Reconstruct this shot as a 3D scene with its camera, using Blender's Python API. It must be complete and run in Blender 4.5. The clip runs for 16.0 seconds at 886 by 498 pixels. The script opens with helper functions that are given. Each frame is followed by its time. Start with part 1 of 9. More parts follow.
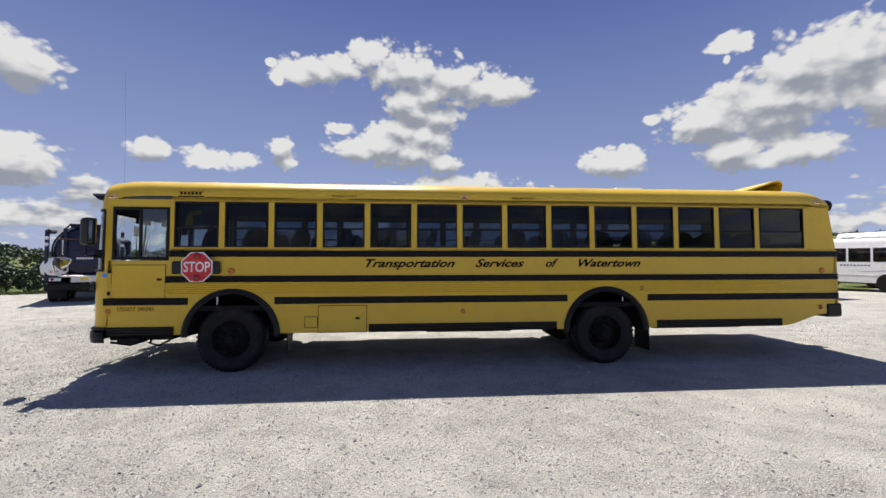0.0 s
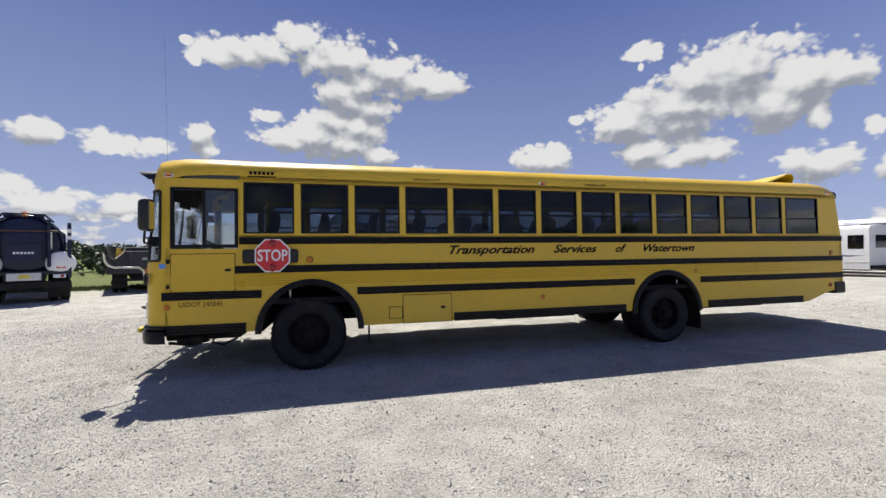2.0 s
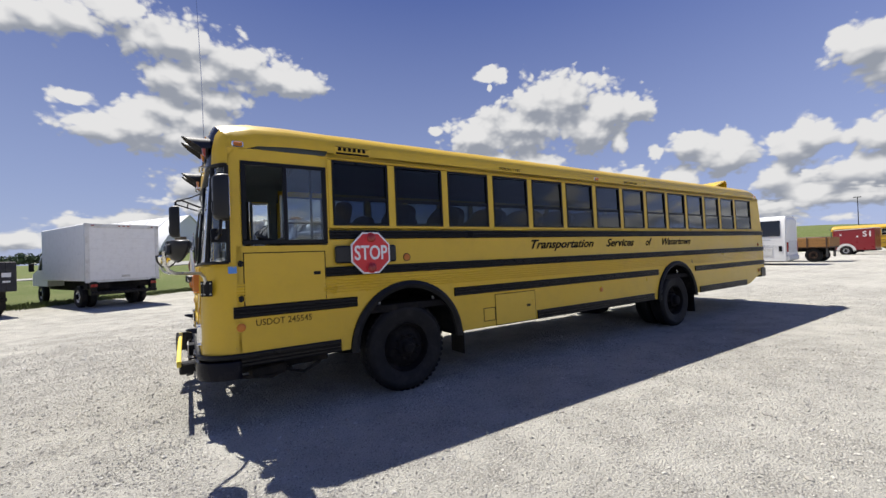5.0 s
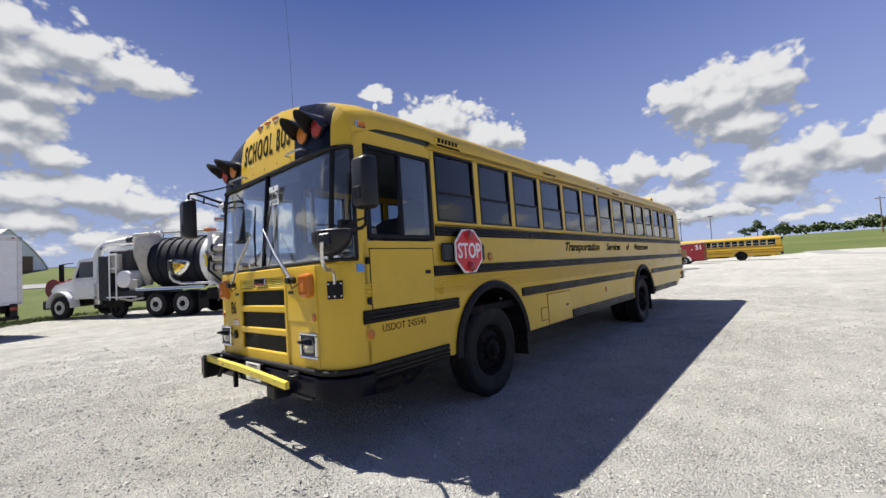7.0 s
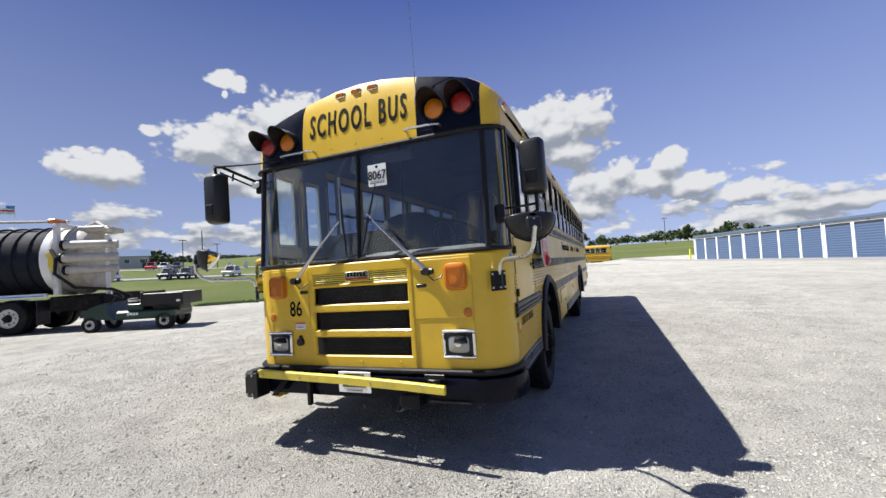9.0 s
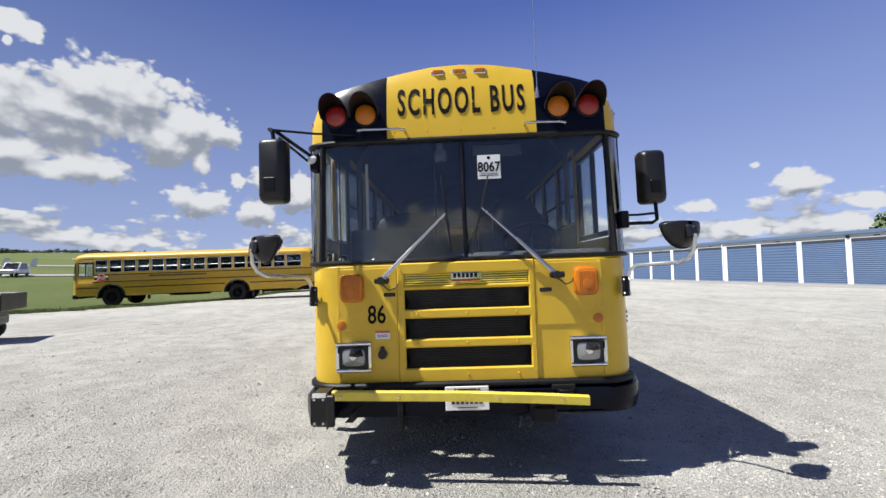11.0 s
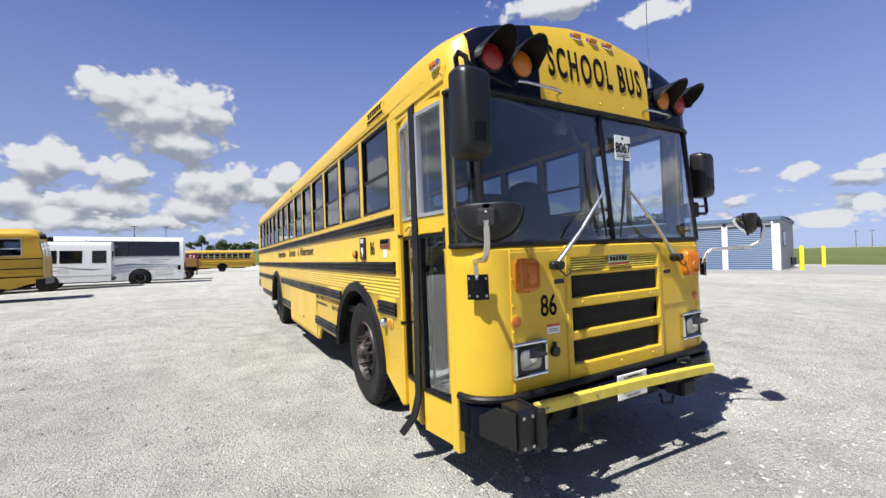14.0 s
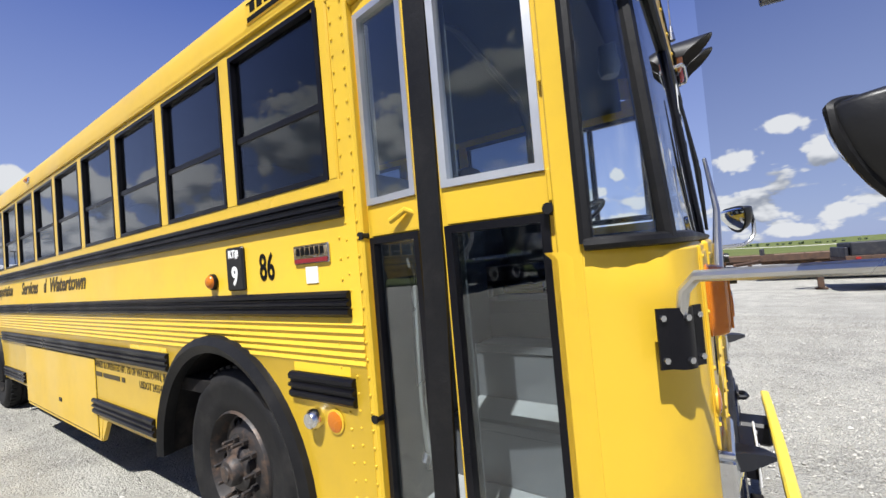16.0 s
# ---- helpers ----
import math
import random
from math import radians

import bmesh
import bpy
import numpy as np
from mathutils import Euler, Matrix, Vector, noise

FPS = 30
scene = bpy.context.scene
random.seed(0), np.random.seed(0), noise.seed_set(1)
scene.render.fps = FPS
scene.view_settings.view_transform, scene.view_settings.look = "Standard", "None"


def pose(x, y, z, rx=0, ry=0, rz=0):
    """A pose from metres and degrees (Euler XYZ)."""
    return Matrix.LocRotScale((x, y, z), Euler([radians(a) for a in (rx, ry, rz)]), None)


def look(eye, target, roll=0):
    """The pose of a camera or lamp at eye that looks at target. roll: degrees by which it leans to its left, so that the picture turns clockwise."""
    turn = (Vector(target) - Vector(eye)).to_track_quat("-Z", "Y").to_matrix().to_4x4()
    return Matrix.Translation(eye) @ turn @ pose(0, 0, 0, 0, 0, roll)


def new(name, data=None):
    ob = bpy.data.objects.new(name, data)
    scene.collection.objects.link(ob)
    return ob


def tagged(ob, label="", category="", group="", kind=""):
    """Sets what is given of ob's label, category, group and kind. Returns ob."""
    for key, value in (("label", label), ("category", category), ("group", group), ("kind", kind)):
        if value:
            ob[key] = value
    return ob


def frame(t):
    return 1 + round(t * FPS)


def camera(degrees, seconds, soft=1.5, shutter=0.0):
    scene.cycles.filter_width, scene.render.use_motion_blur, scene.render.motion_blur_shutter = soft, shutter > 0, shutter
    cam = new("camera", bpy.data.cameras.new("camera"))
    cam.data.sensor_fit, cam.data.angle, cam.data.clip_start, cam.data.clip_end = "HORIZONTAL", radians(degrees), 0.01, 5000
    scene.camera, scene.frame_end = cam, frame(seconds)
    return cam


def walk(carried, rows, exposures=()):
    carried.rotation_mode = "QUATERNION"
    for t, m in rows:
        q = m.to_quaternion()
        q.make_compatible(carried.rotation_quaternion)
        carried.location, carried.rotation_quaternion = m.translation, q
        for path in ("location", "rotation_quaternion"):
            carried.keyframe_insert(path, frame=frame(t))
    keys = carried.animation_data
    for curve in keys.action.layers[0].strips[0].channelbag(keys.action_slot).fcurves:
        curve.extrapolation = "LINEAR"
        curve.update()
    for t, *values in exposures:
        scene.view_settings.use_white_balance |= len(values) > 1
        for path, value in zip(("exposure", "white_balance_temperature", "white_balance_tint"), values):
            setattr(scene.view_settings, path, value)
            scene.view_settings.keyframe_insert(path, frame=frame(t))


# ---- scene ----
cam = camera(95.3, 16.0)
PATH = [
    (0, (4.943, -6.681, 1.773), (5.115, -4.689, 1.816), 0.0),
    (0.5, (4.344, -6.566, 1.747), (4.591, -4.582, 1.779), -0.4),
    (1, (3.768, -6.505, 1.715), (4.085, -4.531, 1.75), -0.7),
    (1.5, (3.193, -6.333, 1.661), (3.588, -4.373, 1.693), -0.7),
    (2, (2.613, -6.151, 1.665), (3.095, -4.21, 1.675), -0.6),
    (2.5, (2.123, -5.932, 1.686), (2.702, -4.018, 1.672), -0.6),
    (3, (1.631, -5.688, 1.661), (2.314, -3.808, 1.652), -1.1),
    (3.5, (1.144, -5.403, 1.647), (1.929, -3.564, 1.645), -1.4),
    (4, (0.661, -5.092, 1.616), (1.544, -3.297, 1.627), -1.5),
    (6.3, (-1.217, -3.336, 1.535), (0.151, -1.878, 1.597), -3.1),
    (6.5, (-1.416, -3.193, 1.498), (-0.006, -1.778, 1.573), -3.3),
    (7, (-1.808, -2.705, 1.479), (-0.301, -1.393, 1.563), -3.0),
    (7.5, (-2.081, -2.257, 1.476), (-0.498, -1.038, 1.561), -2.8),
    (8, (-2.36, -1.733, 1.474), (-0.684, -0.647, 1.561), -2.7),
    (8.2, (-2.493, -1.504, 1.47), (-0.773, -0.488, 1.554), -2.8),
    (10.3, (-2.97, 0.593, 1.469), (-0.997, 0.908, 1.562), -1.8),
    (10.5, (-2.957, 0.799, 1.464), (-0.975, 1.043, 1.562), -1.4),
    (11, (-2.973, 1.316, 1.46), (-0.977, 1.379, 1.568), -0.7),
    (11.5, (-2.906, 1.787, 1.445), (-0.913, 1.674, 1.568), -0.5),
    (12, (-2.802, 2.253, 1.451), (-0.83, 1.949, 1.58), -0.8),
    (12.5, (-2.678, 2.671, 1.453), (-0.745, 2.173, 1.578), -0.9),
    (13, (-2.466, 3.058, 1.449), (-0.59, 2.372, 1.551), -0.6),
    (13.5, (-2.252, 3.437, 1.456), (-0.433, 2.609, 1.526), -0.7),
    (14, (-1.881, 3.702, 1.451), (-0.139, 2.721, 1.496), -1.1),
    (14.5, (-1.475, 3.857, 1.436), (0.172, 2.724, 1.483), -2.0),
    (15, (-0.995, 3.846, 1.443), (0.509, 2.528, 1.510), -3.1),
    (15.5, (-0.524, 3.721, 1.466), (0.803, 2.227, 1.541), -4.2),
    (16, (-0.05, 3.513, 1.487), (1.079, 1.865, 1.581), -4.2),
]
walk(cam, [(t, look(e, g, r)) for t, e, g, r in PATH], [(0, 0.72, 6680, 10), (4.2, 0.74, 6680, 10), (8.2, 0.76, 6500, 10), (11, 0.72, 6380, 10), (16, 0.74, 6320, 10)])

# ==== body ====

# ---------------------------------------------------------------- sky and sun
# Sun stands over the door side of the bus: 59.7 degrees up, 15 degrees from +y towards -x.
SUN_WAY = Vector((-0.15, 0.565, 1.0)).normalized()
sun_data = bpy.data.lights.new("sun", "SUN")
sun_data.energy, sun_data.angle, sun_data.color = 5.0, radians(0.53), (1.0, 0.97, 0.92)
sun_lamp = new("sun", sun_data)
sun_lamp.matrix_world = look(SUN_WAY * 60, (0, 0, 0))


class Nodes:
    """Small helper to wire a node tree."""

    def __init__(self, tree):
        self.tree = tree
        tree.nodes.clear()

    def add(self, kind):
        return self.tree.nodes.new(kind)

    def link(self, a, b):
        self.tree.links.new(a, b)

    def feed(self, socket, value):
        if isinstance(value, bpy.types.NodeSocket):
            self.tree.links.new(value, socket)
        else:
            socket.default_value = value

    def math(self, op, a, b=0.0, c=0.0, clamp=False):
        n = self.add("ShaderNodeMath")
        n.operation, n.use_clamp = op, clamp
        for i, v in enumerate((a, b, c)):
            self.feed(n.inputs[i], v)
        return n.outputs[0]

    def vec(self, op, a, b=None, c=None):
        n = self.add("ShaderNodeVectorMath")
        n.operation = op
        for i, v in enumerate((a, b, c)):
            if v is not None:
                self.feed(n.inputs[i], v)
        return n.outputs["Value"] if op in ("LENGTH", "DOT_PRODUCT", "DISTANCE") else n.outputs["Vector"]

    def noise(self, vector, scale, detail=4.0, rough=0.55, out="Fac", distort=0.0):
        n = self.add("ShaderNodeTexNoise")
        if vector is not None:
            self.feed(n.inputs["Vector"], vector)
        n.inputs["Scale"].default_value, n.inputs["Detail"].default_value = scale, detail
        n.inputs["Roughness"].default_value, n.inputs["Distortion"].default_value = rough, distort
        return n.outputs[out]

    def ramp(self, fac, a, b, lo=0.0, hi=1.0, smooth=False):
        """Maps fac from lo..hi to a..b, clamped."""
        n = self.add("ShaderNodeMapRange")
        n.interpolation_type = "SMOOTHSTEP" if smooth else "LINEAR"
        for i, v in enumerate((fac, lo, hi, a, b)):
            self.feed(n.inputs[i], v)
        return n.outputs[0]

    def mix(self, fac, a, b, blend="MIX"):
        n = self.add("ShaderNodeMix")
        n.data_type, n.blend_type = "RGBA", blend
        self.feed(n.inputs[0], fac)
        for i, v in ((6, a), (7, b)):
            self.feed(n.inputs[i], v if isinstance(v, bpy.types.NodeSocket) else (*v, 1.0)[:4])
        return n.outputs[2]


world = bpy.data.worlds.new("sky")
scene.world = world
world.use_nodes = True
wn = Nodes(world.node_tree)
sky = wn.add("ShaderNodeTexSky")
sky.sky_type, sky.sun_disc = "NISHITA", False
sky.sun_elevation, sky.sun_rotation = radians(59.7), radians(-14.9)
sky.altitude, sky.air_density, sky.dust_density, sky.ozone_density = 250, 1.0, 0.6, 2.2
way = wn.vec("NORMALIZE", wn.add("ShaderNodeTexCoord").outputs["Generated"])
split = wn.add("ShaderNodeSeparateXYZ")
wn.link(way, split.inputs[0])
az = wn.math("MULTIPLY", wn.math("ARCTAN2", wn.math("MULTIPLY", split.outputs[0], -1.0), split.outputs[1]), 57.2958)
el = wn.math("MULTIPLY", wn.math("ARCSINE", split.outputs[2]), 57.2958)
both = wn.add("ShaderNodeCombineXYZ")
wn.link(az, both.inputs[0])
wn.link(el, both.inputs[1])
# Cumulus heaps, cloud by cloud: compass angle, height angle and half sizes in degrees of each puff.
OVER_BUS = [(12.2, 24.0, 3.5, 1.7), (5.4, 26.2, 3.2, 1.8), (0.3, 24.9, 5.8, 2.6), (-6.7, 24.0, 5.2, 2.3), (-13.5, 22.4, 3.9, 1.7), (-1.2, 20.0, 3.4, 1.9), (17.8, 22.8, 1.0, 1.1), (18.3, 24.1, 0.6, 0.5)]
BETWEEN = [(15.1, 23.6, 2.3, 1.2), (8.9, 24.7, 3.7, 1.7), (3.2, 24.3, 4.0, 1.9), (-3.5, 22.2, 4.4, 2.0), (-10.3, 22.8, 3.9, 1.8), (0.3, 21.3, 3.2, 1.9), (-3.9, 19.1, 3.0, 2.0), (1.1, 17.6, 3.1, 1.7), (-2.7, 16.9, 3.2, 1.9)]
UNDER_IT = [(9.6, 17.3, 2.3, 0.8), (7.6, 14.8, 3.0, 1.8), (3.3, 15.5, 3.6, 2.4), (-1.2, 14.6, 4.6, 2.5), (-4.2, 13.3, 2.8, 1.5), (17.2, 14.1, 1.6, 1.7), (16.4, 12.5, 1.3, 0.9), (31.4, 12.2, 2.2, 1.3), (24.5, 12.0, 4.0, 1.2), (21.7, 12.1, 2.2, 1.0)]
GREAT_HEAP = [(-51.0, 19.6, 4.1, 3.0), (-46.7, 19.5, 5.1, 3.1), (-44.3, 16.8, 6.9, 3.5), (-38.7, 15.7, 5.2, 2.7), (-55.8, 17.3, 4.0, 2.8), (-59.2, 17.1, 2.0, 1.5), (-53.5, 15.3, 4.5, 2.6), (-56.9, 13.7, 1.2, 1.2), (-40.4, 23.4, 1.8, 1.0), (-32.4, 16.9, 1.2, 0.7)]
BELOW_GREAT = [(-40.6, 12.1, 3.3, 1.7), (-46.6, 11.2, 3.5, 1.7), (-43.7, 10.7, 3.1, 1.1), (-28.7, 12.1, 4.3, 1.8), (-57.0, 8.6, 3.0, 1.7), (-61.1, 11.5, 0.9, 1.0)]
REAR_HEAP = [(-84.8, 17.2, 5.9, 3.5), (-80.3, 18.2, 2.7, 2.1), (-88.6, 18.0, 3.1, 3.1), (-86.2, 14.2, 3.8, 2.0), (-78.2, 19.6, 1.1, 0.9)]
REAR_ROW = [(-90.4, 9.1, 4.5, 2.7), (-88.4, 6.4, 3.5, 1.9), (-74.4, 9.9, 2.2, 2.1), (-64.4, 12.0, 2.3, 1.8), (-68.3, 10.1, 3.0, 2.4), (-63.7, 7.8, 2.3, 1.9), (-80.8, 9.7, 2.4, 1.7), (-79.9, 6.7, 3.5, 1.8), (-72.7, 6.9, 2.1, 2.2), (-75.3, 5.1, 3.3, 1.1)]
STORAGE_SIDE = [(-129.8, 9.1, 2.1, 1.3), (-120.4, 7.4, 2.0, 0.8), (-126.3, 11.4, 0.6, 0.4), (-135.0, 6.3, 1.7, 0.8), (-133.0, 4.7, 2.4, 0.5), (-125.2, 4.2, 2.1, 0.6), (-41.7, 23.3, 1.2, 1.0), (-40.3, 22.1, 0.4, 0.5)]
HIGH = [(-135.6, 31.3, 8.2, 1.5), (-147.8, 27.9, 3.8, 1.1)]
DOOR_SIDE = [(-169.5, 10.3, 0.8, 0.7), (-166.9, 8.5, 1.3, 0.6), (-161.0, 8.5, 1.9, 0.8), (-171.7, 6.5, 1.4, 0.7), (-166.2, 4.6, 1.1, 0.8), (-169.7, 4.5, 1.8, 1.0), (-162.9, 3.2, 2.5, 0.8)]
LAST = [(177.6, 9.6, 2.0, 1.2), (173.2, 12.6, 1.8, 0.9), (170.0, 9.1, 1.8, 1.6), (169.7, 2.8, 1.9, 0.9), (173.4, 1.4, 2.5, 0.7), (-98.8, 11.7, 1.2, 1.2)]
REAR_BANK = [(-96.0, 9.0, 3.5, 2.0), (-92.5, 10.5, 3.0, 2.0), (-100.5, 8.0, 3.2, 1.6), (-104.5, 6.4, 4.0, 1.4), (-97.5, 11.0, 2.0, 1.4)]
LEFT_BANK = [(32.9, 7.0, 2.1, 1.2), (29.8, 5.2, 3.8, 1.6), (24.6, 5.5, 3.2, 1.4)]
REAR_LOW = [(-81.5, 10.3, 2.2, 1.3), (-75.4, 10.9, 1.9, 1.8), (-79.9, 7.3, 3.3, 1.6)]
TRUCK_SIDE = [(-7.4, 9.5, 7.7, 2.1), (-3.6, 6.7, 4.0, 1.5), (-12.8, 8.6, 4.7, 1.8), (-16.9, 6.8, 3.5, 1.5), (-2.4, 9.4, 3.1, 1.6)]
BEHIND = [(150.0, 14.0, 7.0, 3.2), (143.0, 12.0, 5.0, 2.6), (120.0, 11.0, 8.0, 3.0), (112.0, 13.5, 5.0, 3.0), (88.0, 16.0, 8.0, 3.4), (80.0, 13.0, 6.0, 3.0), (60.0, 12.0, 6.0, 2.6), (42.0, 18.6, 3.4, 2.2), (42.5, 9.4, 4.0, 2.6)]
HEAPS = OVER_BUS + BETWEEN + UNDER_IT + GREAT_HEAP + BELOW_GREAT + REAR_HEAP + REAR_ROW + STORAGE_SIDE + HIGH + DOOR_SIDE + LAST + REAR_BANK + LEFT_BANK + REAR_LOW + TRUCK_SIDE + BEHIND


def heaps(shift, puffs):
    """How far inside the nearest puff a direction lies, seen shift degrees higher up."""
    best = None
    for a, e, ra, re in puffs:
        d = wn.vec("LENGTH", wn.vec("MULTIPLY_ADD", both.outputs[0], (1 / ra, 1 / re, 0), (-a / ra, (shift - e) / re, 0)))
        best = d if best is None else wn.math("SMOOTH_MIN", best, d, 0.22)
    return wn.math("MULTIPLY", wn.math("SUBTRACT", 1.34, best), 1.4)


def billow(vector, scale):
    """Round bumps like the heads of a cauliflower, about zero on the mean."""
    n = wn.add("ShaderNodeTexVoronoi")
    n.feature = "SMOOTH_F1"
    wn.link(vector, n.inputs["Vector"])
    n.inputs["Scale"].default_value, n.inputs["Smoothness"].default_value = scale, 0.35
    return wn.math("SUBTRACT", 0.44, n.outputs["Distance"])


bent = wn.noise(way, 14.0, 3.0, 0.5, "Color")
flat = wn.vec("MULTIPLY_ADD", bent, (0.035, 0.035, 0.035), wn.vec("MULTIPLY", way, (1.0, 1.0, 1.35)))
fray = wn.math("SUBTRACT", wn.noise(flat, 60.0, 6.0, 0.62), 0.5)
bumps = wn.math("MULTIPLY_ADD", billow(flat, 34.0), 0.75, wn.math("MULTIPLY_ADD", billow(flat, 80.0), 0.45, billow(flat, 15.0)))
puff = wn.math("MULTIPLY_ADD", fray, 0.8, bumps)
lift = wn.vec("ADD", flat, (-0.004, 0.012, 0.020))
bumps_up = wn.math("MULTIPLY_ADD", billow(lift, 34.0), 0.75, billow(lift, 15.0))
rough = wn.math("MULTIPLY", puff, 1.2)
wide_way = wn.vec("MULTIPLY", way, (1, 1, 3.0))
low = wn.noise(wide_way, 7.0, 8.0, 0.56)
low_up = wn.noise(wn.vec("ADD", wide_way, (0, 0, 0.05)), 7.0, 3.0, 0.5)


def bank(layer_noise, shift):
    """Low layer of cloud near the horizon, thinning upwards."""
    return wn.math("SUBTRACT", wn.math("MULTIPLY", wn.math("SUBTRACT", layer_noise, 0.398), 6.0), wn.math("MULTIPLY", wn.math("ABSOLUTE", wn.math("SUBTRACT", el, 4.4 - shift)), 0.25))


heap = heaps(0.0, HEAPS)
layer = wn.math("MULTIPLY_ADD", bumps, 0.8, bank(low, 0.0))
body = wn.math("MAXIMUM", wn.math("ADD", heap, rough), layer)
# A place is grey where more cloud lies over it than at its own height: the undersides of heaps and bank.
LARGE = [p for p in HEAPS if p[3] > 1.2]
over_heap = wn.math("SUBTRACT", heaps(1.5, LARGE), heap)
over_bank = wn.math("MULTIPLY", wn.math("SUBTRACT", low_up, low), 5.0)
in_heap = wn.ramp(wn.math("SUBTRACT", heap, layer), 0.0, 1.0, -0.3, 0.3)
under = wn.mix(in_heap, over_bank, over_heap)
under_value = wn.add("ShaderNodeSeparateColor")
wn.link(under, under_value.inputs[0])
under = wn.math("SUBTRACT", under_value.outputs[0], wn.math("MULTIPLY", wn.math("SUBTRACT", bumps, bumps_up), 0.8))
cover = wn.ramp(body, 0.0, 1.0, 0.0, 0.55, True)
lit = wn.ramp(under, 1.0, 0.0, -0.6, 0.62, True)
lit = wn.math("MULTIPLY", lit, wn.ramp(body, 0.86, 1.0, 0.0, 0.5))
cloud = wn.mix(lit, (3.5, 3.85, 4.6), (8.9, 9.0, 9.2))
deep = wn.mix(wn.ramp(el, 0.0, 1.0, 1.0, 34.0), (4.4, 5.35, 8.7), (0.88, 1.46, 4.75))
clear = wn.mix(0.82, sky.outputs[0], deep)
# The air is paler away from the trucks' side of the lot.
pale = wn.ramp(wn.math("ABSOLUTE", wn.math("ADD", az, 150.0)), 1.2, 0.93, 30.0, 125.0, True)
clear = wn.vec("SCALE", clear, None)
clear_node = clear.node
wn.link(pale, clear_node.inputs["Scale"])
back = wn.add("ShaderNodeBackground")
wn.link(wn.mix(cover, clear, cloud), back.inputs[0])
back.inputs[1].default_value = 0.0515
wn.link(back.outputs[0], wn.add("ShaderNodeOutputWorld").inputs[0])

# ---------------------------------------------------------------- materials


def surface(name, color, rough=0.5, metal=0.0, vary=0.12, grain=30.0, bump=0.0, coarse=2.5, dirt=None, dirt_amount=0.0, coat=0.0, spec=0.5, far_bump=0.0, emit=0.0):
    """Principled surface with colour variation at two scales, optional dirt and fine relief, in metres."""
    m = bpy.data.materials.new(name)
    m.use_nodes = True
    n = Nodes(m.node_tree)
    where = n.add("ShaderNodeTexCoord").outputs["Object"]
    fine, broad = n.noise(where, grain, 6.0, 0.6), n.noise(where, coarse, 4.0, 0.55)
    shade = n.math("ADD", n.math("MULTIPLY", fine, vary), n.math("MULTIPLY", broad, vary * 1.3))
    shade = n.math("ADD", shade, 1.0 - vary * 1.15)
    tint = n.add("ShaderNodeCombineColor")
    for i in range(3):
        n.link(shade, tint.inputs[i])
    col = n.mix(1.0, color, tint.outputs[0], "MULTIPLY")
    if dirt is not None:
        stain = n.noise(where, coarse * 2.3, 9.0, 0.68)
        col = n.mix(n.ramp(stain, 0.0, dirt_amount, 0.48, 0.72), col, dirt)
    bsdf = n.add("ShaderNodeBsdfPrincipled")
    n.link(col, bsdf.inputs["Base Color"])
    n.link(n.ramp(broad, max(0.02, rough - 0.08), min(1.0, rough + 0.1), 0.3, 0.7), bsdf.inputs["Roughness"])
    bsdf.inputs["Metallic"].default_value = metal
    bsdf.inputs["Specular IOR Level"].default_value = spec
    bsdf.inputs["Coat Weight"].default_value, bsdf.inputs["Coat Roughness"].default_value = coat, 0.08
    if emit:
        n.link(col, bsdf.inputs["Emission Color"])
        bsdf.inputs["Emission Strength"].default_value = emit
    if bump or far_bump:
        b = n.add("ShaderNodeBump")
        b.inputs["Strength"].default_value, b.inputs["Distance"].default_value = 0.6, bump + far_bump
        n.link(n.math("ADD", n.math("MULTIPLY", fine, bump / (bump + far_bump)), n.math("MULTIPLY", broad, far_bump / (bump + far_bump))), b.inputs["Height"])
        n.link(b.outputs[0], bsdf.inputs["Normal"])
    n.link(bsdf.outputs[0], n.add("ShaderNodeOutputMaterial").inputs[0])
    return m


def glass(name, tint, gloss=1.0, rough=0.0, ior=1.45, extra=0.0):
    """Thin pane: tinted see-through with sharp reflections that grow at grazing angles."""
    m = bpy.data.materials.new(name)
    m.use_nodes = True
    n = Nodes(m.node_tree)
    clear, shine = n.add("ShaderNodeBsdfTransparent"), n.add("ShaderNodeBsdfGlossy")
    clear.inputs[0].default_value = (*tint, 1)
    shine.inputs["Roughness"].default_value = rough
    shine.inputs[0].default_value = (gloss, gloss, gloss, 1)
    f = n.add("ShaderNodeLayerWeight")
    f.inputs[0].default_value = 0.5
    base = ((ior - 1) / (ior + 1)) ** 2
    gain = n.math("ADD", n.math("MULTIPLY", n.math("POWER", f.outputs["Facing"], 2.9), 0.95), base + extra, clamp=True)
    both_ = n.add("ShaderNodeMixShader")
    n.link(gain, both_.inputs[0])
    n.link(clear.outputs[0], both_.inputs[1])
    n.link(shine.outputs[0], both_.inputs[2])
    n.link(both_.outputs[0], n.add("ShaderNodeOutputMaterial").inputs[0])
    return m


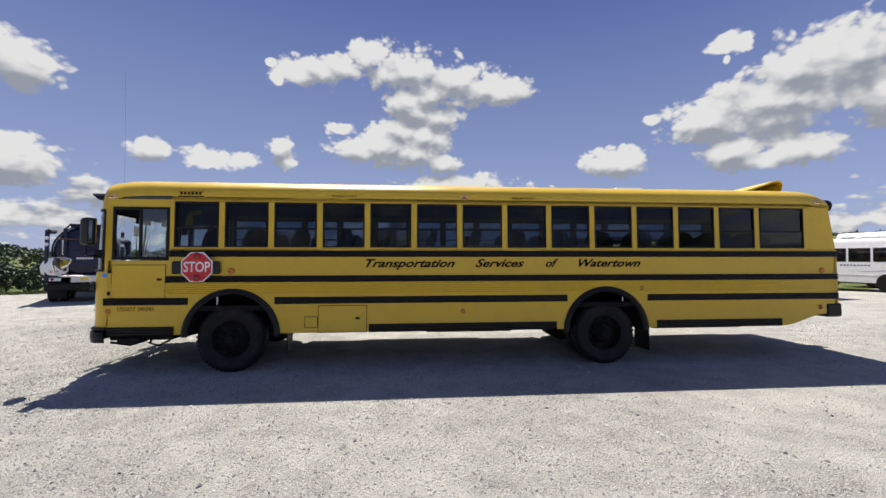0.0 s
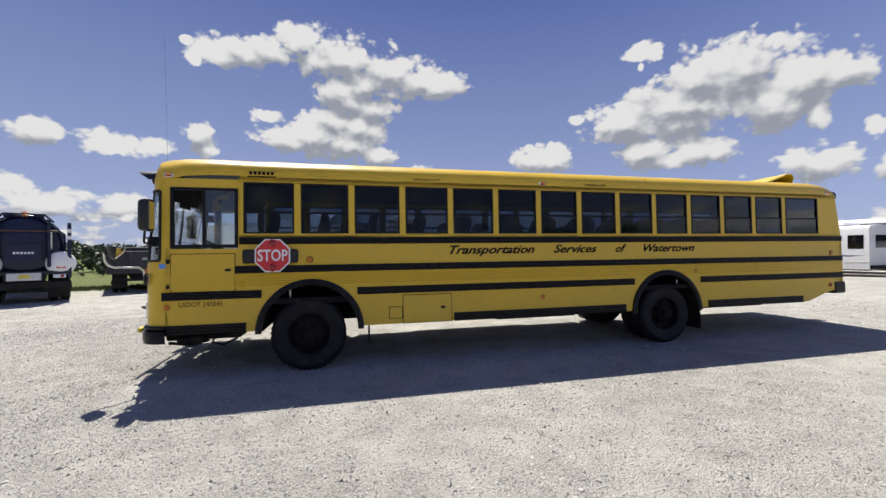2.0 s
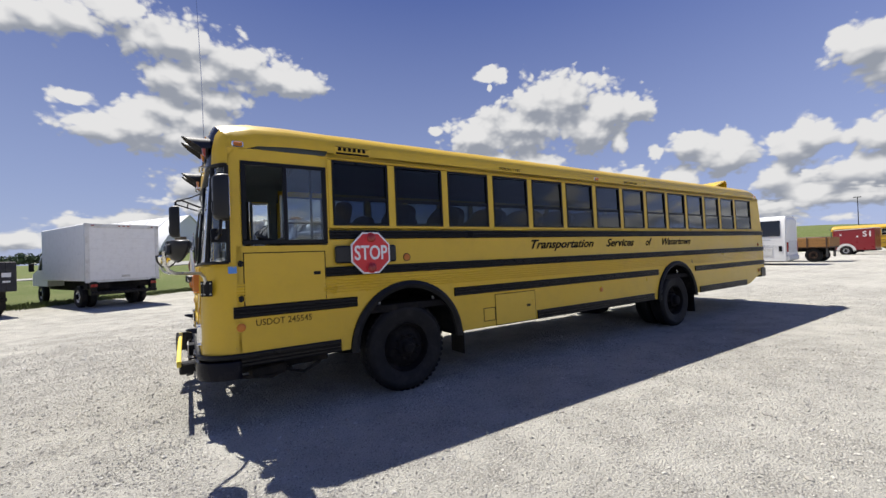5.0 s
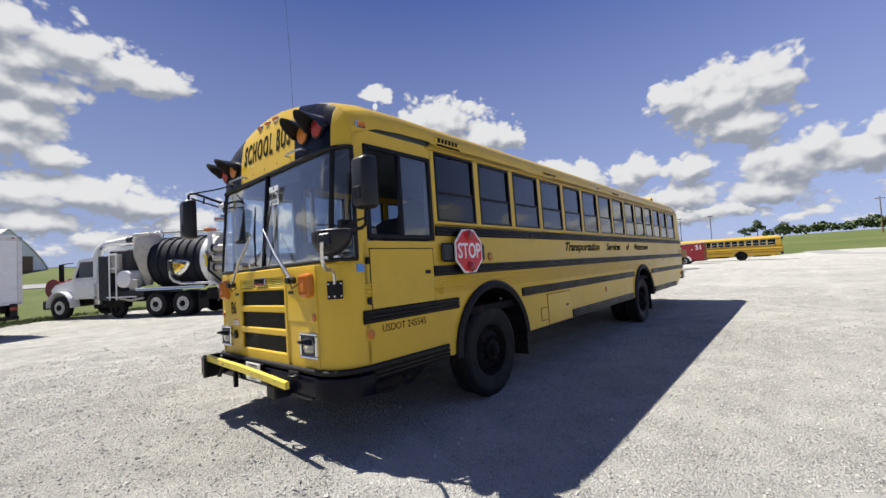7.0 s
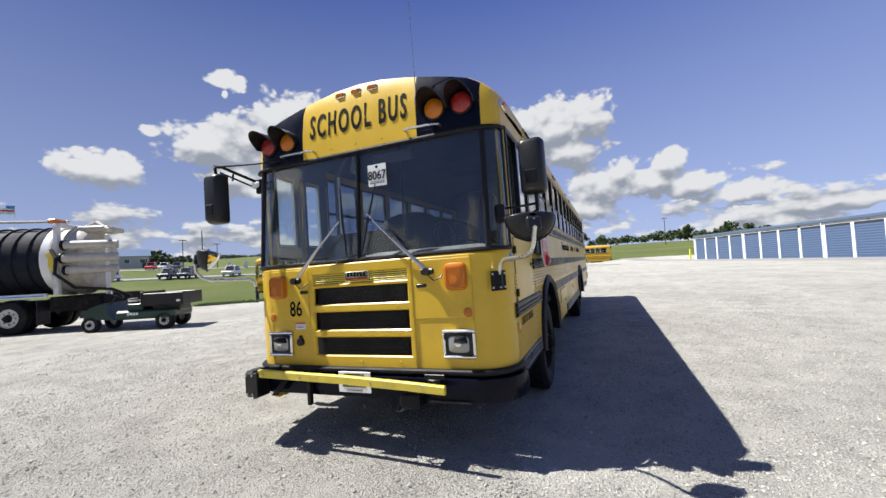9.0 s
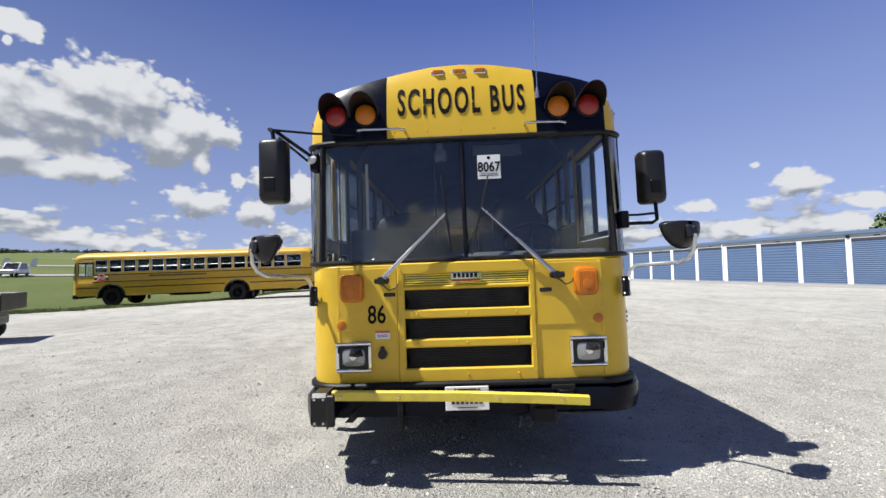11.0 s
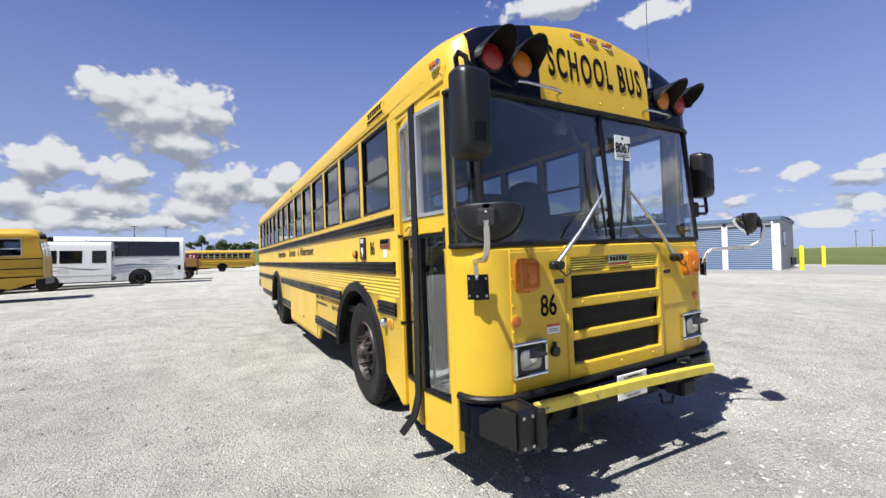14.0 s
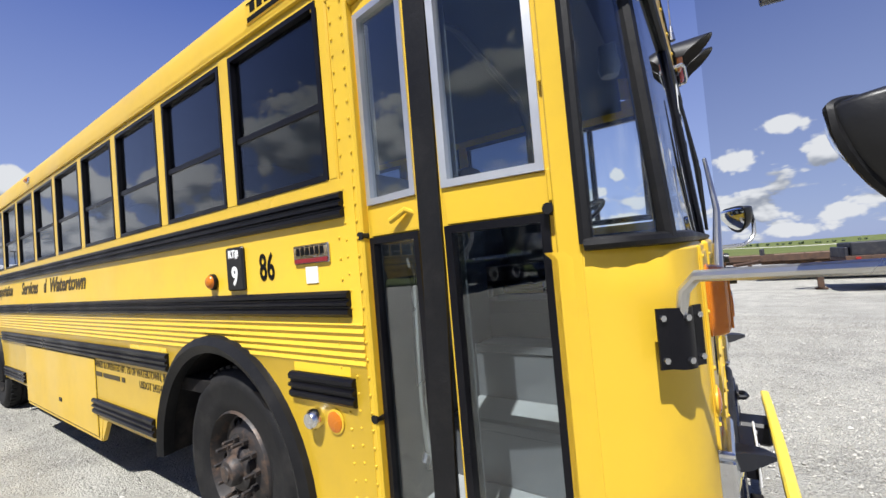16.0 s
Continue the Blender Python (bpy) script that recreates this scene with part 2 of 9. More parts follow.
YELLOW = surface("bus_yellow_paint", (0.640, 0.416, 0.030), 0.34, vary=0.07, grain=9, coarse=1.3, dirt=(0.40, 0.26, 0.04), dirt_amount=0.25, spec=0.35, coat=0.14, far_bump=0.004)
YELLOW_FRESH = surface("fresh_yellow_paint", (0.82, 0.554, 0.02), 0.3, vary=0.06, coat=0.3)
YELLOW_OLD = surface("old_yellow_paint", (0.54, 0.325, 0.020), 0.42, vary=0.10, coarse=1.0, dirt=(0.34, 0.22, 0.05), dirt_amount=0.4)
YELLOW_DULL = surface("yellow_barrier_paint", (0.74, 0.575, 0.06), 0.45, vary=0.15, grain=25, dirt=(0.25, 0.2, 0.1), dirt_amount=0.5)
BLACK = surface("black_paint", (0.004, 0.004, 0.006), 0.34, vary=0.3, grain=20, dirt=(0.03, 0.027, 0.026), dirt_amount=0.14, spec=0.22)
BLACK_GLOSS = surface("navy_black_gloss", (0.003, 0.004, 0.011), 0.24, vary=0.2, spec=0.14)
RUBBER = surface("black_rubber", (0.006, 0.006, 0.0068), 0.5, vary=0.35, grain=60, bump=0.002, dirt=(0.05, 0.046, 0.042), dirt_amount=0.2, spec=0.28)
TYRE = surface("tyre_rubber", (0.009, 0.009, 0.010), 0.66, vary=0.4, grain=40, bump=0.003, dirt=(0.06, 0.056, 0.05), dirt_amount=0.3, spec=0.25)
PLASTIC = surface("black_plastic", (0.010, 0.010, 0.011), 0.36, vary=0.25, grain=150, bump=0.0006, spec=0.4)
DARK = surface("dark_underbody", (0.007, 0.0065, 0.007), 0.8, vary=0.4, grain=14, dirt=(0.06, 0.05, 0.04), dirt_amount=0.45, spec=0.2)
RUSTY = surface("rusty_hub_steel", (0.030, 0.027, 0.027), 0.5, 0.25, vary=0.5, grain=28, bump=0.003, coarse=6.0, dirt=(0.16, 0.10, 0.065), dirt_amount=0.8)
CHROME = surface("chrome", (0.72, 0.72, 0.72), 0.09, 1.0, vary=0.05)
STEEL = surface("bare_steel", (0.55, 0.55, 0.55), 0.28, 1.0, vary=0.15, grain=50)
ALU = surface("window_frame_alloy", (0.62, 0.63, 0.64), 0.38, 0.85, vary=0.12)
WHITE = surface("white_paint", (0.78, 0.78, 0.77), 0.35, vary=0.05, dirt=(0.45, 0.43, 0.40), dirt_amount=0.25)
WHITE_OLD = surface("weathered_white_paint", (0.66, 0.66, 0.64), 0.5, vary=0.1, dirt=(0.36, 0.33, 0.28), dirt_amount=0.55)
AMBER = surface("amber_lens", (0.50, 0.145, 0.005), 0.26, vary=0.2, grain=80, bump=0.003, coat=0.25, spec=0.4)
RED_LENS = surface("red_lens", (0.29, 0.013, 0.010), 0.26, vary=0.2, grain=80, bump=0.003, coat=0.25)
RED = surface("red_sign_face", (0.60, 0.022, 0.026), 0.4, vary=0.08, coarse=6)
SEAT = surface("dark_seat_vinyl", (0.012, 0.013, 0.020), 0.5, vary=0.25, grain=120, bump=0.0008)
GREY_VINYL = surface("grey_step_rubber", (0.25, 0.265, 0.27), 0.55, vary=0.25, grain=50, bump=0.002, dirt=(0.14, 0.13, 0.12), dirt_amount=0.6)
TREAD = surface("diamond_tread_plate", (0.17, 0.18, 0.19), 0.42, 0.5, vary=0.2, grain=60, bump=0.003)
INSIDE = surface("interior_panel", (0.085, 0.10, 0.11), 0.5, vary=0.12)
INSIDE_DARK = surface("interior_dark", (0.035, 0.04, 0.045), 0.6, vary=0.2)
PAPER = surface("paper", (0.75, 0.76, 0.75), 0.6, vary=0.06)
INK = surface("black_lettering", (0.005, 0.005, 0.005), 0.7, vary=0.15, spec=0.12)
INK_BROWN = surface("worn_lettering", (0.05, 0.035, 0.012), 0.5, vary=0.3)
BLUE_LABEL = surface("blue_label", (0.10, 0.28, 0.66), 0.5, vary=0.2)
RED_INK = surface("red_print", (0.55, 0.06, 0.05), 0.5, vary=0.1)
NAVY = surface("navy_tank_paint", (0.008, 0.013, 0.045), 0.36, vary=0.25, coarse=1.4, dirt=(0.035, 0.035, 0.042), dirt_amount=0.4, coat=0.05, spec=0.3)
CHARCOAL = surface("charcoal_steel", (0.014, 0.015, 0.022), 0.55, vary=0.3, dirt=(0.09, 0.08, 0.07), dirt_amount=0.4)
TANK = surface("matt_dark_tank", (0.011, 0.013, 0.021), 0.68, vary=0.3, dirt=(0.04, 0.04, 0.04), dirt_amount=0.35, spec=0.2)
CREAM = surface("cream_tank_paint", (0.46, 0.435, 0.375), 0.5, vary=0.15, dirt=(0.22, 0.19, 0.15), dirt_amount=0.65)
DARK_RED = surface("dark_red_paint", (0.22, 0.012, 0.018), 0.32, vary=0.12, coat=0.2)
DARK_GREEN = surface("dark_green_paint", (0.012, 0.04, 0.03), 0.35, vary=0.15)
RUST_BROWN = surface("rusty_brown_steel", (0.075, 0.045, 0.032), 0.7, 0.2, vary=0.45, grain=20, dirt=(0.16, 0.08, 0.04), dirt_amount=0.6)
BLUE_DOOR = surface("blue_roller_door", (0.085, 0.135, 0.235), 0.42, vary=0.06, coarse=0.7)
BLUE_ROOF = surface("slate_blue_trim", (0.10, 0.155, 0.24), 0.4, vary=0.06)
CLADDING = surface("grey_white_cladding", (0.44, 0.455, 0.47), 0.45, vary=0.05)
WHITE_TRIM = surface("white_metal_trim", (0.83, 0.85, 0.88), 0.4, vary=0.04)
BOLLARD = surface("safety_yellow", (0.80, 0.72, 0.03), 0.45, vary=0.08)
ASPHALT = surface("asphalt", (0.27, 0.26, 0.24), 0.85, vary=0.2, grain=50, bump=0.004, coarse=0.25)
ROAD = surface("pale_road", (0.24, 0.235, 0.22), 0.9, vary=0.12, grain=8, coarse=0.08)
WOOD = surface("weathered_wood", (0.16, 0.10, 0.055), 0.75, vary=0.35, grain=12, bump=0.003)
BARK = surface("bark", (0.07, 0.055, 0.04), 0.9, vary=0.4, grain=14, bump=0.02)
TENT = surface("white_fabric_roof", (0.72, 0.73, 0.74), 0.6, vary=0.06, coarse=0.3)
GLASS_TINT = glass("dark_tinted_glass", (0.43, 0.48, 0.55), 0.78, ior=1.28)
GLASS_CLEAR = glass("clear_glass", (0.86, 0.90, 0.91), 0.95, ior=1.46, extra=0.02)
GLASS_FRONT = glass("windscreen_glass", (0.93, 0.96, 0.97), 0.95, ior=1.46, extra=0.01)
GLASS_BLACK = surface("blackened_glass", (0.006, 0.007, 0.01), 0.05, vary=0.1, spec=0.8)
MIRROR = surface("mirror_glass", (0.82, 0.84, 0.85), 0.015, 1.0, vary=0.02)
TUBE = surface("bright_bent_tube", (0.62, 0.61, 0.58), 0.26, 0.9, vary=0.15)
LAMP_GLASS = surface("headlamp_glass", (0.28, 0.29, 0.28), 0.12, 0.3, vary=0.25, grain=30, bump=0.002, coat=0.8)


def leafy(name, color, rough=0.6, spec=0.5, low=0.55, high=1.5):
    m = surface(name, color, rough, vary=0.55, grain=1.3, coarse=0.35, spec=spec)
    n = m.node_tree
    info = n.nodes.new("ShaderNodeNewGeometry")
    bsdf = next(k for k in n.nodes if k.type == "BSDF_PRINCIPLED")
    hsv = n.nodes.new("ShaderNodeHueSaturation")
    rng = n.nodes.new("ShaderNodeMapRange")
    n.links.new(info.outputs["Random Per Island"], rng.inputs[0])
    rng.inputs[3].default_value, rng.inputs[4].default_value = low, high
    n.links.new(rng.outputs[0], hsv.inputs["Value"])
    old = bsdf.inputs["Base Color"].links[0].from_socket
    n.links.new(old, hsv.inputs["Color"])
    n.links.new(hsv.outputs[0], bsdf.inputs["Base Color"])
    return m


LEAF = leafy("tree_leaves", (0.055, 0.085, 0.025))
LEAF_DARK = leafy("dark_tree_leaves", (0.035, 0.06, 0.022))

# ---------------------------------------------------------------- mesh helpers


class Shape:
    """Collects vertices and faces of one mesh."""

    def __init__(self):
        self.v, self.f = [], []

    def add(self, verts, faces):
        k = len(self.v)
        self.v += [tuple(p) for p in verts]
        self.f += [tuple(k + i for i in f) for f in faces]
        return self

    def box(self, x0, x1, y0, y1, z0, z1, r=0.0, m=None):
        """Box with chamfered edges of size r, optionally moved by the matrix m."""
        r = min(r, 0.49 * (x1 - x0), 0.49 * (y1 - y0), 0.49 * (z1 - z0))
        if r <= 0:
            vs = [(x, y, z) for z in (z0, z1) for y in (y0, y1) for x in (x0, x1)]
            fs = [(0, 2, 3, 1), (4, 5, 7, 6), (0, 1, 5, 4), (2, 6, 7, 3), (0, 4, 6, 2), (1, 3, 7, 5)]
        else:
            vs, fs = [], []
            lo, hi = (x0, y0, z0), (x1, y1, z1)
            idx = {}
            for c in range(8):
                s = (c & 1, c >> 1 & 1, c >> 2 & 1)
                for ax in range(3):
                    p = [(hi[i] - r if s[i] else lo[i] + r) if i != ax else (hi[i] if s[i] else lo[i]) for i in range(3)]
                    idx[c, ax] = len(vs)
                    vs.append(tuple(p))
            for ax in range(3):
                a, b = (ax + 1) % 3, (ax + 2) % 3
                for side in (0, 1):
                    ring = [(side << ax) | (i << a) | (j << b) for i, j in ((0, 0), (1, 0), (1, 1), (0, 1))]
                    q = [idx[c, ax] for c in ring]
                    fs.append(tuple(q if side else q[::-1]))
                for i in (0, 1):
                    for j in (0, 1):
                        c0 = (i << a) | (j << b)
                        c1 = c0 | (1 << ax)
                        q = [idx[c0, a], idx[c1, a], idx[c1, b], idx[c0, b]]
                        fs.append(tuple(q if (i == j) else q[::-1]))
            for c in range(8):
                q = [idx[c, 0], idx[c, 1], idx[c, 2]]
                fs.append(tuple(q if bin(c).count("1") % 2 else q[::-1]))
        if m is not None:
            vs = [m @ Vector(p) for p in vs]
        return self.add(vs, fs)

    def turned(self, rings, n=16, axis="z", at=(0, 0, 0), m=None, cap=True):
        """Surface of revolution: rings of (radius, height) along an axis."""
        vs, fs = [], []
        for r, h in rings:
            for k in range(n):
                a = 2 * math.pi * k / n
                c, s = r * math.cos(a), r * math.sin(a)
                p = {"z": (c, s, h), "y": (s, h, c), "x": (h, c, s)}[axis]
                vs.append((p[0] + at[0], p[1] + at[1], p[2] + at[2]))
        for j in range(len(rings) - 1):
            for k in range(n):
                k2 = (k + 1) % n
                fs.append((j * n + k, j * n + k2, (j + 1) * n + k2, (j + 1) * n + k))
        if cap:
            fs += [tuple(range(n))[::-1], tuple((len(rings) - 1) * n + k for k in range(n))]
        if m is not None:
            vs = [m @ Vector(p) for p in vs]
        return self.add(vs, fs)

    def tube(self, path, r, n=8, closed=False, cap=True):
        """Round bar along a path; r is one radius or one per point."""
        path = [Vector(p) for p in path]
        rs = r if isinstance(r, (list, tuple)) else [r] * len(path)
        vs, fs, up = [], [], None
        for i, p in enumerate(path):
            a = path[i - 1] if i or closed else p
            b = path[(i + 1) % len(path)] if i + 1 < len(path) or closed else p
            t = (b - a).normalized()
            if up is None:
                up = t.orthogonal().normalized()
            up = (up - t * up.dot(t)).normalized()
            w = t.cross(up)
            for k in range(n):
                an = 2 * math.pi * k / n
                vs.append(p + (up * math.cos(an) + w * math.sin(an)) * rs[i])
        m = len(path)
        for i in range(m if closed else m - 1):
            for k in range(n):
                k2, j = (k + 1) % n, (i + 1) % m
                fs.append((i * n + k, i * n + k2, j * n + k2, j * n + k))
        if cap and not closed:
            fs += [tuple(range(n))[::-1], tuple((m - 1) * n + k for k in range(n))]
        return self.add(vs, fs)

    def sheet(self, rows, closed=False):
        """Surface through rows of points of equal length."""
        w = len(rows[0])
        vs = [p for row in rows for p in row]
        fs = []
        for j in range(len(rows) - 1):
            for i in range(w if closed else w - 1):
                i2 = (i + 1) % w
                fs.append((j * w + i, j * w + i2, (j + 1) * w + i2, (j + 1) * w + i))
        return self.add(vs, fs)

    def slab(self, rows, off):
        """A sheet with thickness: rows of points and the same moved by off, closed at the rims."""
        off = Vector(off)
        w, h = len(rows[0]), len(rows)
        a = [Vector(p) for row in rows for p in row]
        vs = a + [p + off for p in a]
        k, fs = len(a), []
        for j in range(h - 1):
            for i in range(w - 1):
                q = (j * w + i, j * w + i + 1, (j + 1) * w + i + 1, (j + 1) * w + i)
                fs += [q, tuple(k + x for x in q[::-1])]
        rim = [i for i in range(w)] + [j * w + w - 1 for j in range(1, h)] + [(h - 1) * w + i for i in range(w - 2, -1, -1)] + [j * w for j in range(h - 2, 0, -1)]
        for i, p in enumerate(rim):
            q = rim[(i + 1) % len(rim)]
            fs.append((q, p, p + k, q + k))
        return self.add(vs, fs)

    def ring(self, x0, x1, z0, z1, y0, y1, w):
        """Rectangular frame in the plane across y, w wide, as one closed piece."""
        vs = []
        for y in (y0, y1):
            for i in (0.0, w):
                vs += [(x0 + i, y, z0 + i), (x1 - i, y, z0 + i), (x1 - i, y, z1 - i), (x0 + i, y, z1 - i)]
        fs = []
        for k in range(4):
            n = (k + 1) % 4
            fs += [(k, n, 4 + n, 4 + k), (8 + k, 12 + k, 12 + n, 8 + n), (k, 8 + k, 8 + n, n), (4 + k, 4 + n, 12 + n, 12 + k)]
        return self.add(vs, fs)

    def prism(self, pts, off):
        """A flat polygon pushed along off."""
        off = Vector(off)
        a = [Vector(p) for p in pts]
        n = len(a)
        fs = [tuple(range(n)), tuple(range(2 * n - 1, n - 1, -1))]
        fs += [((i + 1) % n, i, n + i, n + (i + 1) % n) for i in range(n)]
        return self.add(a + [p + off for p in a], fs)


def mesh_of(name, shape, material, soft=35.0):
    me = bpy.data.meshes.new(name)
    me.from_pydata(shape.v, [], shape.f)
    bm = bmesh.new()
    bm.from_mesh(me)
    bmesh.ops.recalc_face_normals(bm, faces=bm.faces)
    bm.to_mesh(me)
    bm.free()
    me.materials.append(material)
    if soft:
        me.shade_smooth()
        me.set_sharp_from_angle(angle=radians(soft))
    return me


def part(name, shape, material, parent=None, label="", soft=35.0):
    """Links a shape as one mesh object, under a thing or a part if one is given."""
    ob = new(name, mesh_of(name, shape, material, soft))
    ob.parent = parent
    if label:
        tagged(ob, label)
    return ob


def thing(name, m, label, category, group=""):
    """An Empty at the base of a thing, which its parts are parented to."""
    ob = new(name)
    ob.empty_display_size = 0.2
    ob.matrix_world = m
    return tagged(ob, label, category, group)


FONT = {}


def words(name, body, size, m, material, parent, wide=1.0, shear=0.0, depth=0.002, align="CENTER", bold=0.0, label="", gap=1.0):
    """Lettering turned into a mesh; size is the height of capitals, m its pose (x along the line, y up)."""
    cu = bpy.data.curves.new(name, "FONT")
    cu.body, cu.align_x, cu.align_y = body, align, "CENTER"
    cu.size, cu.shear, cu.extrude, cu.offset = size / 0.69, shear, depth, bold
    cu.resolution_u, cu.space_character = 3, gap
    tmp = bpy.data.objects.new(name, cu)
    scene.collection.objects.link(tmp)
    bpy.context.view_layer.update()
    me = bpy.data.meshes.new_from_object(tmp.evaluated_get(bpy.context.evaluated_depsgraph_get()))
    bpy.data.objects.remove(tmp)
    bpy.data.curves.remove(cu)
    me.transform(m @ Matrix.Diagonal((wide, 1, 1, 1)))
    me.materials.clear()
    me.materials.append(material)
    me.name = name
    ob = new(name, me)
    ob.parent = parent
    if label:
        tagged(ob, label)
    return ob


def ease(a, b, x):
    """Smooth step from 0 at a to 1 at b (b may be below a)."""
    t = min(1.0, max(0.0, (x - a) / (b - a)))
    return t * t * (3 - 2 * t)


# ---------------------------------------------------------------- ground
# Height of the land along the compass: angle, then (distance, height) steps.
SOUTH_FIELD = [(26, -0.0), (60, 0.0), (140, 0.6), (400, 3), (1200, 14), (3500, 30)]
SOUTH_EAST = [(26, -0.0), (60, -0.3), (140, -1.0), (330, -1.2), (1200, 2), (3500, 12)]
FAR_EAST = [(30, 0.0), (60, 0.0), (150, 1.2), (320, 3.2), (1200, 9), (3500, 20)]
EAST_RISE = [(30, 0.0), (80, 0.0), (170, 3.0), (320, 6.0), (1200, 14), (3500, 26)]
SHEDS_SLOPE = [(30, 0.0), (95, 0.1), (150, 3.2), (230, 7.2), (1200, 10), (3500, 20)]
NORTH_EAST_RISE = [(24, 0.0), (80, 0.2), (140, 2.6), (260, 7.0), (1200, 36), (3500, 60)]
DEPOT_RISE = [(22, -0.05), (34, -0.5), (80, 1.5), (118, 3.5), (190, 6.3), (450, 20), (1200, 26), (3500, 40)]
DEPOT_HILL = [(22, -0.05), (40, -0.5), (80, 1.7), (118, 4.0), (190, 7.0), (450, 12), (1200, 14), (3500, 30)]
TRUCKS_HILL = [(24, 0.0), (40, -0.7), (70, 0.4), (112, 5.3), (190, 6.2), (450, 5), (1200, 6), (3500, 12)]
MEADOW = [(22, 0.0), (42, -1.2), (65, -0.6), (110, 0.5), (190, 2.0), (450, 3), (1200, 6), (3500, 12)]
LOW_MEADOW = [(20, 0.0), (40, -1.2), (65, -0.9), (120, -0.4), (220, 0.6), (450, 2), (1200, 5), (3500, 10)]
WEST_FIELD = [(20, 0.0), (40, -1.0), (70, -0.8), (140, -0.6), (300, 0.4), (700, 4), (1200, 8), (3500, 20)]
LAND = [(-260, SOUTH_FIELD), (-190, SOUTH_EAST), (-165, FAR_EAST), (-130, EAST_RISE), (-96, SHEDS_SLOPE), (-75, NORTH_EAST_RISE), (-45, DEPOT_RISE), (-25, DEPOT_HILL), (-3, TRUCKS_HILL), (14, MEADOW), (28, LOW_MEADOW), (50, WEST_FIELD)]
EDGE = [(-260, 45), (-200, 52), (-172, 52), (-160, 56), (-140, 75), (-110, 105), (-96, 106), (-85, 86), (-72, 60), (-64, 34), (-52, 25.5), (-42, 23), (-30, 24), (-12, 25), (-2, 22.5), (8, 20.5), (18, 18.5), (28, 18.6), (40, 20.5), (70, 26), (100, 40)]


def along(table, a, pick=lambda v: v):
    for (a0, v0), (a1, v1) in zip(table, table[1:]):
        if a0 <= a <= a1:
            t = ease(a0, a1, a)
            return pick(v0) * (1 - t) + pick(v1) * t
    return pick(table[-1][1]) if a > table[-1][0] else pick(table[0][1])


def compass(x, y):
    """Angle from +y towards -x, from -260 to 100 degrees."""
    a = math.degrees(math.atan2(-x, y))
    return a if a <= 100 else a - 360


def land(x, y):
    """Height of the ground at a place."""
    d, a = math.hypot(x, y), compass(x, y)

    def height(steps):
        if d <= steps[0][0]:
            return steps[0][1] * ease(steps[0][0] * 0.6, steps[0][0], d)
        for (d0, z0), (d1, z1) in zip(steps, steps[1:]):
            if d <= d1:
                return z0 + (z1 - z0) * ((d - d0) / (d1 - d0))
        return steps[-1][1]

    if a > 50:
        t = ease(50, 100, a)
        return height(LAND[-1][1]) * (1 - t) + height(LAND[0][1]) * t
    z = along(LAND, a, height) - 0.05 * math.exp(-(((y - 0.0) / 0.75) ** 2)) * ease(-0.6, 1.2, x) * ease(11.5, 9.5, x)
    return z + (0.035 * (noise.noise((x * 0.16, y * 0.16, 3.0))) * ease(2.0, 9.0, math.hypot(x - 5, y - 1)) if d < 130 else 0.0)


radii = [0.0] + [0.9 * k for k in range(1, 42)] + [38 * 1.055**k for k in range(1, 86)]
turns = 288
ground_shape = Shape()
lot = []
for r in radii:
    row = []
    for k in range(turns):
        a = -2 * math.pi * k / turns
        x, y = -math.sin(a) * r, math.cos(a) * r
        row.append((x, y, land(x, y)))
        lot.append(r - along(EDGE, compass(x, y)))
    ground_shape.v += row
for j in range(len(radii) - 1):
    for k in range(turns):
        k2 = (k + 1) % turns
        ground_shape.f.append((j * turns + k, j * turns + k2, (j + 1) * turns + k2, (j + 1) * turns + k))


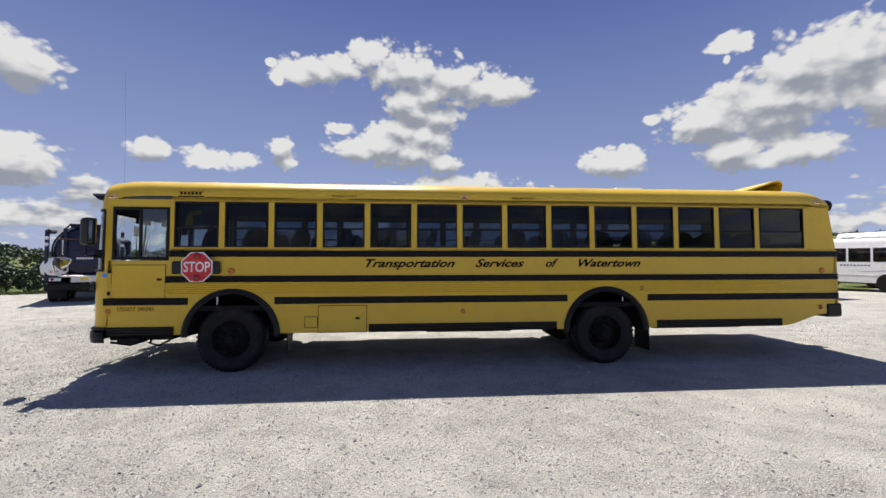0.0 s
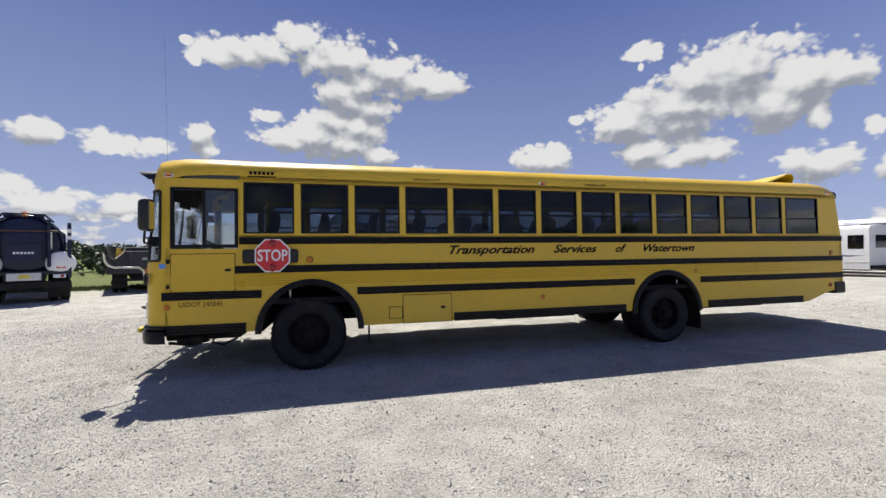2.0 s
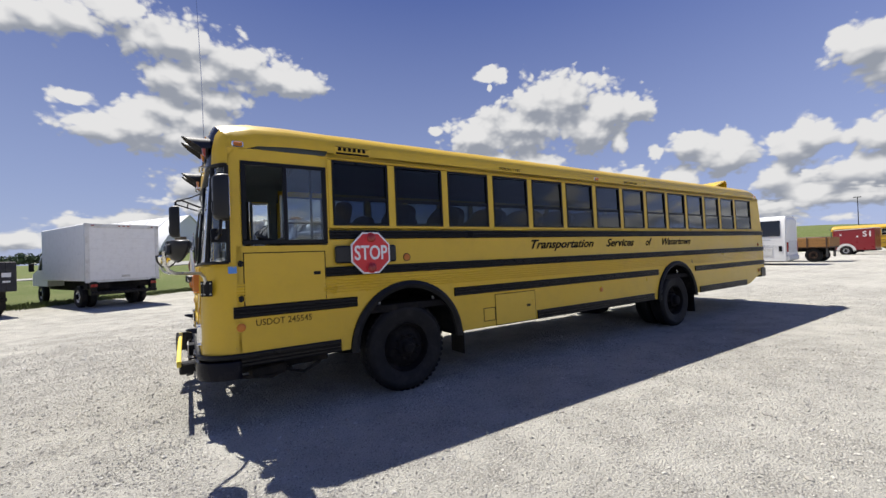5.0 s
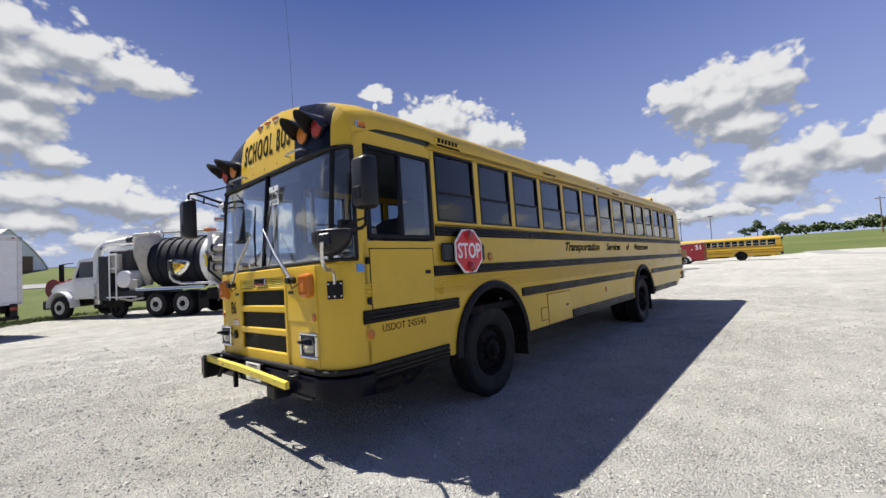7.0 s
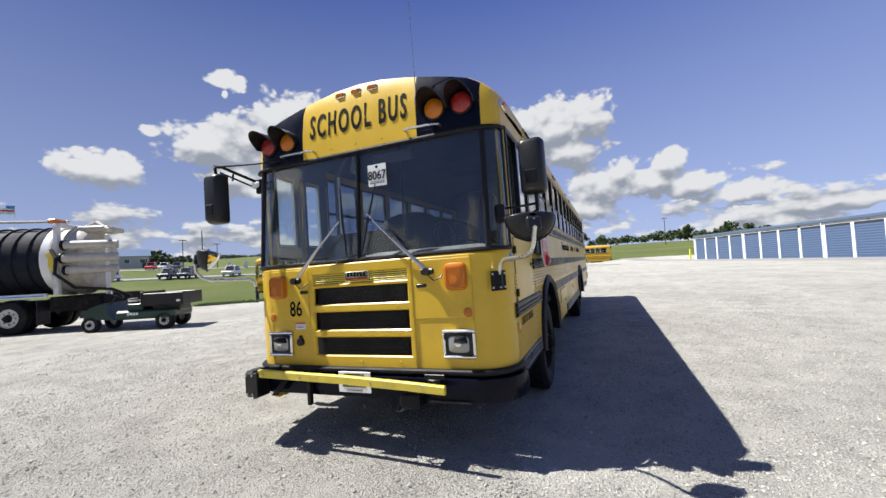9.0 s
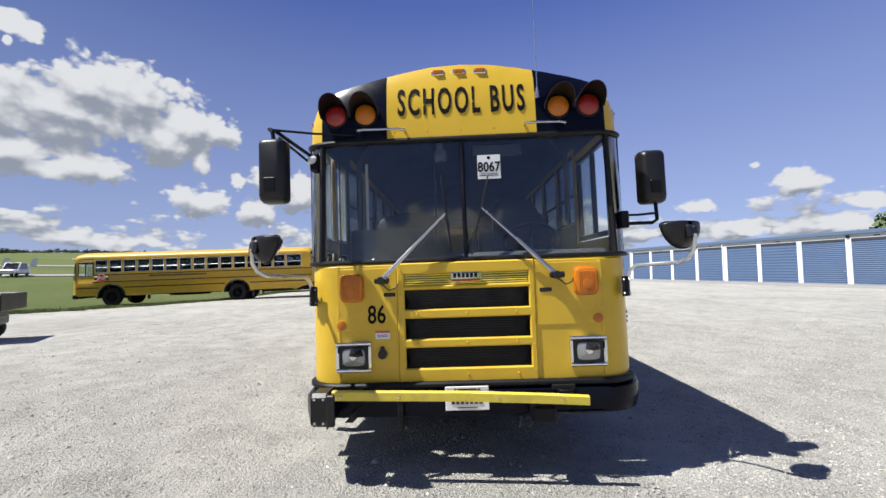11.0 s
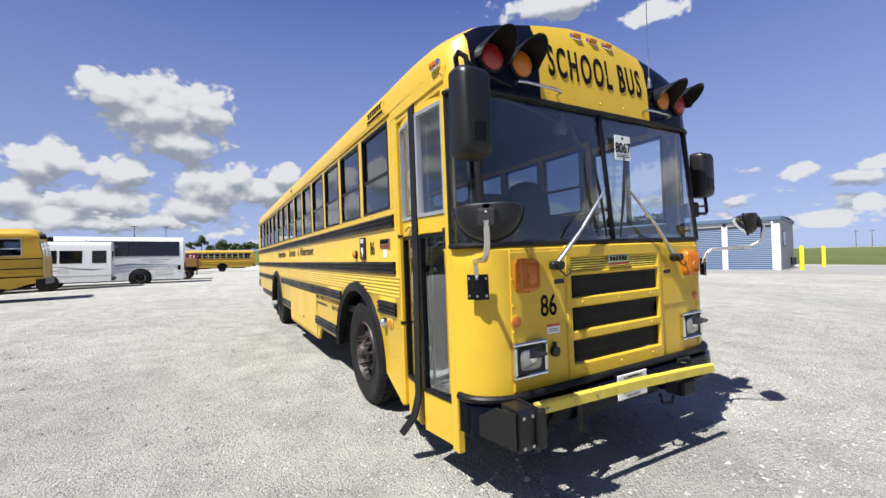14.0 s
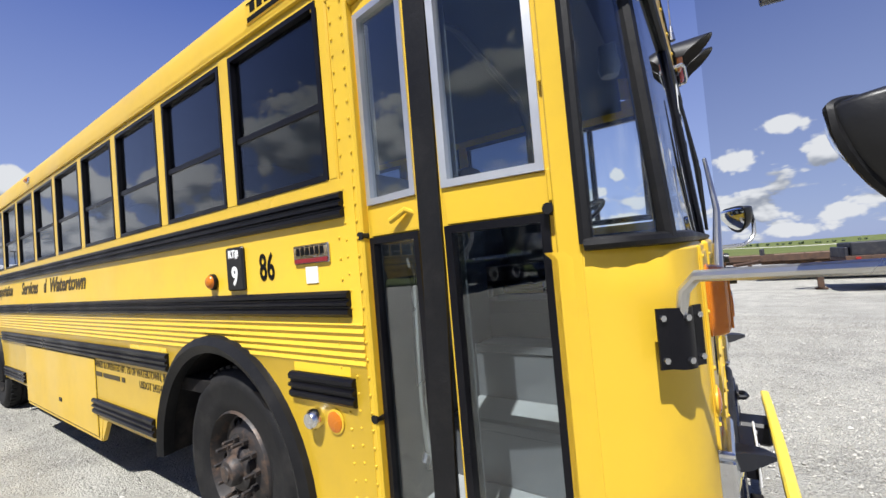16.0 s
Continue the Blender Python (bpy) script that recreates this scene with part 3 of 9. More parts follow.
def ground_material():
    """Crushed limestone inside the lot, mown grass outside, with a ragged seam between them."""
    m = bpy.data.materials.new("gravel_and_grass")
    m.use_nodes = True
    n = Nodes(m.node_tree)
    where = n.add("ShaderNodeTexCoord").outputs["Object"]
    out = n.add("ShaderNodeAttribute")
    out.attribute_name = "lot"
    wob = n.math("MULTIPLY", n.math("SUBTRACT", n.noise(where, 0.7, 5.0, 0.6), 0.5), 2.6)
    grassy = n.ramp(n.math("ADD", out.outputs["Fac"], wob), 0.0, 1.0, -0.35, 0.35)
    cell = n.add("ShaderNodeTexVoronoi")
    n.link(where, cell.inputs["Vector"])
    cell.inputs["Scale"].default_value = 62.0
    cell2 = n.add("ShaderNodeTexVoronoi")
    n.link(where, cell2.inputs["Vector"])
    cell2.inputs["Scale"].default_value = 27.0
    speck = n.noise(where, 90.0, 5.0, 0.65)
    broad = n.noise(where, 0.28, 6.0, 0.6)
    mid = n.noise(where, 2.2, 6.0, 0.62)
    tracks = n.noise(n.vec("MULTIPLY", where, (0.05, 0.55, 1.0)), 1.3, 5.0, 0.6)
    grey = n.add("ShaderNodeSeparateColor")
    n.link(cell.outputs["Color"], grey.inputs[0])
    stone = n.mix(n.ramp(grey.outputs[0], 0.0, 1.0, 0.05, 0.95), (0.330, 0.320, 0.282), (0.540, 0.525, 0.466))
    stone = n.mix(n.ramp(speck, 0.0, 0.8, 0.48, 0.72), stone, (0.215, 0.207, 0.185))
    # Shade in the gaps between chips is put into the colour here.
    stone = n.mix(n.ramp(cell.outputs["Distance"], 0.0, 0.7, 0.40, 0.72), stone, (0.16, 0.154, 0.138))
    fines = n.mix(n.ramp(n.math("ADD", mid, n.math("MULTIPLY", broad, 0.7)), 0.0, 1.0, 0.66, 1.02), stone, (0.490, 0.476, 0.420))
    worn = n.mix(n.ramp(tracks, 0.0, 0.5, 0.5, 0.72), fines, (0.550, 0.535, 0.474))
    worn = n.mix(n.ramp(broad, 0.3, 0.0, 0.32, 0.5), worn, (0.385, 0.372, 0.328))
    tuft = n.noise(where, 5.0, 8.0, 0.7)
    sward = n.noise(where, 0.06, 5.0, 0.6)
    stripe = n.noise(n.vec("MULTIPLY", where, (0.3, 0.05, 1.0)), 0.5, 4.0, 0.6)
    green = n.mix(n.ramp(tuft, 0.0, 1.0, 0.3, 0.75), (0.066, 0.092, 0.024), (0.125, 0.150, 0.045))
    green = n.mix(n.ramp(sward, 0.0, 0.55, 0.42, 0.66), green, (0.165, 0.165, 0.068))
    green = n.mix(n.ramp(stripe, 0.0, 0.4, 0.45, 0.7), green, (0.085, 0.112, 0.036))
    bsdf = n.add("ShaderNodeBsdfPrincipled")
    n.link(n.mix(grassy, worn, green), bsdf.inputs["Base Color"])
    bsdf.inputs["Roughness"].default_value, bsdf.inputs["Specular IOR Level"].default_value = 0.95, 0.15
    high = n.math("ADD", n.math("MULTIPLY", cell.outputs["Distance"], -0.4), n.math("MULTIPLY", cell2.outputs["Distance"], -0.3))
    high = n.math("ADD", high, n.math("MULTIPLY", speck, 0.75))
    high = n.math("ADD", high, n.math("MULTIPLY", mid, 0.10))
    b = n.add("ShaderNodeBump")
    b.inputs["Strength"].default_value, b.inputs["Distance"].default_value = 0.95, 0.04
    n.link(high, b.inputs["Height"])
    n.link(b.outputs[0], bsdf.inputs["Normal"])
    n.link(bsdf.outputs[0], n.add("ShaderNodeOutputMaterial").inputs[0])
    return m


ground_me = bpy.data.meshes.new("ground")
ground_me.from_pydata(ground_shape.v, [], ground_shape.f)
ground_me.attributes.new("lot", "FLOAT", "POINT").data.foreach_set("value", lot)
ground_me.materials.append(ground_material())
ground_me.shade_smooth()
tagged(new("ground", ground_me), "pale crushed limestone lot with green mown grass beyond it", "ground", kind="structure")

# Loose stones lying on the gravel round the bus.
rng = np.random.default_rng(7)


def scatter_stones(count, cx, cy, rx, ry, lo, hi):
    a, d = rng.uniform(0, 2 * np.pi, count), np.sqrt(rng.uniform(0, 1, count))
    x, y = cx + rx * d * np.cos(a), cy + ry * d * np.sin(a)
    size = lo * (hi / lo) ** (rng.uniform(0, 1, count) ** 2.2)
    unit = np.array([(1, 0, 0), (0, 1, 0), (-1, 0, 0), (0, -1, 0), (0.2, 0.1, 1), (0, 0, -1)], float)
    tri = np.array([(0, 1, 4), (1, 2, 4), (2, 3, 4), (3, 0, 4), (1, 0, 5), (2, 1, 5), (3, 2, 5), (0, 3, 5)])
    sq = rng.uniform(0.55, 1.3, (count, 1, 3)) * np.array([1, 1, 0.62])
    p = (unit[None] + rng.uniform(-0.28, 0.28, (count, 6, 3))) * sq * size[:, None, None] * 0.5
    sp = rng.uniform(0, 2 * np.pi, count)
    c, s = np.cos(sp)[:, None], np.sin(sp)[:, None]
    px, py = p[:, :, 0] * c - p[:, :, 1] * s, p[:, :, 0] * s + p[:, :, 1] * c
    base = np.array([land(u, w) for u, w in zip(x, y)])
    pts = np.stack([px + x[:, None], py + y[:, None], p[:, :, 2] + (base + size * 0.12)[:, None]], -1).reshape(-1, 3)
    faces = (tri[None] + 6 * np.arange(count)[:, None, None]).reshape(-1, 3)
    return pts, faces


STONE = leafy("loose_limestone", (0.440, 0.425, 0.380), 0.95, 0.1, 0.52, 1.22)
for stones in (
    scatter_stones(110000, 2.5, -3.6, 5.5, 4.2, 0.007, 0.026),
    scatter_stones(80000, -0.6, 2.2, 4.2, 4.6, 0.007, 0.024),
    scatter_stones(36000, 6.0, 0.5, 13.0, 10.0, 0.012, 0.048),
):
    me = bpy.data.meshes.new("gravel")
    me.from_pydata(stones[0].tolist(), [], stones[1].tolist())
    me.materials.append(STONE)
    tagged(new("gravel", me), "loose pale limestone chips lying on the lot", "gravel", kind="stuff")

# ---------------------------------------------------------------- school bus
# Local axes of a bus: x from the front to the rear, y from the driver's side (0) to the door side (2.44), z up.
WIDE = 2.44
ROOF = [(1.0, 2.655), (0.997, 2.72), (0.985, 2.772), (0.957, 2.822), (0.905, 2.875), (0.825, 2.93), (0.705, 2.982), (0.55, 3.035), (0.38, 3.08), (0.19, 3.118), (0.0, 3.13)]
FULL = [(1.0, 2.655), (1.0, 2.74), (0.995, 2.80), (0.98, 2.855), (0.945, 2.905), (0.885, 2.95), (0.79, 2.992), (0.66, 3.03), (0.5, 3.066), (0.3, 3.10), (0.0, 3.13)]
FULL_Y = [1.22 - 1.22 * s for s, z in FULL] + [1.22 + 1.22 * s for s, z in FULL[-2::-1]]
FULL_Z = [z for s, z in FULL] + [z for s, z in FULL[-2::-1]]
ROOF_Y = [1.22 - 1.22 * s for s, z in ROOF] + [1.22 + 1.22 * s for s, z in ROOF[-2::-1]]
ROOF_Z = [z for s, z in ROOF] + [z for s, z in ROOF[-2::-1]]
CORNER = 0.28


def roof_z(y):
    return float(np.interp(y, ROOF_Y, ROOF_Z))


def corner_x(y, r=CORNER):
    """How far the rounded front corner falls back at y."""
    d = min(y, WIDE - y)
    return 0.0 if d >= r else r - math.sqrt(max(0.0, r * r - (r - d) ** 2))


def front_path(off=0.0, x0=0.0, inset=0.0, tail=0.30, steps=8, deep=CORNER):
    """Plan outline of the front from the driver's side round to the door side."""
    pts = [(tail, -off + inset)]
    for k in range(steps + 1):
        a = math.pi / 2 * k / steps
        r = CORNER + off - inset
        pts.append((x0 + deep - (deep + off - inset) * math.sin(a), CORNER - r * math.cos(a)))
    return pts + [(x, WIDE - y) for x, y in pts[::-1]]


def octagon(c, r, y):
    return [(c[0] + r * math.cos(math.pi / 8 + k * math.pi / 4), y, c[1] + r * math.sin(math.pi / 8 + k * math.pi / 4)) for k in range(8)]


def wheel(parent, x, y_out, side, dual=False, rusty=False, lift=0.0):
    """A truck wheel whose outer face looks to side (-1 driver's side, 1 door side)."""
    at = (x, y_out, 0.485 + lift)
    w = 0.27
    metal = RUSTY if rusty else DARK

    def at_y(rings):
        return [(r, h * side) for r, h in rings]

    for k in range(2 if dual else 1):
        o = -k * 0.33
        t = Shape().turned(at_y([(0.30, o - w), (0.31, o - w - 0.01), (0.44, o - w - 0.015), (0.495, o - w + 0.01), (0.52, o - w + 0.05), (0.52, o - 0.19), (0.508, o - 0.187), (0.508, o - 0.178), (0.522, o - 0.175), (0.522, o - 0.145), (0.508, o - 0.142), (0.508, o - 0.132), (0.522, o - 0.129), (0.52, o - 0.05), (0.497, o - 0.012), (0.47, o + 0.004), (0.44, o + 0.008), (0.43, o + 0.003), (0.36, o + 0.004), (0.315, o - 0.012), (0.295, o - 0.02)]), 44, "y", at, cap=False)
        tyre = part("tyre", t, TYRE, parent)
        blocks = Shape()
        for i in range(46):
            a = 2 * math.pi * i / 46
            m = Matrix.Translation(at) @ Matrix.Rotation(a, 4, "Y")
            y0, y1 = sorted((side * (o - 0.085), side * (o - 0.03)))
            blocks.box(-0.022, 0.022, y0, y1, 0.515, 0.530, 0.003, m)
        tagged(part("tread", blocks, TYRE, tyre), kind="stuff")
        if dual:
            rings = [(0.30, o - 0.24), (0.296, o - 0.02), (0.286, o - 0.006), (0.278, o - 0.03), (0.268, o - 0.13), (0.20, o - 0.142), (0.17, o - 0.12), (0.0, o - 0.12)]
        else:
            rings = [(0.30, -0.24), (0.296, -0.02), (0.286, -0.006), (0.277, -0.03), (0.262, -0.085), (0.248, -0.094), (0.215, -0.068), (0.178, -0.046), (0.165, -0.042), (0.0, -0.042)]
        part("rim", Shape().turned(at_y(rings), 36, "y", at, cap=False), metal, parent)
    if dual:
        hub = [(0.14, -0.11), (0.135, -0.04), (0.10, -0.02), (0.095, 0.035), (0.075, 0.05), (0.0, 0.052)]
        nut_r, base, reach = 0.165, -0.10, -0.013
    else:
        hub = [(0.118, -0.045), (0.115, -0.012), (0.104, -0.002), (0.076, 0.002), (0.072, 0.036), (0.060, 0.050), (0.040, 0.053), (0.038, 0.060), (0.0, 0.061)]
        nut_r, base, reach = 0.143, -0.045, 0.040
    hub_ob = part("hub", Shape().turned(at_y(hub), 24, "y", at, cap=False), metal, parent, "rusty steel hub" if rusty else "")
    for k in range(10):
        a = 2 * math.pi * (k + 0.5) / 10
        px, pz = at[0] + nut_r * math.sin(a), at[2] + nut_r * math.cos(a)
        nut = Shape().turned(at_y([(0.0205, base), (0.0205, base + 0.030), (0.0115, base + 0.033), (0.011, reach - 0.004), (0.006, reach), (0.0, reach)]), 6, "y", (px, at[1], pz), cap=False)
        part("wheel_nut", nut, metal, hub_ob)
    if not dual:
        for k in range(5):
            a = 2 * math.pi * (k + 0.3) / 5
            m = Matrix.Translation((at[0] + 0.214 * math.sin(a), at[1] - side * 0.070, at[2] + 0.214 * math.cos(a)))
            part("hand_hole", Shape().turned(at_y([(0.034, -0.03), (0.034, 0.006), (0.029, 0.008), (0.027, -0.02), (0.0, -0.024)]), 14, "y", (0, 0, 0), m, cap=False), DARK, hub_ob)


def round_lamp(parent, name, c, r, facing, lens, base=BLACK, deep=0.03):
    """Round lamp: a base ring and a domed lens that looks along facing ('-x', '-y' or '+y')."""
    s = -1 if facing[0] == "-" else 1
    ax = facing[1]
    ring = part(name, Shape().turned([(r * 1.15, 0.0), (r * 1.15, s * deep * 0.5), (r * 1.0, s * deep * 0.6)], 20, ax, c), base, parent)
    part("lens", Shape().turned([(r, s * deep * 0.4), (r * 0.96, s * deep * 0.8), (r * 0.7, s * deep * 1.15), (r * 0.35, s * deep * 1.3), (0.001, s * deep * 1.35)], 20, ax, c), lens, ring)
    return ring


def lower_wall(y, x0, x1, top, bottom, thick=0.035):
    """Side sheet from a lower edge curve up to a level top, with rolled ribs between the second and third rails."""
    xs = sorted(set([x0, x1] + [round(x0 + k * 0.06, 4) for k in range(int((x1 - x0) / 0.06) + 1)]))
    inward = 1 if y < 1 else -1
    rows = []
    zs = [None, 1.16, 1.175, 1.19, 1.205, 1.22, 1.235, 1.25, 1.265, 1.28, 1.295, 1.31, 1.325, 1.34, top]
    for i, z in enumerate(zs):
        rib = 0.008 if 1 < i < 13 and i % 2 == 0 else 0.0
        rows.append([(x, y - inward * rib, max(bottom(x), z) if z is not None else bottom(x)) for x in xs])
    return Shape().slab(rows, (0, inward * thick, 0))


def rail(parent, y, x0, x1, z0, z1):
    """Black rub rail: a ribbed pressing screwed to the side."""
    s = -1 if y < 1 else 1
    h = z1 - z0
    prof = [(0.0, 0), (0.012, 0), (0.024, 0.12), (0.024, 0.26), (0.012, 0.33), (0.012, 0.40), (0.026, 0.46), (0.026, 0.56), (0.012, 0.62), (0.012, 0.69), (0.024, 0.76), (0.024, 0.90), (0.012, 1.0), (0.0, 1.0)]
    rows = [[(x, y + s * d, z0 + h * t) for d, t in prof] for x in (x0, x1)]
    sh = Shape().sheet(rows)
    n = len(prof)
    sh.f += [tuple(range(n)), tuple(range(2 * n - 1, n - 1, -1))]
    return part("rub_rail", sh, BLACK, parent)


def side_window(parent, y, x0, x1, z0, z1, split, trim):
    """Passenger window: narrow frame, two sliding sashes."""
    s = -1 if y < 1 else 1
    y_in, y_out = y - s * 0.035, y + s * 0.004
    lo, hi = min(y_in, y_out), max(y_in, y_out)
    f = Shape()
    w = 0.022
    f.ring(x0, x1, z0, z1, lo, hi, w)
    win = part("window", f, trim, parent)
    zm = z0 + (z1 - z0) * split
    bar = Shape().box(x0 + w, x1 - w, min(y - s * 0.03, y - s * 0.004), max(y - s * 0.03, y - s * 0.004), zm - 0.016, zm + 0.016, 0.004)
    part("sash_bar", bar, trim, win)
    for a, b, o in ((z0 + w, zm - 0.016, 0.012), (zm + 0.016, z1 - w, 0.022)):
        p = part("pane", Shape().box(x0 + w, x1 - w, y - s * o - 0.002, y - s * o + 0.002, a, b), GLASS_TINT, win, soft=0)
        p.visible_shadow = False


def bus_seat(parent, x, y0, y1, floor):
    """High-backed bench that faces the front."""
    s = Shape().box(x, x + 0.46, y0, y1, floor + 0.32, floor + 0.46, 0.04)
    seat = part("seat", s, SEAT, parent)
    rows = []
    for k, (dx, z) in enumerate([(0.40, 0.36), (0.46, 0.62), (0.50, 1.0), (0.53, 1.2), (0.55, 1.27)]):
        rows.append([(x + dx, y0 + (y1 - y0) * (0.5 + 0.5 * t * (1 - 0.12 * (k == 4))), floor + z - 0.09 * abs(t) ** 3 * (k >= 3)) for t in (-1, -0.8, -0.4, 0, 0.4, 0.8, 1)])
    part("seat_back", Shape().slab(rows, (0.09, 0, 0)), SEAT, seat)
    part("seat_leg", Shape().tube([(x + 0.1, y0 + 0.08, floor), (x + 0.1, y0 + 0.08, floor + 0.33)], 0.018).tube([(x + 0.4, y1 - 0.08, floor), (x + 0.4, y1 - 0.08, floor + 0.33)], 0.018), STEEL, seat)


def convex_mirror(bus, c, arm, turn, foot_turn):
    """Cross-view mirror: black bowl with a straight brim and a domed mirror face, on a bent bright tube from the front corner."""
    m = Matrix.Translation(c) @ Matrix.Rotation(radians(turn), 4, "Z") @ Matrix.Rotation(radians(8), 4, "Y")
    angles = [2 * math.pi * i / 32 for i in range(32)]

    def ring(x, k):
        out = []
        for a in angles:
            ca, sa = math.cos(a), math.sin(a)
            if sa > 0:
                out.append((x, 0.163 * k * math.copysign(abs(ca) ** 0.55, ca), 0.068 + 0.022 * k * sa))
            else:
                out.append((x, 0.163 * k * ca, 0.068 + 0.158 * k * sa))
        return out

    def placed(shape):
        shape.v = [tuple(m @ Vector(p)) for p in shape.v]
        return shape

    rows = [ring(-0.088 * math.cos(k / 7 * math.pi / 2), math.sin(0.12 + k / 7 * (math.pi / 2 - 0.12))) for k in range(8)] + [ring(0.014, 1.0)]
    mirror = part("crossview_mirror", placed(Shape().sheet(rows, True)), PLASTIC, bus, "black bowl mirror on a bent bright tube")
    part("brim", placed(Shape().tube(ring(0.006, 1.01), 0.008, 6, closed=True)), RUBBER, mirror)
    part("mirror_face", placed(Shape().sheet([ring(0.008 + 0.085 * (1 - (k / 7) ** 2), 0.96 * k / 7) for k in range(8)], True)), MIRROR, mirror, "domed mirror glass")
    part("mirror_mount", Shape().box(-0.102, -0.07, -0.05, 0.05, -0.045, 0.05, 0.014, m), PLASTIC, mirror)
    for dz in (-0.02, 0.03):
        part("bolt", placed(Shape().turned([(0.006, -0.105), (0.006, -0.100)], 8, "x", (0, 0, dz))), STEEL, mirror)
    part("arm", Shape().tube(arm, 0.014, 10), TUBE, mirror, "bright bent steel tube")
    f = Matrix.Translation(arm[0]) @ Matrix.Rotation(radians(foot_turn), 4, "Z")
    fold = [(0.0, -0.062), (-0.004, -0.034), (-0.018, -0.020), (-0.022, 0.0), (-0.018, 0.020), (-0.004, 0.034), (0.0, 0.062)]
    folded_plate = Shape().slab([[f @ Vector((x, y, z)) for x, y in fold] for z in (-0.10, 0.045)], f.to_3x3() @ Vector((0.005, 0, 0)))
    plate = part("arm_bracket", folded_plate, BLACK, mirror, "black folded steel bracket")
    for dy, dx in ((-0.05, -0.001), (0.0, -0.022), (0.05, -0.001)):
        for dz in (-0.078, 0.022):
            part("bolt", Shape().turned([(0.008, dx - 0.008), (0.008, dx + 0.002)], 6, "x", (0, dy, dz), f), STEEL, plate)


def flat_mirror(bus, x, y0, y1, z0, z1, arm, side, braces=()):
    """Tall rear-view mirror in a black housing."""
    h = Shape()
    rows = []
    for x_, k in ((x - 0.082, 0.66), (x - 0.070, 0.82), (x - 0.040, 0.95), (x + 0.01, 1.0), (x + 0.045, 0.98)):
        cy, cz, hy, hz = (y0 + y1) / 2, (z0 + z1) / 2, (y1 - y0) / 2 * k, (z1 - z0) / 2 * (0.5 + 0.5 * k)
        r = 0.035
        ring = []
        for sy, sz, a0 in ((1, 1, 0), (-1, 1, 90), (-1, -1, 180), (1, -1, 270)):
            for a in (0, 30, 60, 90):
                t = radians(a0 + a)
                ring.append((x_, cy + sy * (hy - r) + r * math.cos(t), cz + sz * (hz - r) + r * math.sin(t)))
        rows.append(ring)
    h.sheet(rows, True)
    n = len(rows[0])
    h.f += [tuple(range(n)), tuple(range(len(h.v) - n, len(h.v)))[::-1]]
    mirror = part("rear_view_mirror", h, PLASTIC, bus, "tall black mirror housing on bent arms")
    part("mirror_face", Shape().box(x + 0.045, x + 0.049, y0 + 0.02, y1 - 0.02, z0 + 0.03, z1 - 0.03, 0.0), MIRROR, mirror)
    part("housing_panel", Shape().box(x - 0.089, x - 0.075, y0 + 0.055, y1 - 0.05, z0 + 0.07, z0 + 0.17, 0.006), BLACK, mirror)
    part("arm", Shape().tube(arm, 0.014, 10), BLACK, mirror)
    for b in braces:
        part("arm_brace", Shape().tube(b, 0.009, 8), BLACK, mirror)


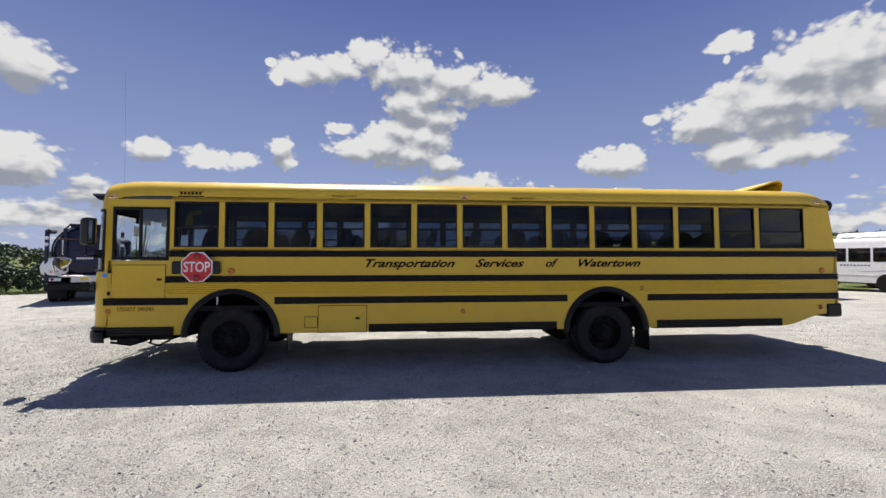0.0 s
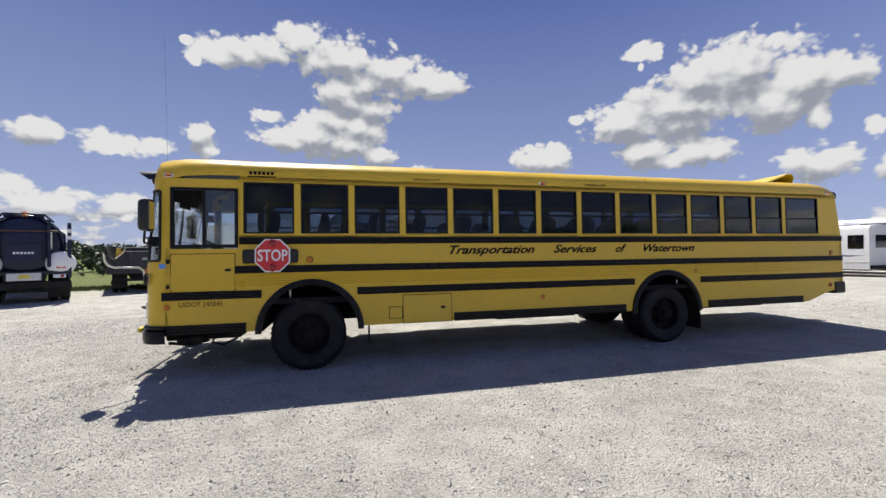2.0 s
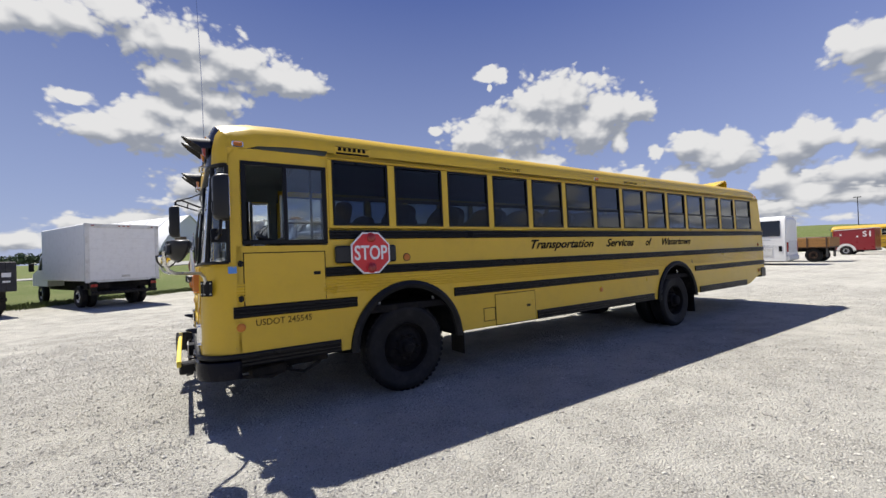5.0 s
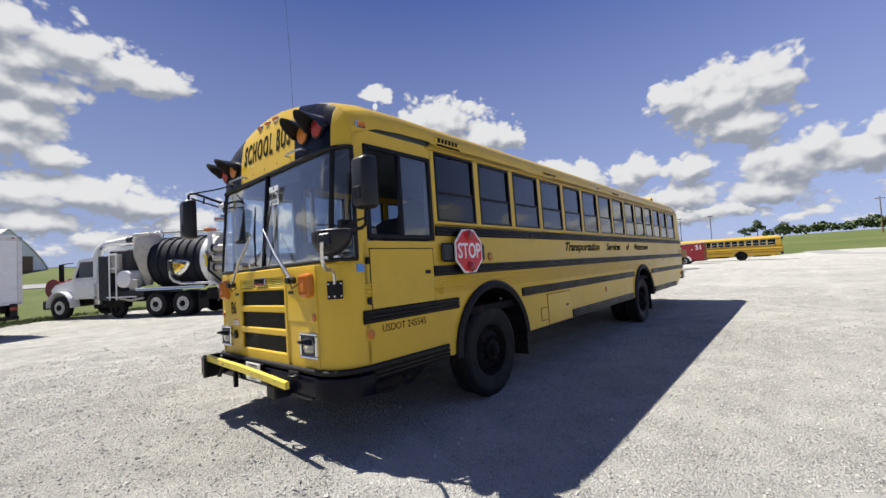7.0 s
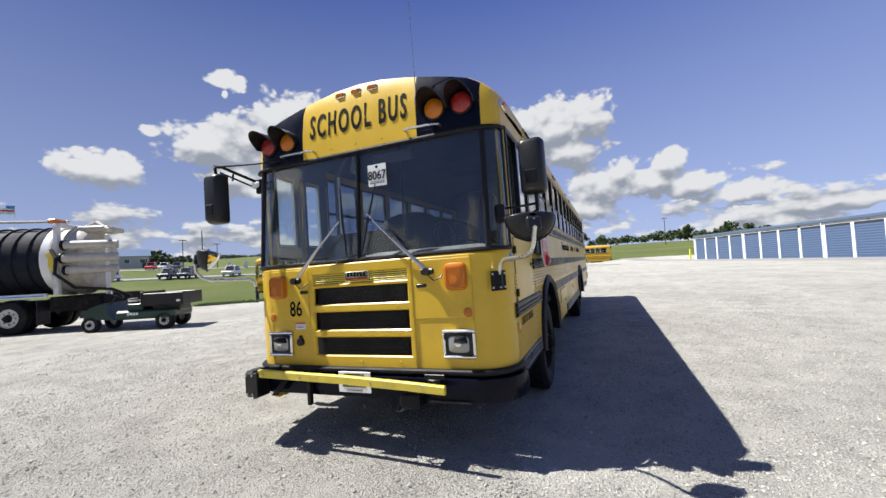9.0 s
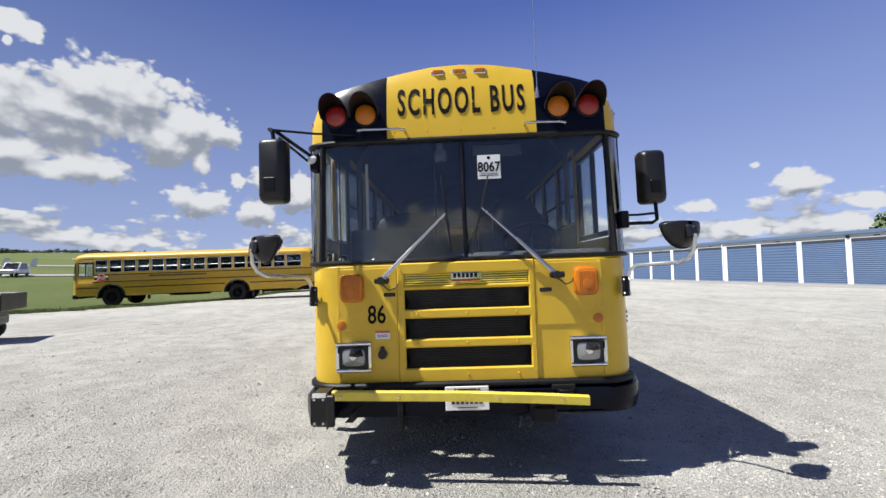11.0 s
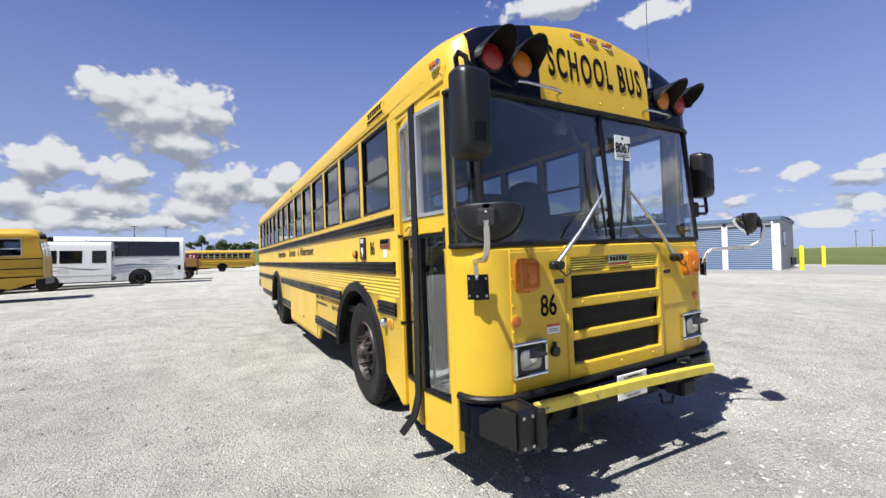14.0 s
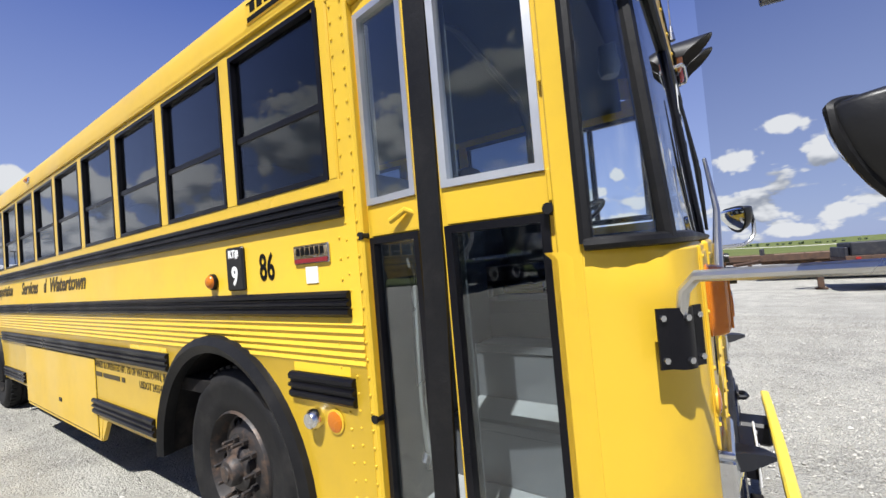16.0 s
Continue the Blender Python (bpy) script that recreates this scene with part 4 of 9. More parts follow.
def school_bus(m, label, windows=14, detail=True, paint=None, lifts=(0, 0, 0, 0)):
    paint = paint or YELLOW
    bus = thing("school_bus", m, label, "bus")
    L = 12.70 + 0.765 * (windows - 14)
    rear_axle = 8.33 + 0.765 * (windows - 14)
    arch_f, arch_r, ar = 2.16, rear_axle, 0.715

    def bottom(x, base=0.54, dip=None):
        z = base
        if dip:
            z = dip(x, base)
        if x > L - 1.1:
            z = base + 0.20 * ease(L - 1.1, L - 0.25, x)
        for c in (arch_f, arch_r):
            d = abs(x - c)
            if d < ar:
                z = max(z, 0.5 + math.sqrt(ar * ar - d * d))
        return z

    def door_dip(x, base):
        if x < 1.45:
            return 0.33 + 0.2 * max(0.0, (x - 1.06) / 0.39)
        if 4.04 < x < 6.44:
            return 0.36
        return base

    # Side sheets
    part("side_panel", lower_wall(0.0, 1.21, L, 1.885, lambda x: bottom(x)), paint, bus)
    part("side_panel", lower_wall(0.0, 0.297, 1.21, 1.70, lambda x: bottom(x)), paint, bus)
    part("side_panel", lower_wall(WIDE, 1.06, L, 1.885, lambda x: bottom(x, 0.54, door_dip)), paint, bus)
    # Roof skin with its rounded front and rear
    xs = [1.22] + [1.22 + (L - 0.5 - 1.22) * k / 24 for k in range(1, 25)]
    rows = []
    for k, x in enumerate(xs):
        swell = 0.004 if k % 2 else 0.0
        rows.append([(x, y, z + swell * (0.1 < y < 2.34)) for y, z in zip(FULL_Y, FULL_Z)])
    for t in (0.25, 0.5, 0.75, 0.9, 1.0):
        fall = 1 - math.sqrt(1 - (t * 0.97) ** 2)
        rows.append([(L - 0.5 + 0.40 * t, 1.22 + (y - 1.22) * (1 - 0.012 * t), z - (z - 2.60) * 0.62 * fall) for y, z in zip(FULL_Y, FULL_Z)])
    part("roof", Shape().slab(rows, (0, 0, -0.025)), paint, bus)
    part("ceiling_lining", Shape().sheet([[(x, 1.22 + (y - 1.22) * 0.965, z - 0.06) for y, z in zip(FULL_Y, FULL_Z)] for x in (0.5, 3, 6, 9, L - 0.3)]), INSIDE, bus)
    # Front cap over the windscreen
    ys = sorted(set([round(y, 4) for y in ROOF_Y] + [0.65, 1.80] + [0.02, 0.06, 0.12, 0.18, 0.24, 2.42, 2.38, 2.32, 2.26, 2.20]))

    def cap_row(k):
        row = []
        for y in ys:
            c, zr = 0.62 * corner_x(min(max(y, 0.004), WIDE - 0.004)), roof_z(y)
            swell = 0.024 + 0.016 * ease(0.5, 0.95, abs(y - 1.22) / 1.22)
            zf, zn = zr - 0.055 + swell, float(np.interp(min(max(y, 0.0), WIDE), FULL_Y, FULL_Z))
            z5, z6 = 0.6 * zr + 0.4 * zn, 0.25 * zr + 0.75 * zn
            table = [(0.085 + c, 2.495), (0.095 + c, 2.50 + 0.45 * (zf - 2.5)), (0.125 + 0.97 * c, 2.50 + 0.82 * (zf - 2.5)), (0.165 + 0.95 * c, zf), (0.235 + 0.85 * c, zf + 0.026), (0.45 + 0.5 * c, z5 - 0.012 + swell), (0.8 + 0.25 * c, z6 - 0.004 + 0.6 * swell), (1.23, zn + 0.0015)]
            x, z = table[k]
            row.append((x, y, z))
        return row

    cap = [cap_row(k) for k in range(8)]
    a, b = ys.index(0.65), ys.index(1.80)
    c0, c1 = ys.index(0.12), ys.index(2.32)
    for lo, hi, mat in ((0, c0, paint), (c0, a, BLACK_GLOSS), (a, b, paint), (b, c1, BLACK_GLOSS), (c1, len(ys) - 1, paint)):
        part("header_panel", Shape().slab([r[lo:hi + 1] for r in cap[:4]], (0.012, 0, -0.004)), mat, bus)
    part("front_cap", Shape().slab(cap[3:], (0, 0, -0.015)), paint, bus)
    inner = [[(x + 0.02, y, z - 0.03) for x, y, z in r if 0.05 < y < WIDE - 0.05] for r in cap]
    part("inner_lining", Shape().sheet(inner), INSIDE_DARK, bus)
    for y, s in ((0.0, 1), (WIDE, -1)):
        y0, y1 = sorted((y, y + s * 0.04))
        part("cap_side", Shape().box(0.236, 1.23, y0, y1, 2.54 if s > 0 else 2.58, 2.672, 0.006), paint, bus)
        y0, y1 = sorted((y + s * 0.02, y - s * 0.014))
        part("drip_rail", Shape().box(1.14, L - 0.35, y0, y1, 2.648, 2.662, 0.003), paint, bus)
    # Window band
    for y, s, first in ((0.0, 1, 1.212), (WIDE, -1, 1.135)):
        y0, y1 = sorted((y, y + s * 0.045))
        start = 1.266 if s > 0 else 1.19
        edges = []
        n_side = windows if s > 0 else windows
        for k in range(n_side):
            x0 = start + 0.765 * k
            x1 = x0 + (0.667 if k < n_side - 1 else 0.86)
            edges.append((x0, x1))
        part("window_header", Shape().box(first, L - 0.12, y0, y1, 2.632 if s > 0 else 2.608, 2.70, 0.006), paint, bus)
        part("window_sill", Shape().box(first, L - 0.02, y0, y1, 1.86, 1.915 if s > 0 else 1.895, 0.005), paint, bus)
        prev = first
        for x0, x1 in edges:
            part("window_post", Shape().box(prev, x0, y0 - 0.002 * (s > 0), y1 + 0.002 * (s < 0), 1.885, 2.64, 0.008), paint, bus)
            side_window(bus, y, x0, x1, *((1.912, 2.636) if s > 0 else (1.892, 2.612)), 0.42, BLACK if detail else ALU)
            prev = x1
        part("rear_quarter", Shape().prism([(prev, y, 1.905), (L - 0.02, y, 1.905), (L - 0.14, y, 2.70), (prev, y, 2.70)], (0, s * 0.04, 0)), paint, bus)
    # Rear wall, rear window and bumper
    part("rear_wall", Shape().slab([[(L - 0.03, 0.0, 0.72), (L - 0.03, 0.8, 0.72), (L - 0.03, 1.64, 0.72), (L - 0.03, WIDE, 0.72)], [(L - 0.02, 0.0, 1.85), (L - 0.02, 0.8, 1.85), (L - 0.02, 1.64, 1.85), (L - 0.02, WIDE, 1.85)], [(L - 0.14, 0.02, 2.72), (L - 0.14, 0.8, 2.85), (L - 0.14, 1.64, 2.85), (L - 0.14, WIDE - 0.02, 2.72)]], (-0.04, 0, 0)), paint, bus)
    for y0, y1 in ((0.15, 0.72), (0.86, 1.58), (1.72, 2.29)):
        part("rear_window", Shape().prism([(L - 0.012, y0, 1.92), (L - 0.012, y1, 1.92), (L - 0.098, y1, 2.52), (L - 0.098, y0, 2.52)], (0.012, 0, 0)), GLASS_BLACK, bus)
    part("rear_bumper", Shape().box(L - 0.25, L + 0.06, -0.02, WIDE + 0.02, 0.68, 0.93, 0.03), BLACK, bus)
    for y in (0.22, 2.22):
        round_lamp(bus, "rear_lamp", (L - 0.10, y, 2.72), 0.09, "+x", RED_LENS)
        part("lamp_hood", Shape().turned([(0.11, 0.0), (0.115, 0.16)], 16, "x", (L - 0.08, y, 2.72), cap=False), BLACK, bus)
    # Rub rails: broad black pressings, or narrow lines on the older buses
    def bar(y, x0, x1, z0, z1):
        rail(bus, y, x0, x1, z0, z1 if detail else z0 + 0.05)

    for z0, z1, x0 in ((1.76, 1.86, 1.212), (1.355, 1.457, 1.155)):
        bar(0.0, x0, L - 0.01, z0, z1)
        low_set = 0.024 if z0 > 1.6 else 0.0
        bar(WIDE, 1.116, L - 0.01, z0 - low_set, z1 - low_set)
    for x0, x1 in ((0.26, 1.497), (2.82, rear_axle - 0.69), (rear_axle + 0.75, L - 0.01)):
        bar(0.0, x0, x1, 1.004, 1.114)
    for x0, x1 in ((1.125, 1.52), (2.745, rear_axle - 0.72), (rear_axle + 0.75, L - 0.01)):
        bar(WIDE, x0, x1, 1.012, 1.122)
    for x0, x1 in ((0.247, 1.295), (4.308, rear_axle - 0.88), (rear_axle + 0.91, L - 1.13)):
        bar(0.0, x0, x1, 0.537, 0.668)
    for x0, x1 in ((3.0, 4.16), (6.46, rear_axle - 0.80), (rear_axle + 0.91, L - 1.13)):
        bar(WIDE, x0, x1, 0.57, 0.69)
    # Wheel arches
    for c in (arch_f, arch_r):
        for y, s in ((0.0, -1), (WIDE, 1)):
            rows = []
            for r, o in ((ar - 0.045, -0.03), (ar - 0.05, 0.03), (ar - 0.005, 0.052), (ar + 0.035, 0.03), (ar + 0.04, -0.005)):
                rows.append([(c - r * math.cos(math.pi * t / 28), y + s * o, 0.5 + r * math.sin(math.pi * t / 28)) for t in range(29)])
            part("wheel_arch_trim", Shape().sheet(rows), RUBBER, bus)
            rows = [[(c - (ar - 0.03) * math.cos(math.pi * t / 16), y - s * o, 0.5 + (ar - 0.03) * math.sin(math.pi * t / 16)) for t in range(17)] for o in (0.02, 1.2)]
            part("wheel_well", Shape().sheet(rows), DARK, bus)
        # Dark box added between the arches so no daylight shows through.
        part("arch_blocker", Shape().box(c - 0.70, c + 0.70, 0.78, 1.66, 0.62, 1.24), DARK, bus)
    wheel(bus, 2.13, 0.04, -1, lift=lifts[0])
    wheel(bus, 2.13, WIDE - 0.04, 1, rusty=detail, lift=lifts[1])
    wheel(bus, rear_axle, 0.05, -1, dual=True, lift=lifts[2])
    wheel(bus, rear_axle, WIDE - 0.05, 1, dual=True, lift=lifts[3])
    # Underside
    part("chassis_rail", Shape().box(0.3, L - 0.5, 0.75, 0.85, 0.55, 0.8, 0.01).box(0.3, L - 0.5, 1.59, 1.69, 0.55, 0.8, 0.01), DARK, bus)
    part("floor_pan", Shape().box(1.15, L - 0.1, 0.04, WIDE - 0.04, 0.9, 0.98, 0.005).box(0.15, 1.15, 0.04, 1.55, 0.9, 0.98, 0.005), DARK, bus)
    part("axle", Shape().tube([(2.13, 0.3, 0.42), (2.13, 2.14, 0.42)], 0.07).tube([(rear_axle, 0.3, 0.5), (rear_axle, 2.14, 0.5)], 0.11), DARK, bus)
    part("fuel_tank", Shape().box(5.2, 6.9, 0.55, 1.9, 0.42, 0.72, 0.08), DARK, bus)
    part("engine_sump", Shape().box(rear_axle + 1.2, L - 1.3, 0.6, 1.9, 0.42, 0.9, 0.06), DARK, bus)
    for x, s in ((arch_f + 0.83, 0), (arch_r + 0.80, 1)):
        for y0 in (0.08, 1.92):
            part("mud_flap", Shape().box(x, x + 0.015, y0, y0 + (0.45 if s else 0.30), 0.13 if s else 0.22, 0.72, 0.004), RUBBER, bus)
    # Seats
    for k in range(windows - 1):
        for y0, y1 in ((0.12, 1.0), (1.44, 2.32)):
            bus_seat(bus, 1.75 + k * 0.765, y0, y1, 0.98)
    # Front: panels, grille, bumper, windscreen
    path = front_path(tail=0.296)
    zs = (0.632, 0.80, 1.0, 1.2, 1.4, 1.515, 1.535)
    half = len(path) // 2
    left = [p for p in path[:half]] + [(0.0, 0.74)]
    right = [(0.0, 1.74)] + [p for p in path[half:]]
    for pts in (left, right):
        rows = [[(x + (0.02 if z > 1.53 else 0.0), y, z) for x, y in pts] for z in zs]
        part("front_panel", Shape().slab(rows, (0.03, 0, 0)), paint, bus)
    sur = Shape()
    for z0, z1 in ((0.640, 0.762), (0.910, 0.973), (1.122, 1.188), (1.331, 1.362), (1.445, 1.53)):
        sur.box(-0.012, 0.02, 0.742, 1.738, z0, z1, 0.010)
    sur.box(-0.0125, 0.02, 0.735, 0.782, 0.640, 1.53, 0.010).box(-0.0125, 0.02, 1.690, 1.745, 0.640, 1.53, 0.010)
    surround = part("grille_surround", sur, paint, bus)
    for z0, z1 in ((0.762, 0.910), (0.973, 1.122), (1.188, 1.331)):
        part("grille_well", Shape().box(0.09, 0.12, 0.78, 1.69, z0 - 0.02, z1 + 0.02), DARK, surround)
        if detail:
            g = Shape()
            for k in range(5):
                zc = z0 + 0.04 + k * 0.018
                g.box(0.055, 0.075, 0.9, 1.6, zc, zc + 0.006)
            part("radiator_core", g, CHARCOAL, surround)
            g = Shape()
            n = 58
            for k in range(n):
                y0 = 0.782 + (1.69 - 0.782) * k / n
                dy = 0.055
                for sgn in (1, -1):
                    ya, yb = y0, y0 + sgn * dy * (z1 - z0) / 0.1
                    if 0.77 < yb < 1.70:
                        g.add([(0.012, ya, z0), (0.012, ya + 0.004, z0), (0.012, yb + 0.004, z1), (0.012, yb, z1), (0.016, ya + 0.002, z0), (0.016, yb + 0.002, z1)], [(0, 1, 2, 3), (0, 3, 5, 4), (1, 4, 5, 2)])
            part("grille_mesh", g, PLASTIC, surround, soft=0)
        else:
            part("grille_mesh", Shape().box(0.02, 0.03, 0.78, 1.69, z0, z1), DARK, surround)
    lou = Shape()
    for k in range(5):
        lou.box(-0.004, 0.012, 0.785, 1.688, 1.366 + k * 0.0165, 1.376 + k * 0.0165, 0.002)
    part("vent_louvre", lou, YELLOW_DULL, surround)
    rows = []

    def bumper_path(off):
        # Round the driver's corner, but ending flush before the entrance on the door side.
        return [(x, min(y, WIDE - 0.012)) for x, y in front_path(off)[:-1]][:-1] + [(0.205, WIDE - 0.012)]

    for dz, o in ((0.432, -0.06), (0.437, -0.012), (0.50, 0.0), (0.56, 0.002), (0.604, -0.004), (0.614, -0.030), (0.622, -0.06)):
        rows.append([(x, y, dz) for x, y in bumper_path(0.055 + o)])
    part("front_bumper", Shape().slab(rows, (0.015, 0, 0)), BLACK_GLOSS, bus)
    part("bumper_lip", Shape().tube([(x, y, 0.648) for x, y in bumper_path(0.018)], 0.025, 10), RUBBER, bus)
    # Windscreen: two flat panes and two wrapped corners
    lowp, topp = front_path(0.004, 0.03, tail=0.235, deep=0.20), front_path(0.004, 0.115, tail=0.24, deep=0.12)

    zb, zt, k = 1.56, 2.488, 6
    flip = len(lowp) - 1 - k
    for low_run, top_run in ((lowp[k:10] + [(0.026, 1.208)], topp[k:10] + [(0.111, 1.208)]), ([(0.026, 1.246)] + lowp[-10:flip + 1], [(0.111, 1.246)] + topp[-10:flip + 1])):
        rows = [[(x, y, zb) for x, y in low_run], [(x, y, zt) for x, y in top_run]]
        p = part("windscreen", Shape().slab(rows, (0.006, 0, 0)), GLASS_FRONT, bus)
        p.visible_shadow = False
    for sl in (slice(0, k + 1), slice(flip, len(lowp))):
        rows = [[(x, y, zb) for x, y in lowp[sl]], [(x, y, zt) for x, y in topp[sl]]]
        p = part("corner_window", Shape().slab(rows, (0.006, 0, 0)), GLASS_FRONT, bus)
        p.visible_shadow = False
    fr = Shape()
    fr.tube([(x - 0.002, y, 1.548) for x, y in front_path(0.008, 0.03, tail=0.235, deep=0.20)], 0.017, 8)
    fr.tube([(x - 0.002, y, 2.485) for x, y in front_path(0.008, 0.105, tail=0.24, deep=0.13)], 0.019, 8)
    for i in (k, flip):
        fr.tube([(lowp[i][0], lowp[i][1], 1.55), (topp[i][0], topp[i][1], 2.485)], 0.023, 8)
    for y in (0.004, 2.436):
        fr.tube([(0.232, y, 1.55), (0.236, y, 2.485)], 0.020, 8)
    frame_ob = part("windscreen_frame", fr, RUBBER, bus)
    part("divider", Shape().tube([(0.02, 1.227, 1.54), (0.105, 1.227, 2.5)], 0.017, 8), BLACK, frame_ob)
    # Driver's side window
    f = Shape()
    for b in ((0.355, 1.195, 1.715, 1.76), (0.355, 1.195, 2.505, 2.545), (0.355, 0.40, 1.76, 2.505), (1.15, 1.195, 1.76, 2.505), (0.745, 0.785, 1.76, 2.505)):
        f.box(b[0], b[1], -0.012, 0.03, b[2], b[3], 0.006)
    dw = part("driver_window", f, BLACK, bus)
    for x0, x1, o in ((0.785, 1.15, 0.004),):
        p = part("pane", Shape().box(x0, x1, o, o + 0.004, 1.76, 2.505), GLASS_CLEAR, dw, soft=0)
        p.visible_shadow = False
    part("front_post", Shape().box(0.240, 0.357, 0.0, 0.045, 1.53, 2.56, 0.008), paint, bus)
    part("front_post", Shape().box(1.193, 1.214, 0.0, 0.045, 1.69, 2.68, 0.005), paint, bus)
    # Entrance: recessed folding door
    part("door_post", Shape().box(1.032, 1.135, WIDE - 0.05, WIDE - 0.002, 0.34, 2.66, 0.008), paint, bus)
    part("door_post", Shape().box(0.240, 0.312, WIDE - 0.05, WIDE - 0.001, 0.285, 2.56, 0.006), paint, bus)
    part("door_header", Shape().box(0.242, 1.135, WIDE - 0.06, WIDE - 0.012, 2.54, 2.66, 0.006), paint, bus)
    yd = WIDE - 0.065

    def folded(shape, hinge):
        """Swings a leaf a little outwards from its hinge to the seal in the middle."""
        shape.v = [(x, y + 0.13 * abs(x - hinge), z) for x, y, z in shape.v]
        return shape

    for x0, x1, hinge in ((0.312, 0.668, 0.312), (0.745, 1.034, 1.034)):
        leaf = Shape()
        for b in ((x0, x1, 0.285, 0.56), (x0, x1, 1.645, 1.765), (x0, x1, 2.49, 2.54), (x0, x0 + 0.028, 0.56, 2.49), (x1 - 0.028, x1, 0.56, 2.49)):
            leaf.box(b[0], b[1], yd, yd + 0.03, b[2], b[3], 0.006)
        leaf_ob = part("door_leaf", folded(leaf, hinge), paint, bus)
        for z0, z1, mat in ((0.56, 1.645, BLACK), (1.765, 2.49, ALU)):
            w = 0.024
            fr = Shape()
            fr.ring(x0 + 0.020, x1 - 0.014, z0, z1, yd + 0.002, yd + 0.038, w)
            pane_frame = part("door_window", folded(fr, hinge), mat, leaf_ob)
            p = part("pane", folded(Shape().box(x0 + 0.018 + w, x1 - 0.012 - w, yd + 0.014, yd + 0.018, z0 + w, z1 - w), hinge), GLASS_CLEAR, pane_frame, soft=0)
            p.visible_shadow = False
    rows = []
    for z, o, x in ((2.56, 0.045, 0.655), (1.5, 0.045, 0.664), (0.5, 0.049, 0.70), (0.36, 0.08, 0.715), (0.24, 0.16, 0.76)):
        rows.append([(x, yd + 0.03 + o, z), (x, yd + 0.042 + o, z), (x + 0.085, yd + 0.042 + o, z), (x + 0.085, yd + 0.03 + o, z)])
    part("door_seal", Shape().sheet(rows, True), RUBBER, bus)
    part("kick_plate", Shape().box(0.36, 1.04, 2.275, 2.285, 0.36, 0.545), TREAD, bus)
    for y0, y1, z1 in ((1.97, 2.30, 0.57), (1.68, 1.98, 0.83), (1.38, 1.69, 1.09)):
        step = part("step", Shape().box(0.36, 1.04, y0, y1, z1 - 0.03, z1, 0.008), GREY_VINYL, bus)
        part("riser", Shape().box(0.36, 1.04, y0 - 0.012, y0 + 0.004, z1, z1 + 0.22), TREAD, step)
        part("nosing", Shape().box(0.36, 1.04, y1 - 0.03, y1 + 0.004, z1 - 0.035, z1 + 0.004, 0.004), TREAD, step)
    part("inner_lining", Shape().box(1.2, L - 0.1, 0.052, 0.058, 1.27, 1.90), INSIDE, bus)
    part("inner_lining", Shape().box(1.2, L - 0.1, WIDE - 0.058, WIDE - 0.052, 1.27, 1.90), INSIDE, bus)
    for b in ((0.35, 1.15, WIDE - 0.075, WIDE - 0.068, 2.50, 2.72), (1.04, 1.13, WIDE - 0.062, WIDE - 0.055, 0.5, 2.6)):
        part("inner_lining", Shape().box(*b), INSIDE, bus)
    for x0, x1 in ((0.33, 0.65), (0.76, 1.02)):
        for z0, z1 in ((0.30, 0.55), (1.65, 1.76)):
            part("inner_lining", Shape().box(x0, x1, yd - 0.008, yd - 0.003, z0, z1), INSIDE, bus)
    for x0 in (0.310, 0.640, 0.743, 1.006):
        part("inner_lining", Shape().box(x0, x0 + 0.03, yd - 0.008, yd - 0.002, 0.55, 2.52), INSIDE, bus)
    part("inner_lining", Shape().box(0.25, 0.31, WIDE - 0.060, WIDE - 0.052, 0.7, 2.5), INSIDE, bus)
    part("inner_lining", Shape().box(0.25, 0.35, 0.047, 0.055, 1.5, 2.5), INSIDE, bus)
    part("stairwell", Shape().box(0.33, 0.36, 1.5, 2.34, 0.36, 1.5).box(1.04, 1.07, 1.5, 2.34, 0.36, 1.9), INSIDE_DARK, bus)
    # Driver's place behind the windscreen
    if detail:
        part("modesty_panel", Shape().box(1.42, 1.45, 1.50, 2.36, 1.0, 1.75, 0.01).tube([(1.43, 1.5, 1.0), (1.43, 1.5, 2.95)], 0.018), INSIDE_DARK, bus)
        part("grab_rail", Shape().tube([(0.98, 2.22, 0.72), (0.96, 2.26, 1.0), (0.93, 2.28, 1.45), (1.02, 2.2, 1.55)], 0.015, 8), STEEL, bus)
        part("engine_cover", Shape().box(0.62, 1.25, 0.95, 1.48, 0.98, 1.28, 0.06), INSIDE_DARK, bus)
    part("grab_rail", Shape().tube([(0.98, 2.25, 0.75), (0.98, 2.22, 0.8), (0.96, 2.2, 1.55), (0.96, 2.1, 1.6)], 0.014), STEEL, bus)
    # Cab
    part("dashboard", Shape().box(0.12, 0.55, 0.1, 1.5, 1.0, 1.60, 0.06).box(0.20, 0.62, 1.0, 1.55, 0.98, 1.3, 0.05).box(0.12, 0.42, 1.4, 2.2, 1.35, 1.5, 0.03), INSIDE_DARK, bus)
    part("steering_column", Shape().tube([(0.5, 0.62, 1.3), (0.78, 0.62, 1.72)], 0.03), INSIDE_DARK, bus)
    mw = Matrix.Translation((0.78, 0.62, 1.72)) @ Matrix.Rotation(radians(-56), 4, "Y")
    ring = [tuple(mw @ Vector((0, 0.235 * math.cos(2 * math.pi * t / 28), 0.235 * math.sin(2 * math.pi * t / 28)))) for t in range(28)]
    wheel_ob = part("steering_wheel", Shape().tube(ring, 0.016, 8, closed=True), PLASTIC, bus)
    sp = Shape()
    for a in (90, 210, 330):
        sp.tube([mw @ Vector((0, 0, 0)), mw @ Vector((0, 0.23 * math.cos(radians(a)), 0.23 * math.sin(radians(a))))], 0.013, 6)
